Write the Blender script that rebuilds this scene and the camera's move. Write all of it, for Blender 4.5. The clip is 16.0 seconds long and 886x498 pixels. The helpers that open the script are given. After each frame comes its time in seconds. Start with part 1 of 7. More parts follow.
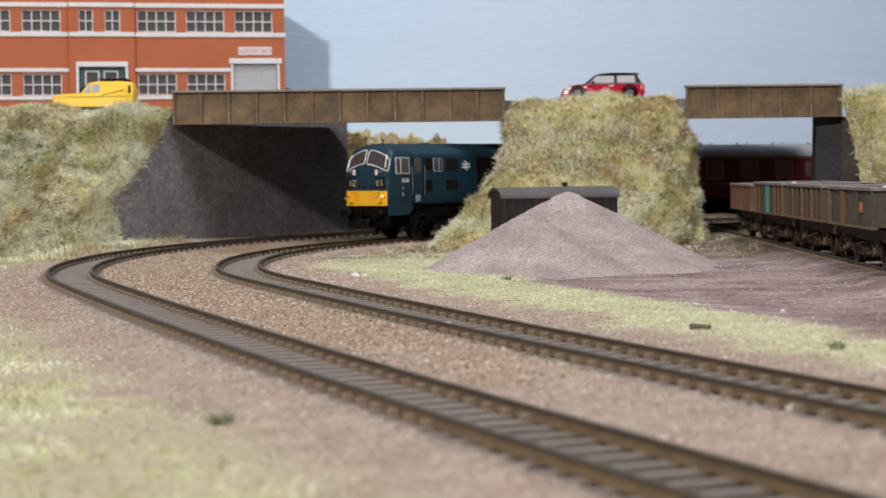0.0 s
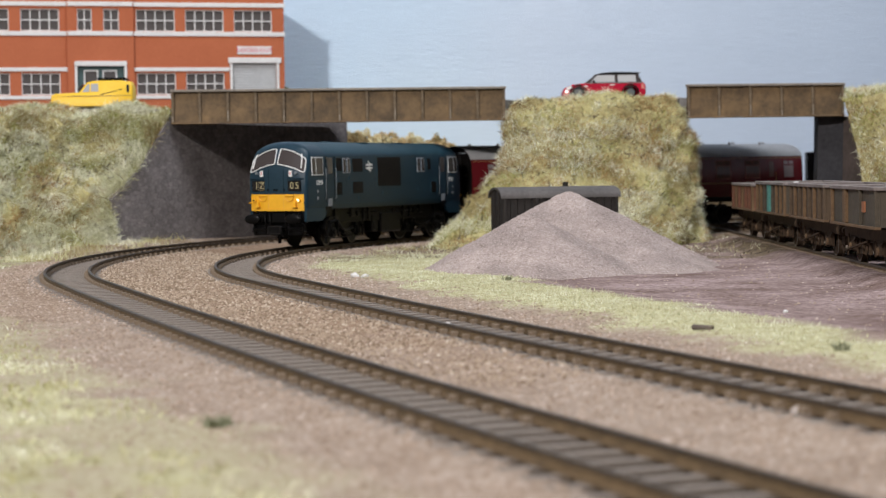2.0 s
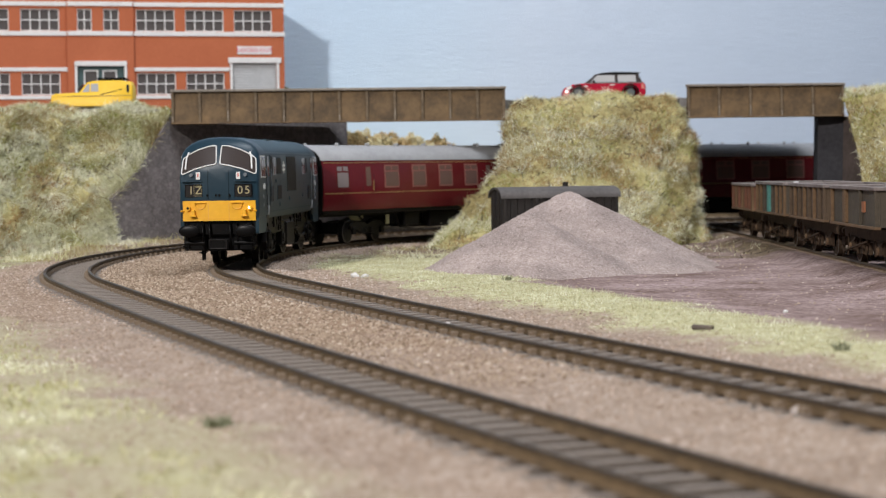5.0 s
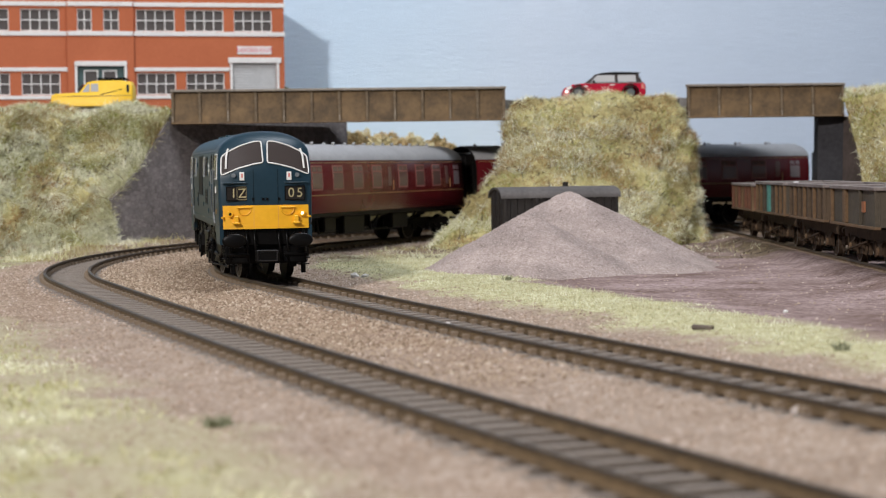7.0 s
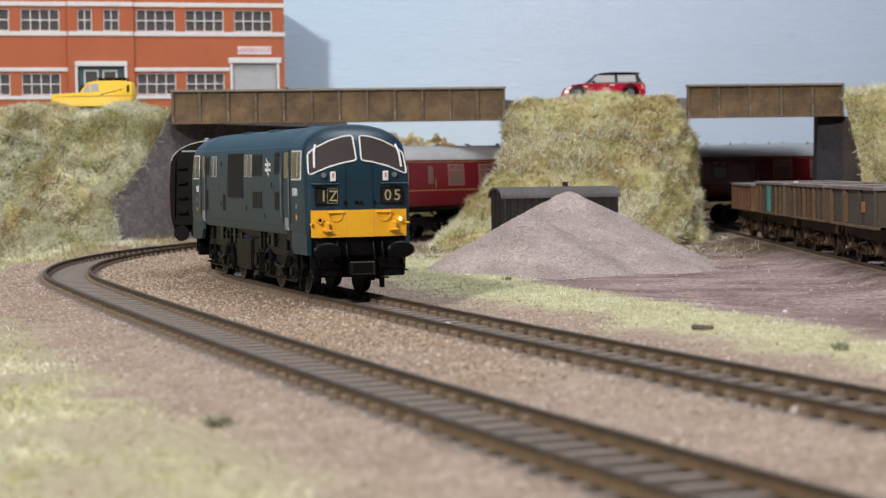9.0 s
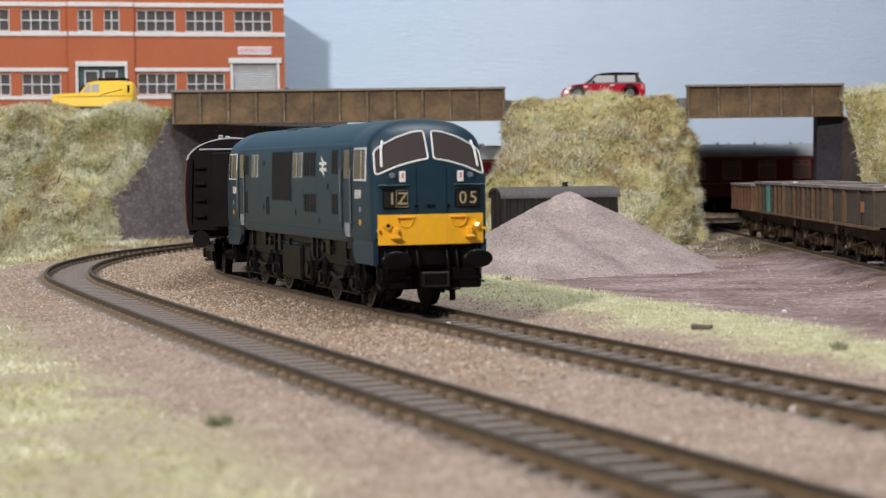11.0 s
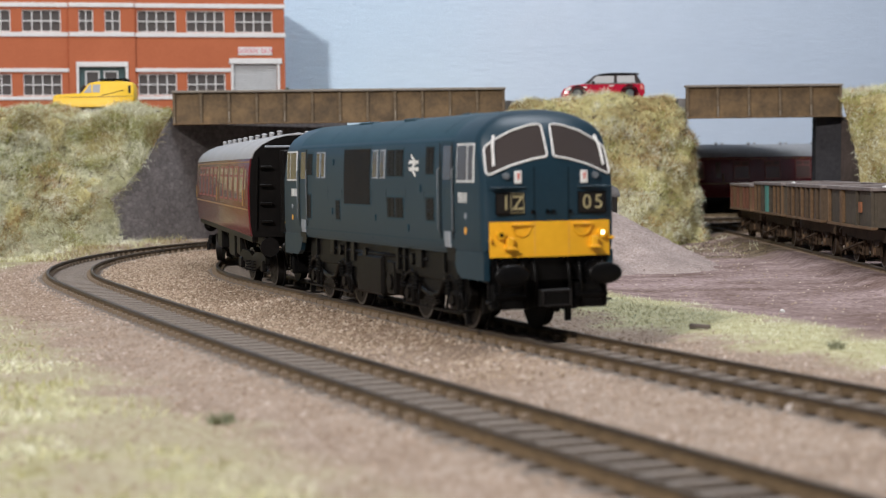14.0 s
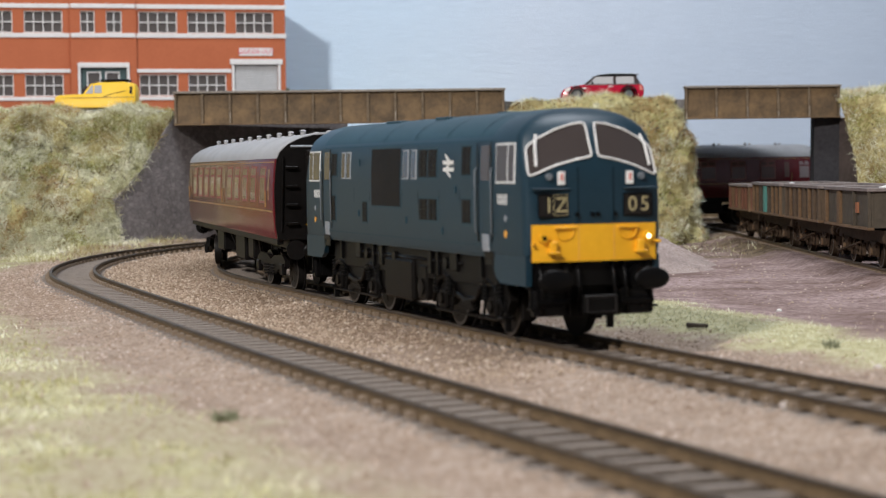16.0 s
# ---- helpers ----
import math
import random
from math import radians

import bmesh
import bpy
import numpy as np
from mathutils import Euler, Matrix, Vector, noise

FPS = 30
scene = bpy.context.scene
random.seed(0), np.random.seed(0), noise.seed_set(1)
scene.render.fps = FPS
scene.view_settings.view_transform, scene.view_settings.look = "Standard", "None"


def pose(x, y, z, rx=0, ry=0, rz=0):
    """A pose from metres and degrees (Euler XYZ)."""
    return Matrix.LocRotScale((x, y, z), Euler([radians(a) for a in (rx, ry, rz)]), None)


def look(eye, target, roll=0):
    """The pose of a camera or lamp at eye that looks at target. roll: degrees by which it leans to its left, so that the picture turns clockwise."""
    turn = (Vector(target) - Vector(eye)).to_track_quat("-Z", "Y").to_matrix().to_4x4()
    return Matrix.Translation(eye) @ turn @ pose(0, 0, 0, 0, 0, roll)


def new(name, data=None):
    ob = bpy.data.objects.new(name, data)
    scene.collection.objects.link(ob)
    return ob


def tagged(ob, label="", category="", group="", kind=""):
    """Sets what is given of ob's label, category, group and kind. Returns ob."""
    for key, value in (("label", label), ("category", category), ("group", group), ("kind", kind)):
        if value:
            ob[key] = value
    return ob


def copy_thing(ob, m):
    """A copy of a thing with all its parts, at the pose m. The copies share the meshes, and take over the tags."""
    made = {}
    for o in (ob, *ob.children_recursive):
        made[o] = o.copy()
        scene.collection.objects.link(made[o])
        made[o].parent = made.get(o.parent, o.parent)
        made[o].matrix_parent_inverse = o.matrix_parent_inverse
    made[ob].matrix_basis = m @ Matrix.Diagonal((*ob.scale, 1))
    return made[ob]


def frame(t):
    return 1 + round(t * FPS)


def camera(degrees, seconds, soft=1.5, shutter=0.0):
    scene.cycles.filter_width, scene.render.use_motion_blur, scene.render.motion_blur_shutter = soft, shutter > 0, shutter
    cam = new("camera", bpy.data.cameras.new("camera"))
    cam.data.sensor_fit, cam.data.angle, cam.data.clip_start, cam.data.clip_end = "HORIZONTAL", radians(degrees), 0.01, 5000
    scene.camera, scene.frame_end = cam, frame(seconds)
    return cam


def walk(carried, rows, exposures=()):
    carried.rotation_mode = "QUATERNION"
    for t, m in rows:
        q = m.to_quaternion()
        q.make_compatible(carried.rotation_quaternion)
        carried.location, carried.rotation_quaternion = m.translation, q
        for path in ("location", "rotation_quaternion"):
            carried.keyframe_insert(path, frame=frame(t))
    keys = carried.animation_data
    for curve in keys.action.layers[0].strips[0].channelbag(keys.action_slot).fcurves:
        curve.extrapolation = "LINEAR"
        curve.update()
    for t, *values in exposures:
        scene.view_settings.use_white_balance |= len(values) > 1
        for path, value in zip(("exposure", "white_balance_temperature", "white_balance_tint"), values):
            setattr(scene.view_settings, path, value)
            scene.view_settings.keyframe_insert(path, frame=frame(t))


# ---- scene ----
# The lengths below are millimetres of the model layout; MM turns them into metres. The rail tops lie at z = 0.5.
MM = 0.001
pi = math.pi

# ---- camera ----
cam = camera(26.03, 16.0, soft=1.15)
cam.data.dof.use_dof = True
cam.data.dof.focus_distance = 0.70
cam.data.dof.aperture_fstop = 40.0
EYE = Vector((0, 0, 40.16)) * MM
AIM = Vector((0, 1000, 40.16 - 1000 * (441 - 294.76) / 3394.6)) * MM
BACK = (EYE - AIM).normalized()
# the focus pulls the view back a little at the start and towards the end
DRAW = ((0, 5.0), (0.5, 2.7), (1.0, 1.0), (1.5, 0.0), (4.0, 0.0), (8.5, 0.0), (9.0, 0.8), (11.5, 2.2), (13.0, 2.7),
        (13.5, 3.3), (14.0, 5.5), (14.5, 8.0), (15.0, 9.3), (15.5, 9.9), (16.0, 11.0))
walk(cam, [(t, look(EYE + BACK * d * MM, AIM + BACK * d * MM, -0.80)) for t, d in DRAW])

# ---- light ----
world = bpy.data.worlds.new("room_air")
scene.world = world
world.use_nodes = True
world.node_tree.nodes["Background"].inputs[0].default_value = (0.80, 0.86, 1.0, 1)
world.node_tree.nodes["Background"].inputs[1].default_value = 0.04


def area_lamp(name, eye, target, size, watts, colour):
    d = bpy.data.lights.new(name, "AREA")
    d.shape, d.size, d.energy, d.color = "DISK", size, watts, colour
    ob = new(name, d)
    ob.matrix_world = look(eye, target)
    return ob


area_lamp("spot_lamp", (-0.88, -1.16, 1.11), (0.0, 1.05, 0.03), 0.16, 46.0, (1.0, 0.945, 0.918))
area_lamp("ceiling_lamp", (0.30, 0.62, 1.42), (0.05, 0.95, 0.0), 0.70, 17.5, (0.94, 0.97, 1.04))
scene.view_settings.exposure = -0.08


# ---- materials ----
def node(tree, kind, **inputs):
    n = tree.nodes.new(kind)
    for k, v in inputs.items():
        n.inputs[k.replace("_", " ")].default_value = v
    return n


def material(name, a, b, rough=0.6, fine=900.0, coarse=60.0, bump=0.15, metal=0.0, mix=0.5, dist=0.0004, spec=0.5, stretch=(1, 1, 1), contrast=0.5):
    """A surface that wanders between two colours at two scales, with a fine relief."""
    m = bpy.data.materials.new(name)
    m.use_nodes = True
    t = m.node_tree
    out = t.nodes["Principled BSDF"]
    co = t.nodes.new("ShaderNodeTexCoord")
    mp = node(t, "ShaderNodeMapping", Scale=stretch)
    t.links.new(co.outputs["Object"], mp.inputs["Vector"])
    n1 = node(t, "ShaderNodeTexNoise", Scale=fine, Detail=4.0, Roughness=0.65)
    n2 = node(t, "ShaderNodeTexNoise", Scale=coarse, Detail=5.0, Roughness=0.6)
    for n in (n1, n2):
        t.links.new(mp.outputs["Vector"], n.inputs["Vector"])
    mx = node(t, "ShaderNodeMix")
    mx.data_type = "FLOAT"
    mx.inputs[0].default_value = mix
    t.links.new(n1.outputs["Fac"], mx.inputs[2])
    t.links.new(n2.outputs["Fac"], mx.inputs[3])
    rp = t.nodes.new("ShaderNodeValToRGB")
    rp.color_ramp.elements[0].position, rp.color_ramp.elements[1].position = 0.5 - contrast * 0.35, 0.5 + contrast * 0.35
    rp.color_ramp.elements[0].color, rp.color_ramp.elements[1].color = (*a, 1), (*b, 1)
    t.links.new(mx.outputs[0], rp.inputs["Fac"])
    t.links.new(rp.outputs["Color"], out.inputs["Base Color"])
    out.inputs["Roughness"].default_value = rough
    out.inputs["Metallic"].default_value = metal
    out.inputs["Specular IOR Level"].default_value = spec
    if bump:
        bp = node(t, "ShaderNodeBump", Strength=bump, Distance=dist)
        t.links.new(mx.outputs[0], bp.inputs["Height"])
        t.links.new(bp.outputs["Normal"], out.inputs["Normal"])
    return m


def glow(name, colour, strength):
    m = bpy.data.materials.new(name)
    m.use_nodes = True
    p = m.node_tree.nodes["Principled BSDF"]
    p.inputs["Base Color"].default_value = (*colour, 1)
    p.inputs["Emission Color"].default_value = (*colour, 1)
    p.inputs["Emission Strength"].default_value = strength
    return m


def ground_material():
    """Ballast, mud and scatter grass, told apart by the masks that the ground mesh carries."""
    m = bpy.data.materials.new("layout_ground")
    m.use_nodes = True
    t = m.node_tree
    out = t.nodes["Principled BSDF"]
    out.inputs["Roughness"].default_value = 0.95
    out.inputs["Specular IOR Level"].default_value = 0.15
    co = t.nodes.new("ShaderNodeTexCoord")

    def ramp(src, stops):
        r = t.nodes.new("ShaderNodeValToRGB")
        e = r.color_ramp.elements
        while len(e) < len(stops):
            e.new(0.5)
        for el, (p, c) in zip(e, stops):
            el.position, el.color = p, (*c, 1)
        t.links.new(src, r.inputs["Fac"])
        return r.outputs["Color"]

    def noise_of(scale, detail=4.0):
        n = node(t, "ShaderNodeTexNoise", Scale=scale, Detail=detail, Roughness=0.65)
        t.links.new(co.outputs["Object"], n.inputs["Vector"])
        return n.outputs["Fac"]

    vor = node(t, "ShaderNodeTexVoronoi", Scale=1500.0)
    t.links.new(co.outputs["Object"], vor.inputs["Vector"])
    sep = t.nodes.new("ShaderNodeSeparateColor")
    t.links.new(vor.outputs["Color"], sep.inputs[0])
    stones = ramp(sep.outputs[0], ((0.0, (0.26, 0.19, 0.142)), (0.3, (0.345, 0.265, 0.204)), (0.7, (0.40, 0.318, 0.253)), (1.0, (0.50, 0.42, 0.355))))
    mud = ramp(noise_of(420.0), ((0.3, (0.15, 0.10, 0.09)), (0.55, (0.31, 0.235, 0.22)), (0.75, (0.45, 0.355, 0.34))))
    grass = ramp(noise_of(520.0), ((0.3, (0.27, 0.23, 0.11)), (0.5, (0.47, 0.445, 0.26)), (0.72, (0.65, 0.63, 0.45))))
    dirt = ramp(noise_of(70.0), ((0.35, (0.62, 0.56, 0.50)), (0.65, (1.0, 1.0, 1.0))))
    dull = t.nodes.new("ShaderNodeMix")
    dull.data_type, dull.blend_type = "RGBA", "MULTIPLY"
    dull.inputs[0].default_value = 0.55
    t.links.new(stones, dull.inputs[6])
    t.links.new(dirt, dull.inputs[7])
    last = dull.outputs[2]
    ga = t.nodes.new("ShaderNodeAttribute")
    ga.attribute_name = "gold"
    gm = t.nodes.new("ShaderNodeMix")
    gm.data_type, gm.blend_type = "RGBA", "MULTIPLY"
    gm.inputs[7].default_value = (0.88, 0.80, 0.71, 1)
    t.links.new(ga.outputs["Fac"], gm.inputs[0])
    t.links.new(last, gm.inputs[6])
    last = gm.outputs[2]
    worn = t.nodes.new("ShaderNodeMix")
    worn.data_type, worn.blend_type = "RGBA", "MULTIPLY"
    worn.inputs[0].default_value = 0.8
    t.links.new(mud, worn.inputs[6])
    t.links.new(ramp(noise_of(28.0, 6.0), ((0.34, (0.50, 0.41, 0.35)), (0.48, (0.90, 0.86, 0.83)), (0.62, (1.36, 1.36, 1.38)))), worn.inputs[7])
    for name, colour in (("mud", worn.outputs[2]), ("grass", grass)):
        at = t.nodes.new("ShaderNodeAttribute")
        at.attribute_name = name
        mx = t.nodes.new("ShaderNodeMix")
        mx.data_type = "RGBA"
        t.links.new(at.outputs["Fac"], mx.inputs[0])
        t.links.new(last, mx.inputs[6])
        t.links.new(colour, mx.inputs[7])
        last = mx.outputs[2]
    ea = t.nodes.new("ShaderNodeAttribute")
    ea.attribute_name = "earth"
    mx = t.nodes.new("ShaderNodeMix")
    mx.data_type = "RGBA"
    t.links.new(ea.outputs["Fac"], mx.inputs[0])
    t.links.new(last, mx.inputs[6])
    t.links.new(ramp(noise_of(190.0, 6.0), ((0.32, (0.055, 0.038, 0.024)), (0.5, (0.17, 0.125, 0.08)), (0.7, (0.33, 0.26, 0.17)))), mx.inputs[7])
    last = mx.outputs[2]
    # Grimy bed; its near-black tone also stands in for shaded gaps between sleepers.
    sl = t.nodes.new("ShaderNodeAttribute")
    sl.attribute_name = "bed"
    mx = t.nodes.new("ShaderNodeMix")
    mx.data_type = "RGBA"
    t.links.new(sl.outputs["Fac"], mx.inputs[0])
    t.links.new(last, mx.inputs[6])
    t.links.new(ramp(noise_of(700.0), ((0.3, (0.020, 0.0145, 0.010)), (0.7, (0.066, 0.048, 0.034)))), mx.inputs[7])
    t.links.new(mx.outputs[2], out.inputs["Base Color"])
    bp = node(t, "ShaderNodeBump", Strength=0.8, Distance=0.0006)
    t.links.new(sep.outputs[0], bp.inputs["Height"])
    bp2 = node(t, "ShaderNodeBump", Strength=0.5, Distance=0.0012)
    t.links.new(noise_of(330.0), bp2.inputs["Height"])
    t.links.new(bp.outputs["Normal"], bp2.inputs["Normal"])
    t.links.new(bp2.outputs["Normal"], out.inputs["Normal"])
    return m


M_GROUND = ground_material()
M_RAIL = material("rusty_rail", (0.040, 0.028, 0.018), (0.105, 0.074, 0.046), 0.5, 700, 90, 0.2, metal=0.35)
M_RAIL_WEB = material("rust_brown_web", (0.075, 0.050, 0.026), (0.20, 0.135, 0.070), 0.8, 700, 120, 0.2)
M_CHAIR = material("brown_rail_chair", (0.14, 0.105, 0.072), (0.30, 0.225, 0.155), 0.85, 900, 120, 0.2)
M_SLEEPER = material("grey_sleeper", (0.13, 0.107, 0.088), (0.30, 0.255, 0.215), 0.85, 1600, 120, 0.5, stretch=(1, 6, 6))
M_GIRDER = material("rusty_girder", (0.048, 0.034, 0.020), (0.235, 0.148, 0.068), 0.7, 420, 85, 0.35, mix=0.7, contrast=0.55)
M_STIFF = material("dusty_girder_edge", (0.085, 0.058, 0.032), (0.205, 0.150, 0.092), 0.75, 500, 120, 0.3)
M_GIRDER_CAP = material("grey_capping", (0.16, 0.14, 0.12), (0.32, 0.28, 0.23), 0.8, 500, 80, 0.25)
M_STREAK = material("lime_streak", (0.17, 0.135, 0.095), (0.36, 0.31, 0.25), 0.85, 900, 200, 0.2)


def masonry_material():
    """Random rubble: stones of their own tint with sunk joints, and broad damp stains."""
    m = material("grey_rubble_wall", (0.115, 0.10, 0.096), (0.285, 0.257, 0.25), 0.92, 380, 40, 0.5, dist=0.0008, contrast=0.7)
    t = m.node_tree
    out = t.nodes["Principled BSDF"]
    ramp, bump = out.inputs["Base Color"].links[0].from_node, out.inputs["Normal"].links[0].from_node
    co = t.nodes.new("ShaderNodeTexCoord")
    mp = node(t, "ShaderNodeMapping", Scale=(1.0, 1.0, 1.7))
    t.links.new(co.outputs["Object"], mp.inputs["Vector"])
    cell = node(t, "ShaderNodeTexVoronoi", Scale=250.0)
    edge = node(t, "ShaderNodeTexVoronoi", Scale=250.0)
    edge.feature = "DISTANCE_TO_EDGE"
    for v in (cell, edge):
        t.links.new(mp.outputs["Vector"], v.inputs["Vector"])
    sep = t.nodes.new("ShaderNodeSeparateColor")
    t.links.new(cell.outputs["Color"], sep.inputs[0])
    tint = t.nodes.new("ShaderNodeMapRange")
    tint.inputs[3].default_value, tint.inputs[4].default_value = 0.80, 1.14
    t.links.new(sep.outputs[0], tint.inputs[0])
    joint = t.nodes.new("ShaderNodeMapRange")
    joint.inputs[2].default_value, joint.inputs[3].default_value = 0.12, 0.76
    t.links.new(edge.outputs["Distance"], joint.inputs[0])
    both = node(t, "ShaderNodeMath")
    both.operation = "MULTIPLY"
    t.links.new(tint.outputs[0], both.inputs[0])
    t.links.new(joint.outputs[0], both.inputs[1])
    mx = t.nodes.new("ShaderNodeMix")
    mx.data_type, mx.blend_type = "RGBA", "MULTIPLY"
    mx.inputs[0].default_value = 1.0
    t.links.new(ramp.outputs["Color"], mx.inputs[6])
    t.links.new(both.outputs[0], mx.inputs[7])
    t.links.new(mx.outputs[2], out.inputs["Base Color"])
    b2 = node(t, "ShaderNodeBump", Strength=0.6, Distance=0.0007)
    t.links.new(joint.outputs[0], b2.inputs["Height"])
    t.links.new(bump.outputs["Normal"], b2.inputs["Normal"])
    t.links.new(b2.outputs["Normal"], out.inputs["Normal"])
    return m


def sky_material():
    """Brushed sky paint from clear blue behind the works to a greyer blue; its wash also holds shadow tint and light
    fall-off.
    """
    m = material("painted_sky", (0.86, 0.875, 0.89), (1.0, 1.0, 1.0), 0.85, 160, 4.0, 1.0, stretch=(0.3, 1, 8), mix=0.35, dist=0.0006)
    t = m.node_tree
    out = t.nodes["Principled BSDF"]
    ramp = out.inputs["Base Color"].links[0].from_node
    co = t.nodes.new("ShaderNodeTexCoord")
    xyz = t.nodes.new("ShaderNodeSeparateXYZ")
    t.links.new(co.outputs["Object"], xyz.inputs[0])
    soft_edge = node(t, "ShaderNodeTexNoise", Scale=9.0, Detail=4.0)
    t.links.new(co.outputs["Object"], soft_edge.inputs["Vector"])
    add = node(t, "ShaderNodeMath")
    add.operation = "MULTIPLY_ADD"
    add.inputs[1].default_value = 0.12
    t.links.new(soft_edge.outputs["Fac"], add.inputs[0])
    t.links.new(xyz.outputs[0], add.inputs[2])
    span = t.nodes.new("ShaderNodeMapRange")
    span.inputs[1].default_value, span.inputs[2].default_value = -0.25, 0.45
    t.links.new(add.outputs[0], span.inputs[0])
    # Blue end stands in for the building's bluish shadow, grey end for light fall-off.
    light_wash = t.nodes.new("ShaderNodeValToRGB")
    e = light_wash.color_ramp.elements
    while len(e) < 4:
        e.new(0.5)
    for el, (p, c) in zip(e, ((0.0, (0.38, 0.66, 0.95)), (0.30, (0.60, 0.77, 0.93)), (0.55, (0.64, 0.74, 0.865)), (1.0, (0.44, 0.52, 0.63)))):
        el.position, el.color = p, (*c, 1)
    t.links.new(span.outputs[0], light_wash.inputs["Fac"])
    mx = t.nodes.new("ShaderNodeMix")
    mx.data_type, mx.blend_type = "RGBA", "MULTIPLY"
    mx.inputs[0].default_value = 1.0
    t.links.new(ramp.outputs["Color"], mx.inputs[6])
    t.links.new(light_wash.outputs["Color"], mx.inputs[7])
    t.links.new(mx.outputs[2], out.inputs["Base Color"])
    return m


M_CONCRETE = masonry_material()
# Dark stone whose colour also holds the shade under the shorter bridge.
M_SHADED_STONE = material("dark_stone_with_shade", (0.020, 0.020, 0.024), (0.055, 0.053, 0.058), 0.9, 420, 60, 0.6, dist=0.001)
M_BROWNSTONE = material("brown_stone_wall", (0.040, 0.030, 0.026), (0.105, 0.080, 0.070), 0.9, 420, 60, 0.6, dist=0.001)
M_BANK = material("turf_base", (0.16, 0.105, 0.04), (0.56, 0.51, 0.25), 0.95, 420, 45, 0.9, dist=0.0015, spec=0.1, mix=0.7, contrast=0.4)
M_ROAD = material("grey_road", (0.16, 0.15, 0.145), (0.26, 0.25, 0.24), 0.9, 900, 50, 0.3)
M_SKY = sky_material()
# Unseen room walls, pale blue-grey so that they bounce fill on to shaded sides.
M_ROOM = material("room_paint", (0.33, 0.355, 0.40), (0.40, 0.425, 0.47), 0.9, 60, 3, 0.1)
M_BOARD = material("baseboard_wood", (0.20, 0.14, 0.09), (0.33, 0.25, 0.17), 0.8, 90, 12, 0.2, stretch=(1, 8, 8))


# ---- mesh tools ----
def part(name, bm, mat, parent=None, label="", smooth=False, at=None, turn=0.0):
    """One mesh object from a bmesh drawn in millimetres."""
    me = bpy.data.meshes.new(name)
    bmesh.ops.scale(bm, vec=(MM, MM, MM), verts=bm.verts)
    bm.normal_update()
    bm.to_mesh(me)
    bm.free()
    if smooth:
        me.shade_smooth()
        if smooth != True:
            me.set_sharp_from_angle(angle=radians(smooth))
    me.materials.append(mat)
    ob = new(name, me)
    ob.parent = parent
    if at:
        ob.location = Vector(at) * MM
    ob.rotation_euler[2] = turn
    if label:
        ob["label"] = label
    return ob


def thing(name, x, y, z, turn, label, category, group=""):
    ob = new(name)
    ob.empty_display_size = 0.01
    ob.location = Vector((x, y, z)) * MM
    ob.rotation_euler[2] = turn
    return tagged(ob, label, category, group)


def sheet(name, verts, faces, mat, parent=None, label="", smooth=True):
    me = bpy.data.meshes.new(name)
    me.from_pydata((np.asarray(verts, float) * MM).tolist(), [], faces)
    me.update()
    if smooth:
        me.shade_smooth()
    me.materials.append(mat)
    ob = new(name, me)
    ob.parent = parent
    if label:
        ob["label"] = label
    return ob


def box(bm, x0, x1, y0, y1, z0, z1, bevel=0.0, m=None):
    vs = bmesh.ops.create_cube(bm, size=1.0)["verts"]
    for v in vs:
        v.co = Vector(((x0 + x1) / 2 + v.co.x * (x1 - x0), (y0 + y1) / 2 + v.co.y * (y1 - y0), (z0 + z1) / 2 + v.co.z * (z1 - z0)))
    if bevel:
        es = {e for v in vs for e in v.link_edges}
        r = bmesh.ops.bevel(bm, geom=list(es), offset=bevel, segments=1, affect="EDGES")
        vs = list({v for f in r["faces"] for v in f.verts} | {v for v in vs if v.is_valid})
    if m is not None:
        bmesh.ops.transform(bm, matrix=m, verts=vs)
    return vs


def rod(bm, p, q, r, n=8, r2=None):
    p, q = Vector(p), Vector(q)
    d = q - p
    m = Matrix.Translation((p + q) / 2) @ d.to_track_quat("Z", "Y").to_matrix().to_4x4()
    return bmesh.ops.create_cone(bm, cap_ends=True, segments=n, radius1=r, radius2=r if r2 is None else r2, depth=d.length, matrix=m)["verts"]


def prism(bm, outline, depth, m):
    """A flat outline (x, y) raised by depth along z, then placed by m."""
    lo = [bm.verts.new(m @ Vector((x, y, 0))) for x, y in outline]
    hi = [bm.verts.new(m @ Vector((x, y, depth))) for x, y in outline]
    n = len(lo)
    bm.faces.new(hi)
    bm.faces.new(lo[::-1])
    for i in range(n):
        bm.faces.new((lo[i], lo[(i + 1) % n], hi[(i + 1) % n], hi[i]))
    return lo + hi


def loft(bm, rings, close=True, caps=True):
    """Skins rings of equal length."""
    vr = [[bm.verts.new(p) for p in ring] for ring in rings]
    n = len(vr[0])
    for a, b in zip(vr, vr[1:]):
        for i in range(n if close else n - 1):
            j = (i + 1) % n
            bm.faces.new((a[i], a[j], b[j], b[i]))
    if caps:
        bm.faces.new(vr[0][::-1])
        bm.faces.new(vr[-1])
    return vr


def fbm(x, y, z=0.0, size=20.0, octaves=3):
    """Smooth noise, about -1 to 1, with features of that size in millimetres."""
    return noise.fractal(Vector((x / size, y / size, z / size)), 1.0, 2.0, octaves)


def smooth_step(a, b, x):
    u = min(1.0, max(0.0, (x - a) / (b - a)))
    return u * u * (3 - 2 * u)


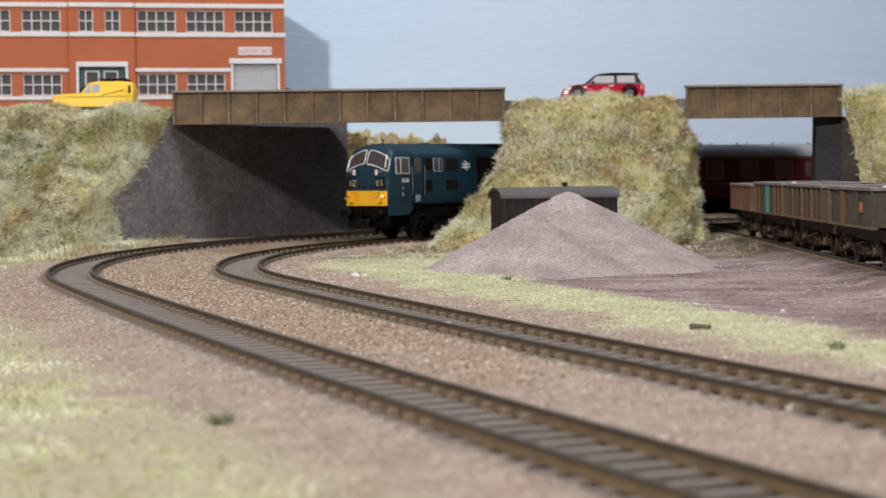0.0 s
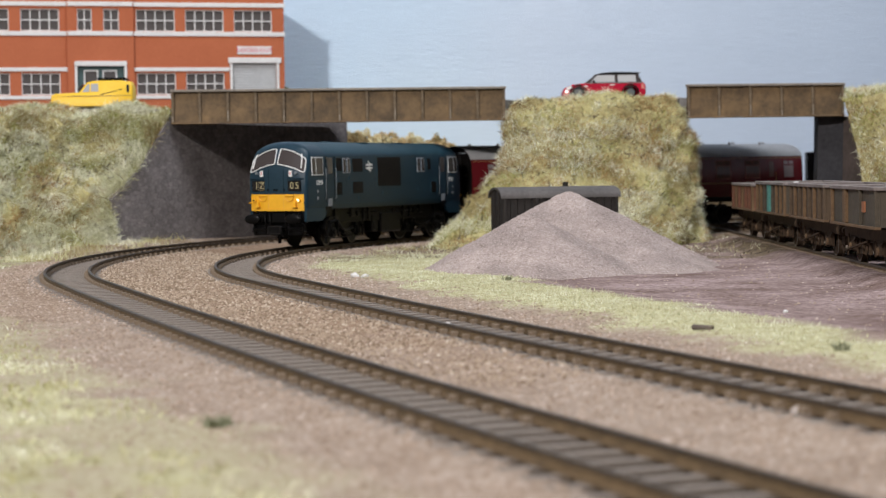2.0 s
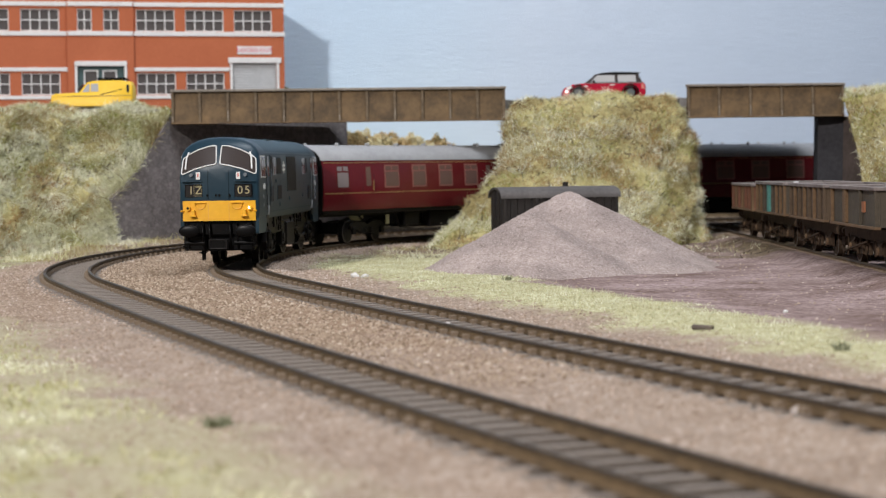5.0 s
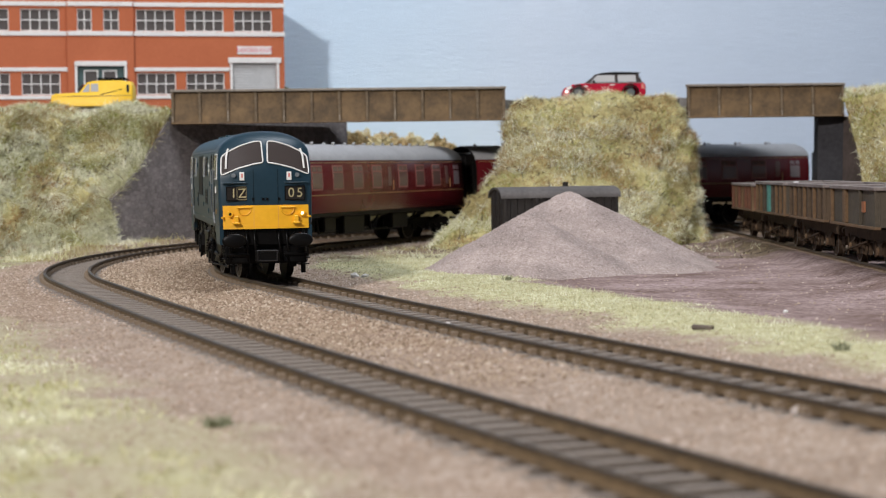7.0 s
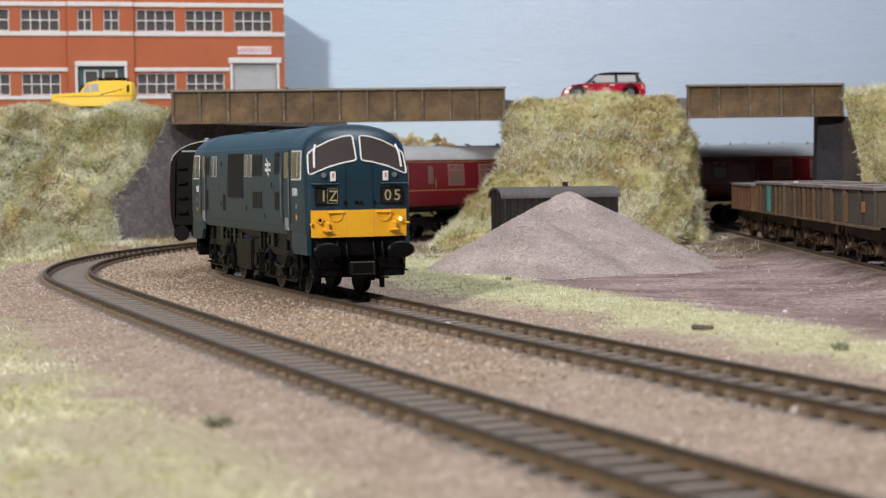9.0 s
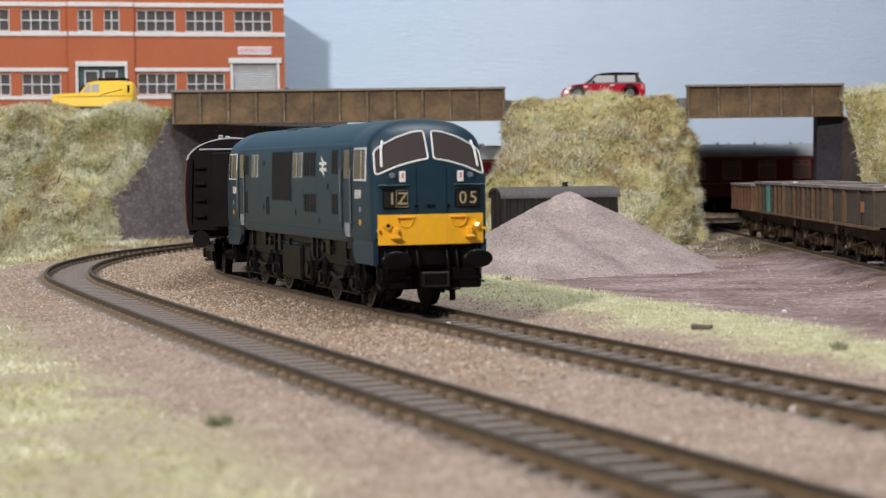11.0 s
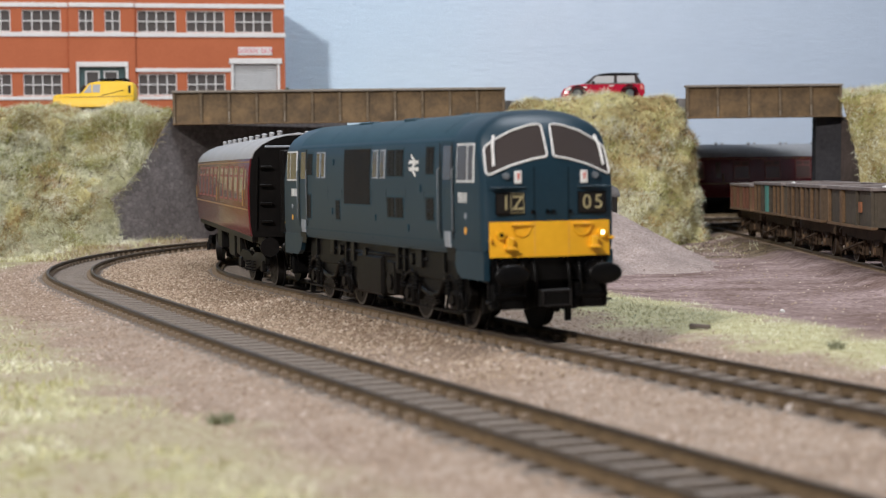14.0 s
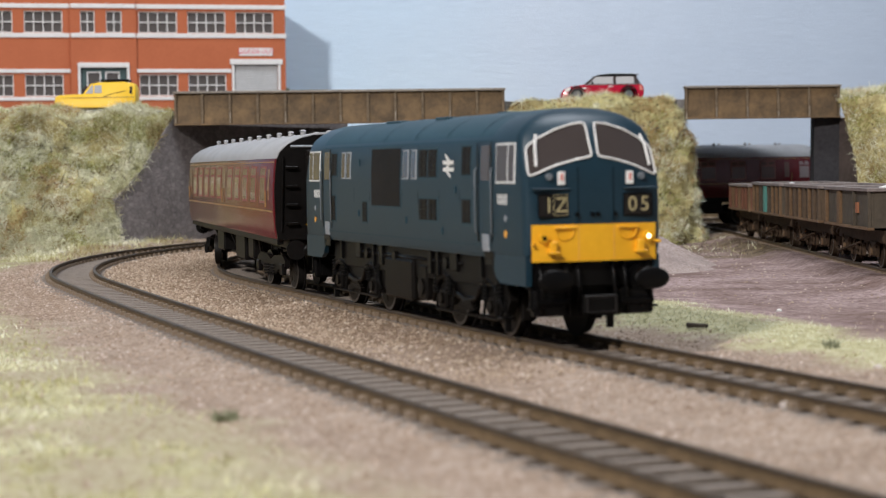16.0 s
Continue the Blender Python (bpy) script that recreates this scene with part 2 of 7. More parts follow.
# ---- the plan of the lines ----
class Line:
    """A railway line: a very wide arc before s = 0, then a tight arc to the right, round the layout."""

    def __init__(self, x0, y0, a0, r, bend):
        self.x0, self.y0, self.a0, self.r, self.bend = x0, y0, a0, r, bend
        self.cx, self.cy = x0 + r * math.cos(a0), y0 - r * math.sin(a0)

    def at(self, s):
        if s < 0:
            a, k = self.a0 + s * self.bend, self.bend
            return self.x0 + (math.cos(self.a0) - math.cos(a)) / k, self.y0 + (math.sin(a) - math.sin(self.a0)) / k, a
        a = self.a0 + s / self.r
        x, y = self.cx - self.r * math.cos(a), self.cy + self.r * math.sin(a)
        return x, y, a

    def side(self, x, y):
        """How far a place lies to the right of the line."""
        if (x - self.x0) * math.sin(self.a0) + (y - self.y0) * math.cos(self.a0) < 0:
            wide = 1 / self.bend
            gx, gy = self.x0 + wide * math.cos(self.a0), self.y0 - wide * math.sin(self.a0)
            return wide - math.copysign(math.hypot(x - gx, y - gy), wide)
        if x > self.cx + 200 and y < self.cy:
            return 400.0
        return self.r - math.hypot(x - self.cx, y - self.cy)


OUTER = Line(-133.19, 698.9, -0.3172, 536.7, 1.27e-4)
INNER = Line(-66.71, 708.0, -0.3161, 445.2, 1.14e-4)
SIDING = Line(171.2, 500.0, 0.0085, 1e6, 1e-6)


# ---- the ground ----
def ground_height(x, y):
    z = -3.7 + 0.35 * fbm(x, y, 0, 26) + 0.22 * fbm(x, y, 5, 7)
    ds, db = OUTER.side(x, y), INNER.side(x, y)
    near = min(abs(ds), abs(db), abs(SIDING.side(x, y)) if y < 1250 else 99)
    k = smooth_step(14, 27, near)
    if y > 930 and ds < -14 and x > -200:
        z += 4.5 * smooth_step(-14, -34, ds) * smooth_step(930, 1040, y)
    if 40 < db < 130 and y < 900:
        z += 1.3 * smooth_step(38, 58, db) * smooth_step(120, 80, db)
    if db > 80:
        z -= 0.8 * smooth_step(85, 120, db)
    bed = -2.75 + 0.8 * smooth_step(10.8, 13.0, near) + 0.025 * fbm(x, y, 9, 5)
    if ds > 90 and db > 90:
        bed = -1.3 + 0.3 * fbm(x, y, 9, 5)
    return bed * (1 - k) + z * k


def build_ground():
    xs = np.concatenate([np.linspace(-700, -262, 8), np.arange(-258, 262, 2.6), np.linspace(266, 900, 12)])
    ys = np.concatenate([np.linspace(-60, 195, 10), np.arange(200, 700, 2.2), np.arange(700, 1330, 3.6), np.linspace(1334, 1470, 12)])
    verts, masks = [], {"grass": [], "mud": [], "bed": [], "earth": [], "gold": []}
    for y in ys:
        for x in xs:
            db, da = INNER.side(x, y), OUTER.side(x, y)
            n1, n2 = fbm(x, y, 3, 30), fbm(x, y, 7, 9)
            verts.append((x, y, ground_height(x, y)))
            lo = 46 - 24 * smooth_step(720, 930, y)
            hi = 80 + 14 * smooth_step(420, 640, y) + 30 * smooth_step(700, 800, y)
            w = n1 * 9 + n2 * 6
            g = smooth_step(lo - 7, lo + 9, db + w) * smooth_step(hi + 8, hi - 8, db - w) if y < 960 else 0.0
            g = max(g, 0.92 * smooth_step(-30, -50, da + w * 1.3) * (0.55 + 0.45 * smooth_step(-0.3, 0.3, n1 + 0.4 * n2)))
            if db > 60 and y > 900:
                g = max(g, 0.30 * smooth_step(-0.1, 0.4, n1))
            # Past the bridges grass gives way to dark earth colour, in place of shade.
            if y > 1150:
                g = 0.0
            masks["grass"].append(g)
            masks["mud"].append(smooth_step(70, 92, db + w * 0.6))
            masks["earth"].append(0.9 if y > 1150 else smooth_step(18, 26, db) * smooth_step(868, 920, y + w) * (0.35 + 0.65 * smooth_step(-0.35, 0.25, n2 + n1)))
            gold = smooth_step(360, 520, y + n1 * 60) * smooth_step(9, 15, da) * smooth_step(14, -6, db)
            gold = max(gold, 0.55 * smooth_step(470, 640, y + n1 * 60) * smooth_step(960, 900, y) * smooth_step(24, 4, db))
            masks["gold"].append(gold)
            # strip along each line that takes the sleeper gaps' shade as colour
            edge = min(abs(db), abs(da))
            masks["bed"].append(smooth_step(12.4, 10.4, edge + n2 * 1.6))
    nx = len(xs)
    faces = [(j * nx + i, j * nx + i + 1, (j + 1) * nx + i + 1, (j + 1) * nx + i) for j in range(len(ys) - 1) for i in range(nx - 1)]
    ob = sheet("ground", verts, faces, M_GROUND)
    for name, values in masks.items():
        at = ob.data.attributes.new(name, "FLOAT", "POINT")
        at.data.foreach_set("value", values)
    return tagged(ob, "pinkish ballast, mud and scatter grass on the layout", "ground", kind="structure")


ground = build_ground()


def build_room():
    bm = bmesh.new()
    box(bm, -720, 920, -80, 1480, -45, -12)
    tagged(part("baseboard", bm, M_BOARD), "wooden baseboard under the layout", "baseboard", kind="structure")
    X0, X1, Y0, Y1, Z0, Z1 = -1900, 1900, -1700, 1760, -950, 1560
    for name, b in (("floor", (X0, X1, Y0, Y1, Z0 - 40, Z0)), ("ceiling", (X0, X1, Y0, Y1, Z1, Z1 + 40)), ("wall_north", (X0, X1, Y1, Y1 + 40, Z0, Z1)),
                    ("wall_south", (X0, X1, Y0 - 40, Y0, Z0, Z1)), ("wall_west", (X0 - 40, X0, Y0, Y1, Z0, Z1)), ("wall_east", (X1, X1 + 40, Y0, Y1, Z0, Z1))):
        bm = bmesh.new()
        box(bm, *b)
        tagged(part(name, bm, M_ROOM), "plain painted " + name.split("_")[0] + " of the room", name.split("_")[0], kind="structure")
    # the painted sky board, a little slantwise behind the layout
    bm = bmesh.new()
    box(bm, -760, 930, 0, 6, -12, 420)
    tagged(part("backdrop", bm, M_SKY, at=(0, 1428, 0), turn=0.035), "pale blue painted sky board with brush strokes", "backdrop", kind="structure")


build_room()


# ---- railway track ----
def sleeper_mesh():
    bm = bmesh.new()
    box(bm, -15.5, 15.5, -1.6, 1.6, -3.8, -1.95, 0.1)
    chairs = []
    for sx in (-1, 1):
        for o in (-1.3, 1.3):
            chairs += box(bm, sx * 8.75 + o - 0.8, sx * 8.75 + o + 0.8, -1.0, 1.0, -1.95, -0.85)
    for v in chairs:
        for f in v.link_faces:
            f.material_index = 1
    bmesh.ops.scale(bm, vec=(MM, MM, MM), verts=bm.verts)
    me = bpy.data.meshes.new("sleeper")
    bm.to_mesh(me)
    bm.free()
    me.materials.append(M_SLEEPER)
    me.materials.append(M_CHAIR)
    return me


SLEEPER = sleeper_mesh()
RAIL_HEAD = ((-0.5, 0.5), (0.5, 0.5), (0.6, 0.35), (0.6, -0.15), (0.28, -0.4), (-0.28, -0.4), (-0.6, -0.15), (-0.6, 0.35))
RAIL_WEB = ((-0.26, -0.39), (0.26, -0.39), (0.26, -1.4), (0.9, -1.72), (0.9, -1.95), (-0.9, -1.95), (-0.9, -1.72), (-0.26, -1.4))


def build_track(line, s0, s1, label):
    x, y, _ = line.at(s0)
    tr = thing("railway_track", 0, 0, 0, 0, label, "railway track", "running lines")
    for off in (-8.75, 8.75):
        rail = tr
        for name, outline, mat, label in (("rail", RAIL_WEB, M_RAIL_WEB, "rust-brown steel rail"), ("rail_head", RAIL_HEAD, M_RAIL, "dark worn rail head")):
            bm = bmesh.new()
            rings = []
            for s in np.arange(s0, s1 + 0.1, 9.0):
                x, y, a = line.at(s)
                rings.append([(x + (off + u) * math.cos(a), y - (off + u) * math.sin(a), w) for u, w in outline])
            loft(bm, rings)
            bmesh.ops.recalc_face_normals(bm, faces=bm.faces)
            rail = part(name, bm, mat, rail, label, smooth=35)
    rest, faces = [], []
    first = s0 + 3 if s1 - s0 < 1000 else -420  # the stretch of the plan in which every sleeper is a piece of its own
    for k, s in enumerate(np.arange(s0 + 3, s1, 8.3)):
        x, y, a = line.at(s)
        if not first <= s < first + 8.3 * 299:
            c, q = math.cos(a), math.sin(a)
            n = len(rest)
            rest += [(x + u * c + v * q, y - u * q + v * c, w) for w in (-3.8, -1.95) for u, v in ((-15.5, -1.4), (15.5, -1.4), (15.5, 1.4), (-15.5, 1.4))]
            faces += [(n + 4, n + 5, n + 6, n + 7), (n, n + 1, n + 5, n + 4), (n + 1, n + 2, n + 6, n + 5), (n + 2, n + 3, n + 7, n + 6), (n + 3, n, n + 4, n + 7)]
        else:
            ob = new("sleeper", SLEEPER)
            ob.parent = tr
            ob.location = Vector((x, y, 0.015 * math.sin(k * 2.3))) * MM
            ob.rotation_euler[2] = -a + 0.02 * math.sin(k * 1.7)
    if rest:
        tagged(sheet("sleeper_run", rest, faces, M_SLEEPER, tr, smooth=False), kind="stuff")
    return tr


build_track(OUTER, -600, 1260, "rusty rails on grey sleepers, outer curved line")
build_track(INNER, -520, 1695, "rusty rails on grey sleepers, inner curved line")
build_track(SIDING, -30, 730, "half-buried rusty siding rails beside the yard")


# ---- embankments ----
def bank_skin(name, rows, mat, label, category, amp=3.0, step=2.5, seed=0.0, calm=0.0):
    """A slope skinned over polylines that run from its foot to its top, roughened; the last calm millimetres lie smooth against a wall."""
    def fill(poly, n):
        pts = [Vector(p) for p in poly]
        ln = [0.0]
        for a, b in zip(pts, pts[1:]):
            ln.append(ln[-1] + (b - a).length)
        out = []
        for k in range(n):
            d = ln[-1] * k / (n - 1)
            i = max(j for j in range(len(pts) - 1) if ln[j] <= d + 1e-6)
            out.append(pts[i].lerp(pts[i + 1], (d - ln[i]) / max(1e-6, ln[i + 1] - ln[i])))
        return out
    width = max(sum((Vector(b) - Vector(a)).length for a, b in zip(p, p[1:])) for p in rows)
    n = int(width / step) + 2
    lines = [fill(p, n) for p in rows]
    tall = max(sum((lines[j + 1][i] - lines[j][i]).length for j in range(len(lines) - 1)) for i in range(0, n, 5))
    m = int(tall / step) + 2
    cols = [fill([ln[i] for ln in lines], m) for i in range(n)]
    verts = []
    for i in range(n):
        for j in range(m):
            v = cols[i][j]
            a = cols[min(i + 1, n - 1)][j] - cols[max(i - 1, 0)][j]
            b = cols[i][min(j + 1, m - 1)] - cols[i][max(j - 1, 0)]
            nn = a.cross(b)
            nn = nn.normalized() if nn.length > 1e-6 else Vector((0, 0, 1))
            d = amp * fbm(v.x + seed, v.y, v.z, 32) + 0.55 * amp * fbm(v.x, v.y + seed, v.z, 8)
            still = min(1.0, 0.15 + (n - 1 - i) * width / (n - 1) / calm) if calm else 1.0
            verts.append(v + nn * d * still)
    faces = [(i * m + j, (i + 1) * m + j, (i + 1) * m + j + 1, i * m + j + 1) for i in range(n - 1) for j in range(m - 1)]
    ob = sheet(name, [tuple(v) for v in verts], faces, mat)
    return tagged(ob, label, category, kind="structure")


def arc_points(r, a0, a1, n, z):
    return [(INNER.cx - r * math.cos(a), INNER.cy + r * math.sin(a), z) for a in np.linspace(a0, a1, n)]


# the mound between the two bridges: its foot follows the inner line, its top carries the road
mound = bank_skin("embankment_mound", [
    arc_points(421, 1.10, 0.52, 6, -5) + [(-8, 1026, -5), (20, 1000, -5), (70, 1000, -5), (120, 1030, -5), (146, 1072, -5), (150, 1100, -5), (150, 1200, -5)],
    [(118, 1198, 22), (80, 1160, 22), (48, 1122, 22), (28, 1088, 22), (18, 1060, 22), (34, 1042, 22), (75, 1040, 22), (120, 1052, 22), (144, 1082, 22), (148, 1104, 22), (148, 1200, 22)],
    [(112, 1196, 46), (76, 1156, 46), (50, 1124, 46), (38, 1098, 46), (34, 1083, 46), (46, 1074, 46), (80, 1069, 46), (118, 1074, 46), (140, 1090, 46), (145, 1108, 46), (145, 1200, 46)],
    [(108, 1194, 70), (72, 1152, 70), (50, 1124, 70), (42, 1108, 70), (40, 1100, 68), (54, 1094, 68), (84, 1092, 68), (112, 1094, 69), (136, 1099, 69), (141, 1112, 68), (141, 1200, 70)],
    [(108, 1194, 77), (76, 1154, 77), (58, 1130, 77), (48, 1114, 77), (48, 1110, 75.5), (60, 1108, 77), (86, 1106, 77.6), (110, 1106, 77.6), (130, 1108, 77), (136, 1116, 76), (138, 1200, 78)],
    [(100, 1194, 78), (90, 1170, 78), (86, 1150, 78), (84, 1140, 78), (86, 1136, 78), (90, 1132, 77.6), (98, 1130, 77.6), (104, 1130, 77.6), (110, 1132, 77.6), (114, 1140, 78), (116, 1200, 78)],
    [(104, 1188, 78)] * 11], M_BANK, "steep grassy embankment between the two bridges", "embankment", 4.2, 2.6, 11)

left_bank = bank_skin("embankment_west", [
    [(-420, 960, -5), (-300, 975, -5), (-240, 985, -5), (-208, 1008, -5), (-188, 1032, -5), (-176, 1041, -5)],
    [(-420, 1000, 24), (-300, 1012, 24), (-245, 1016, 22), (-212, 1030, 21), (-192, 1042, 21), (-180, 1044, 22)],
    [(-420, 1030, 50), (-300, 1042, 50), (-245, 1044, 48), (-208, 1056, 48), (-182, 1066, 46), (-166, 1067, 45)],
    [(-420, 1052, 71), (-300, 1062, 71), (-245, 1064, 71), (-208, 1072, 71), (-172, 1080, 70), (-156, 1083, 67)],
    [(-420, 1068, 74), (-300, 1078, 74), (-245, 1080, 74), (-205, 1088, 74), (-176, 1094, 74), (-155, 1094, 72)],
    [(-420, 1110, 74.5), (-300, 1112, 74.5), (-245, 1112, 74.5), (-205, 1112, 74.5), (-176, 1112, 74.5), (-158, 1112, 74.5)]],
    M_BANK, "steep grassy embankment beside the road bridge", "embankment", 7.5, 2.6, 3, 30.0)

right_bank = bank_skin("embankment_east", [
    [(238, 1072, -5), (262, 1060, -5), (330, 1050, -5), (460, 1050, -5)],
    [(238, 1092, 40), (262, 1082, 40), (330, 1076, 40), (460, 1076, 40)],
    [(232, 1105, 76), (262, 1102, 78), (330, 1098, 80), (460, 1098, 80)],
    [(231, 1124, 81), (262, 1126, 83), (330, 1124, 84), (460, 1124, 84)],
    [(231, 1200, 80), (262, 1200, 80), (330, 1200, 80), (460, 1200, 80)]], M_BANK, "grassy embankment behind the parked wagons", "embankment", 2.4, 2.6, 7)

# Bank earth coloured dark for the shade behind the shorter bridge.
M_SHADED_EARTH = material("shaded_bank_earth", (0.045, 0.032, 0.020), (0.16, 0.12, 0.07), 0.95, 420, 45, 0.8, dist=0.0015, spec=0.1)
north_bank = bank_skin("embankment_north", [
    [(20, 1398, -5), (120, 1406, -5), (300, 1412, -5), (560, 1416, -5)],
    [(20, 1406, 14), (120, 1412, 14), (300, 1418, 14), (560, 1422, 14)],
    [(20, 1418, 24), (120, 1422, 24), (300, 1428, 24), (560, 1434, 24)]], M_SHADED_EARTH, "low bank behind the far line, darkened for shade", "embankment", 2.0, 4.0, 5)

# ---- upper level: road, abutments, girders ----
def slab(name, outline, z0, z1, mat, label, category):
    bm = bmesh.new()
    prism(bm, outline, z1 - z0, Matrix.Translation((0, 0, z0)))
    bmesh.ops.recalc_face_normals(bm, faces=bm.faces)
    return tagged(part(name, bm, mat), label, category, kind="structure")


slab("plateau", [(-470, 1100), (-163, 1100), (-62, 1262), (-100, 1420), (-470, 1405)], -5, 74.7, M_CONCRETE, "grey made ground under the works building", "ground")
slab("road_west", [(-470, 1101), (-160, 1101), (-92, 1210), (-470, 1200)], 74.7, 75.2, M_ROAD, "worn grey road surface in front of the works", "road")
# The hidden back end past y 1186 is added to keep light off the abutment.
slab("bridge_deck_1", [(-151, 1089), (37, 1103), (84, 1186), (70, 1248), (-66, 1244)], 72, 77.9, M_ROAD, "grey road deck of the longer bridge with an added light-blocking back", "bridge deck")
# Lengthened unseen to y 1240 so that the far coach's side falls in shade.
slab("bridge_deck_2", [(138, 1111), (234, 1119), (238, 1240), (138, 1236)], 72, 77.9, M_ROAD, "grey road deck of the shorter bridge with an added light-blocking back", "bridge deck")
slab("hill_back", [(-64, 1262), (-20, 1298), (30, 1340), (60, 1425), (-104, 1425)], -5, 52, M_BANK, "far grassy hillside behind the curve", "hillside")


def wall_of(name, points, z1s, thick, label, mat):
    """A battered stone wall along points, whose top follows z1s."""
    bm = bmesh.new()
    rings = []
    P = [Vector((x, y, 0)) for x, y in points]
    for i, p in enumerate(P):
        d = (P[min(i + 1, len(P) - 1)] - P[max(i - 1, 0)]).normalized()
        n = Vector((-d.y, d.x, 0))
        rings.append([p + Vector((0, 0, -5)), p + Vector((0, 0, z1s[i])) + n * 1.5, p + n * (thick + 1.5) + Vector((0, 0, z1s[i])), p + n * thick + Vector((0, 0, -5))])
    loft(bm, rings)
    bmesh.ops.recalc_face_normals(bm, faces=bm.faces)
    return tagged(part(name, bm, mat), label, "retaining wall", kind="structure")


wall_of("abutment_west", [(-178, 1042), (-165, 1063), (-154, 1080.7), (-152, 1084), (-70, 1216), (-60, 1233)], [25, 43, 66, 67, 66, 52], 12, "grey stone abutment and wing wall under the bridge", M_CONCRETE)
wall_of("abutment_east", [(230, 1192), (219, 1123)], [68, 68], 15, "dark stone abutment wall, under-bridge shade in its colour", M_SHADED_STONE)
wall_of("wing_wall_east", [(233, 1118), (238, 1108), (247, 1092)], [66, 60, 36], 8, "brown stone wing wall beside the grass", M_BROWNSTONE)


def girder(x0, y0, x1, y1, n, label):
    ln = math.hypot(x1 - x0, y1 - y0)
    th = thing("bridge_girder", x0, y0, 66, math.atan2(y1 - y0, x1 - x0), label, "bridge girder", "plate girders of the road bridges")
    step = ln / n
    for k in range(n):
        bm = bmesh.new()
        box(bm, k * step + 0.05, (k + 1) * step - 0.05, 0, 2.0, 0.9, 18.0, 0.12)
        part("web_plate", bm, M_GIRDER, th)
    for k in range(n + 1):
        bm = bmesh.new()
        u = min(max(k * step, 0.6), ln - 0.6)
        box(bm, u - 0.75, u + 0.75, -1.3, 0.02, 0.9, 18.0, 0.12)
        prism(bm, [(-1.2, 0), (0, 0), (0, 2.6)], 1.1, Matrix.Translation((u - 0.55, 0, 15.4)) @ Matrix(((0, 0, 1, 0), (1, 0, 0, 0), (0, 1, 0, 0), (0, 0, 0, 1))))
        part("stiffener", bm, M_STIFF, th)
        if k % 2 == 0 or n < 8:
            bm = bmesh.new()
            h = 3 + 3.5 * abs(math.sin(k * 2.1))
            box(bm, u - 0.2, u + 0.35, -1.42, -1.31, 1.2, 1.2 + h)
            part("lime_streak", bm, M_STREAK, th, "pale lime streak")
    bm = bmesh.new()
    box(bm, -0.6, ln + 0.6, -2.2, 3.0, 18.0, 19.4, 0.25)
    part("top_flange", bm, M_GIRDER_CAP, th, "weathered grey top flange")
    bm = bmesh.new()
    box(bm, -0.3, ln + 0.3, -2.0, 3.0, 0, 0.9, 0.2)
    part("bottom_flange", bm, M_GIRDER, th)
    return th


girder(-152, 1084, 36.5, 1099, 12, "rust-brown riveted plate girder of the longer bridge")
girder(142, 1107, 233.5, 1114.5, 5, "rust-brown riveted plate girder of the shorter bridge")


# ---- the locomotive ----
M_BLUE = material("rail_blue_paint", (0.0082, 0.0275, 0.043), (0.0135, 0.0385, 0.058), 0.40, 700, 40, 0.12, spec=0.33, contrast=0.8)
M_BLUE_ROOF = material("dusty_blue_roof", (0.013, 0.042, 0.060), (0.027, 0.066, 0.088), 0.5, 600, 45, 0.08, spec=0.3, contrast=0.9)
M_YELLOW = material("yellow_panel_paint", (0.80, 0.40, 0.012), (0.90, 0.48, 0.02), 0.45, 500, 60, 0.05)
M_BLACK = material("dusty_black_plastic", (0.0025, 0.0025, 0.003), (0.006, 0.0056, 0.0052), 0.36, 900, 90, 0.15, spec=0.12)
M_WEATHER = material("weathered_frame", (0.0022, 0.0021, 0.0021), (0.009, 0.0075, 0.0064), 0.42, 700, 80, 0.25, spec=0.10, contrast=0.8)
M_GRILLE = material("dark_grille", (0.008, 0.0075, 0.0075), (0.022, 0.018, 0.016), 0.6, 900, 100, 0.2, spec=0.2)
M_SEAM = material("dark_blue_seam", (0.004, 0.012, 0.018), (0.007, 0.018, 0.026), 0.6, 900, 90, 0.1, spec=0.2)
M_WHITE = material("white_trim", (0.70, 0.70, 0.68), (0.82, 0.82, 0.80), 0.5, 900, 90, 0.05)
M_GREYPANEL = material("pale_grey_panel", (0.20, 0.23, 0.26), (0.32, 0.34, 0.37), 0.5, 900, 120, 0.1)
M_RED = material("red_mark", (0.60, 0.16, 0.14), (0.70, 0.24, 0.2), 0.5, 900, 90, 0.05)
M_FRAME = material("pale_window_frame", (0.55, 0.56, 0.56), (0.72, 0.73, 0.72), 0.5, 900, 120, 0.1)
M_RAILING = material("grey_handrail", (0.10, 0.12, 0.14), (0.20, 0.22, 0.24), 0.4, 900, 90, 0.05)
M_ORANGE = material("orange_mark", (0.70, 0.33, 0.04), (0.80, 0.42, 0.08), 0.5, 900, 90, 0.05)
M_CREAM_TEXT = material("cream_numerals", (0.36, 0.31, 0.16), (0.46, 0.40, 0.22), 0.5, 900, 90, 0.0)
M_LAMP = glow("warm_marker_lamp", (1.0, 0.86, 0.55), 4.0)


def glass(name, colour, rough=0.08):
    m = bpy.data.materials.new(name)
    m.use_nodes = True
    p = m.node_tree.nodes["Principled BSDF"]
    p.inputs["Base Color"].default_value = (*colour, 1)
    p.inputs["Roughness"].default_value = rough
    p.inputs["Specular IOR Level"].default_value = 0.4
    p.inputs["Coat Weight"].default_value = 0.08
    return m


M_GLASS = glass("smoked_model_glazing", (0.055, 0.045, 0.042))
M_GLASS_PALE = glass("pale_model_glazing", (0.075, 0.068, 0.066), 0.12)

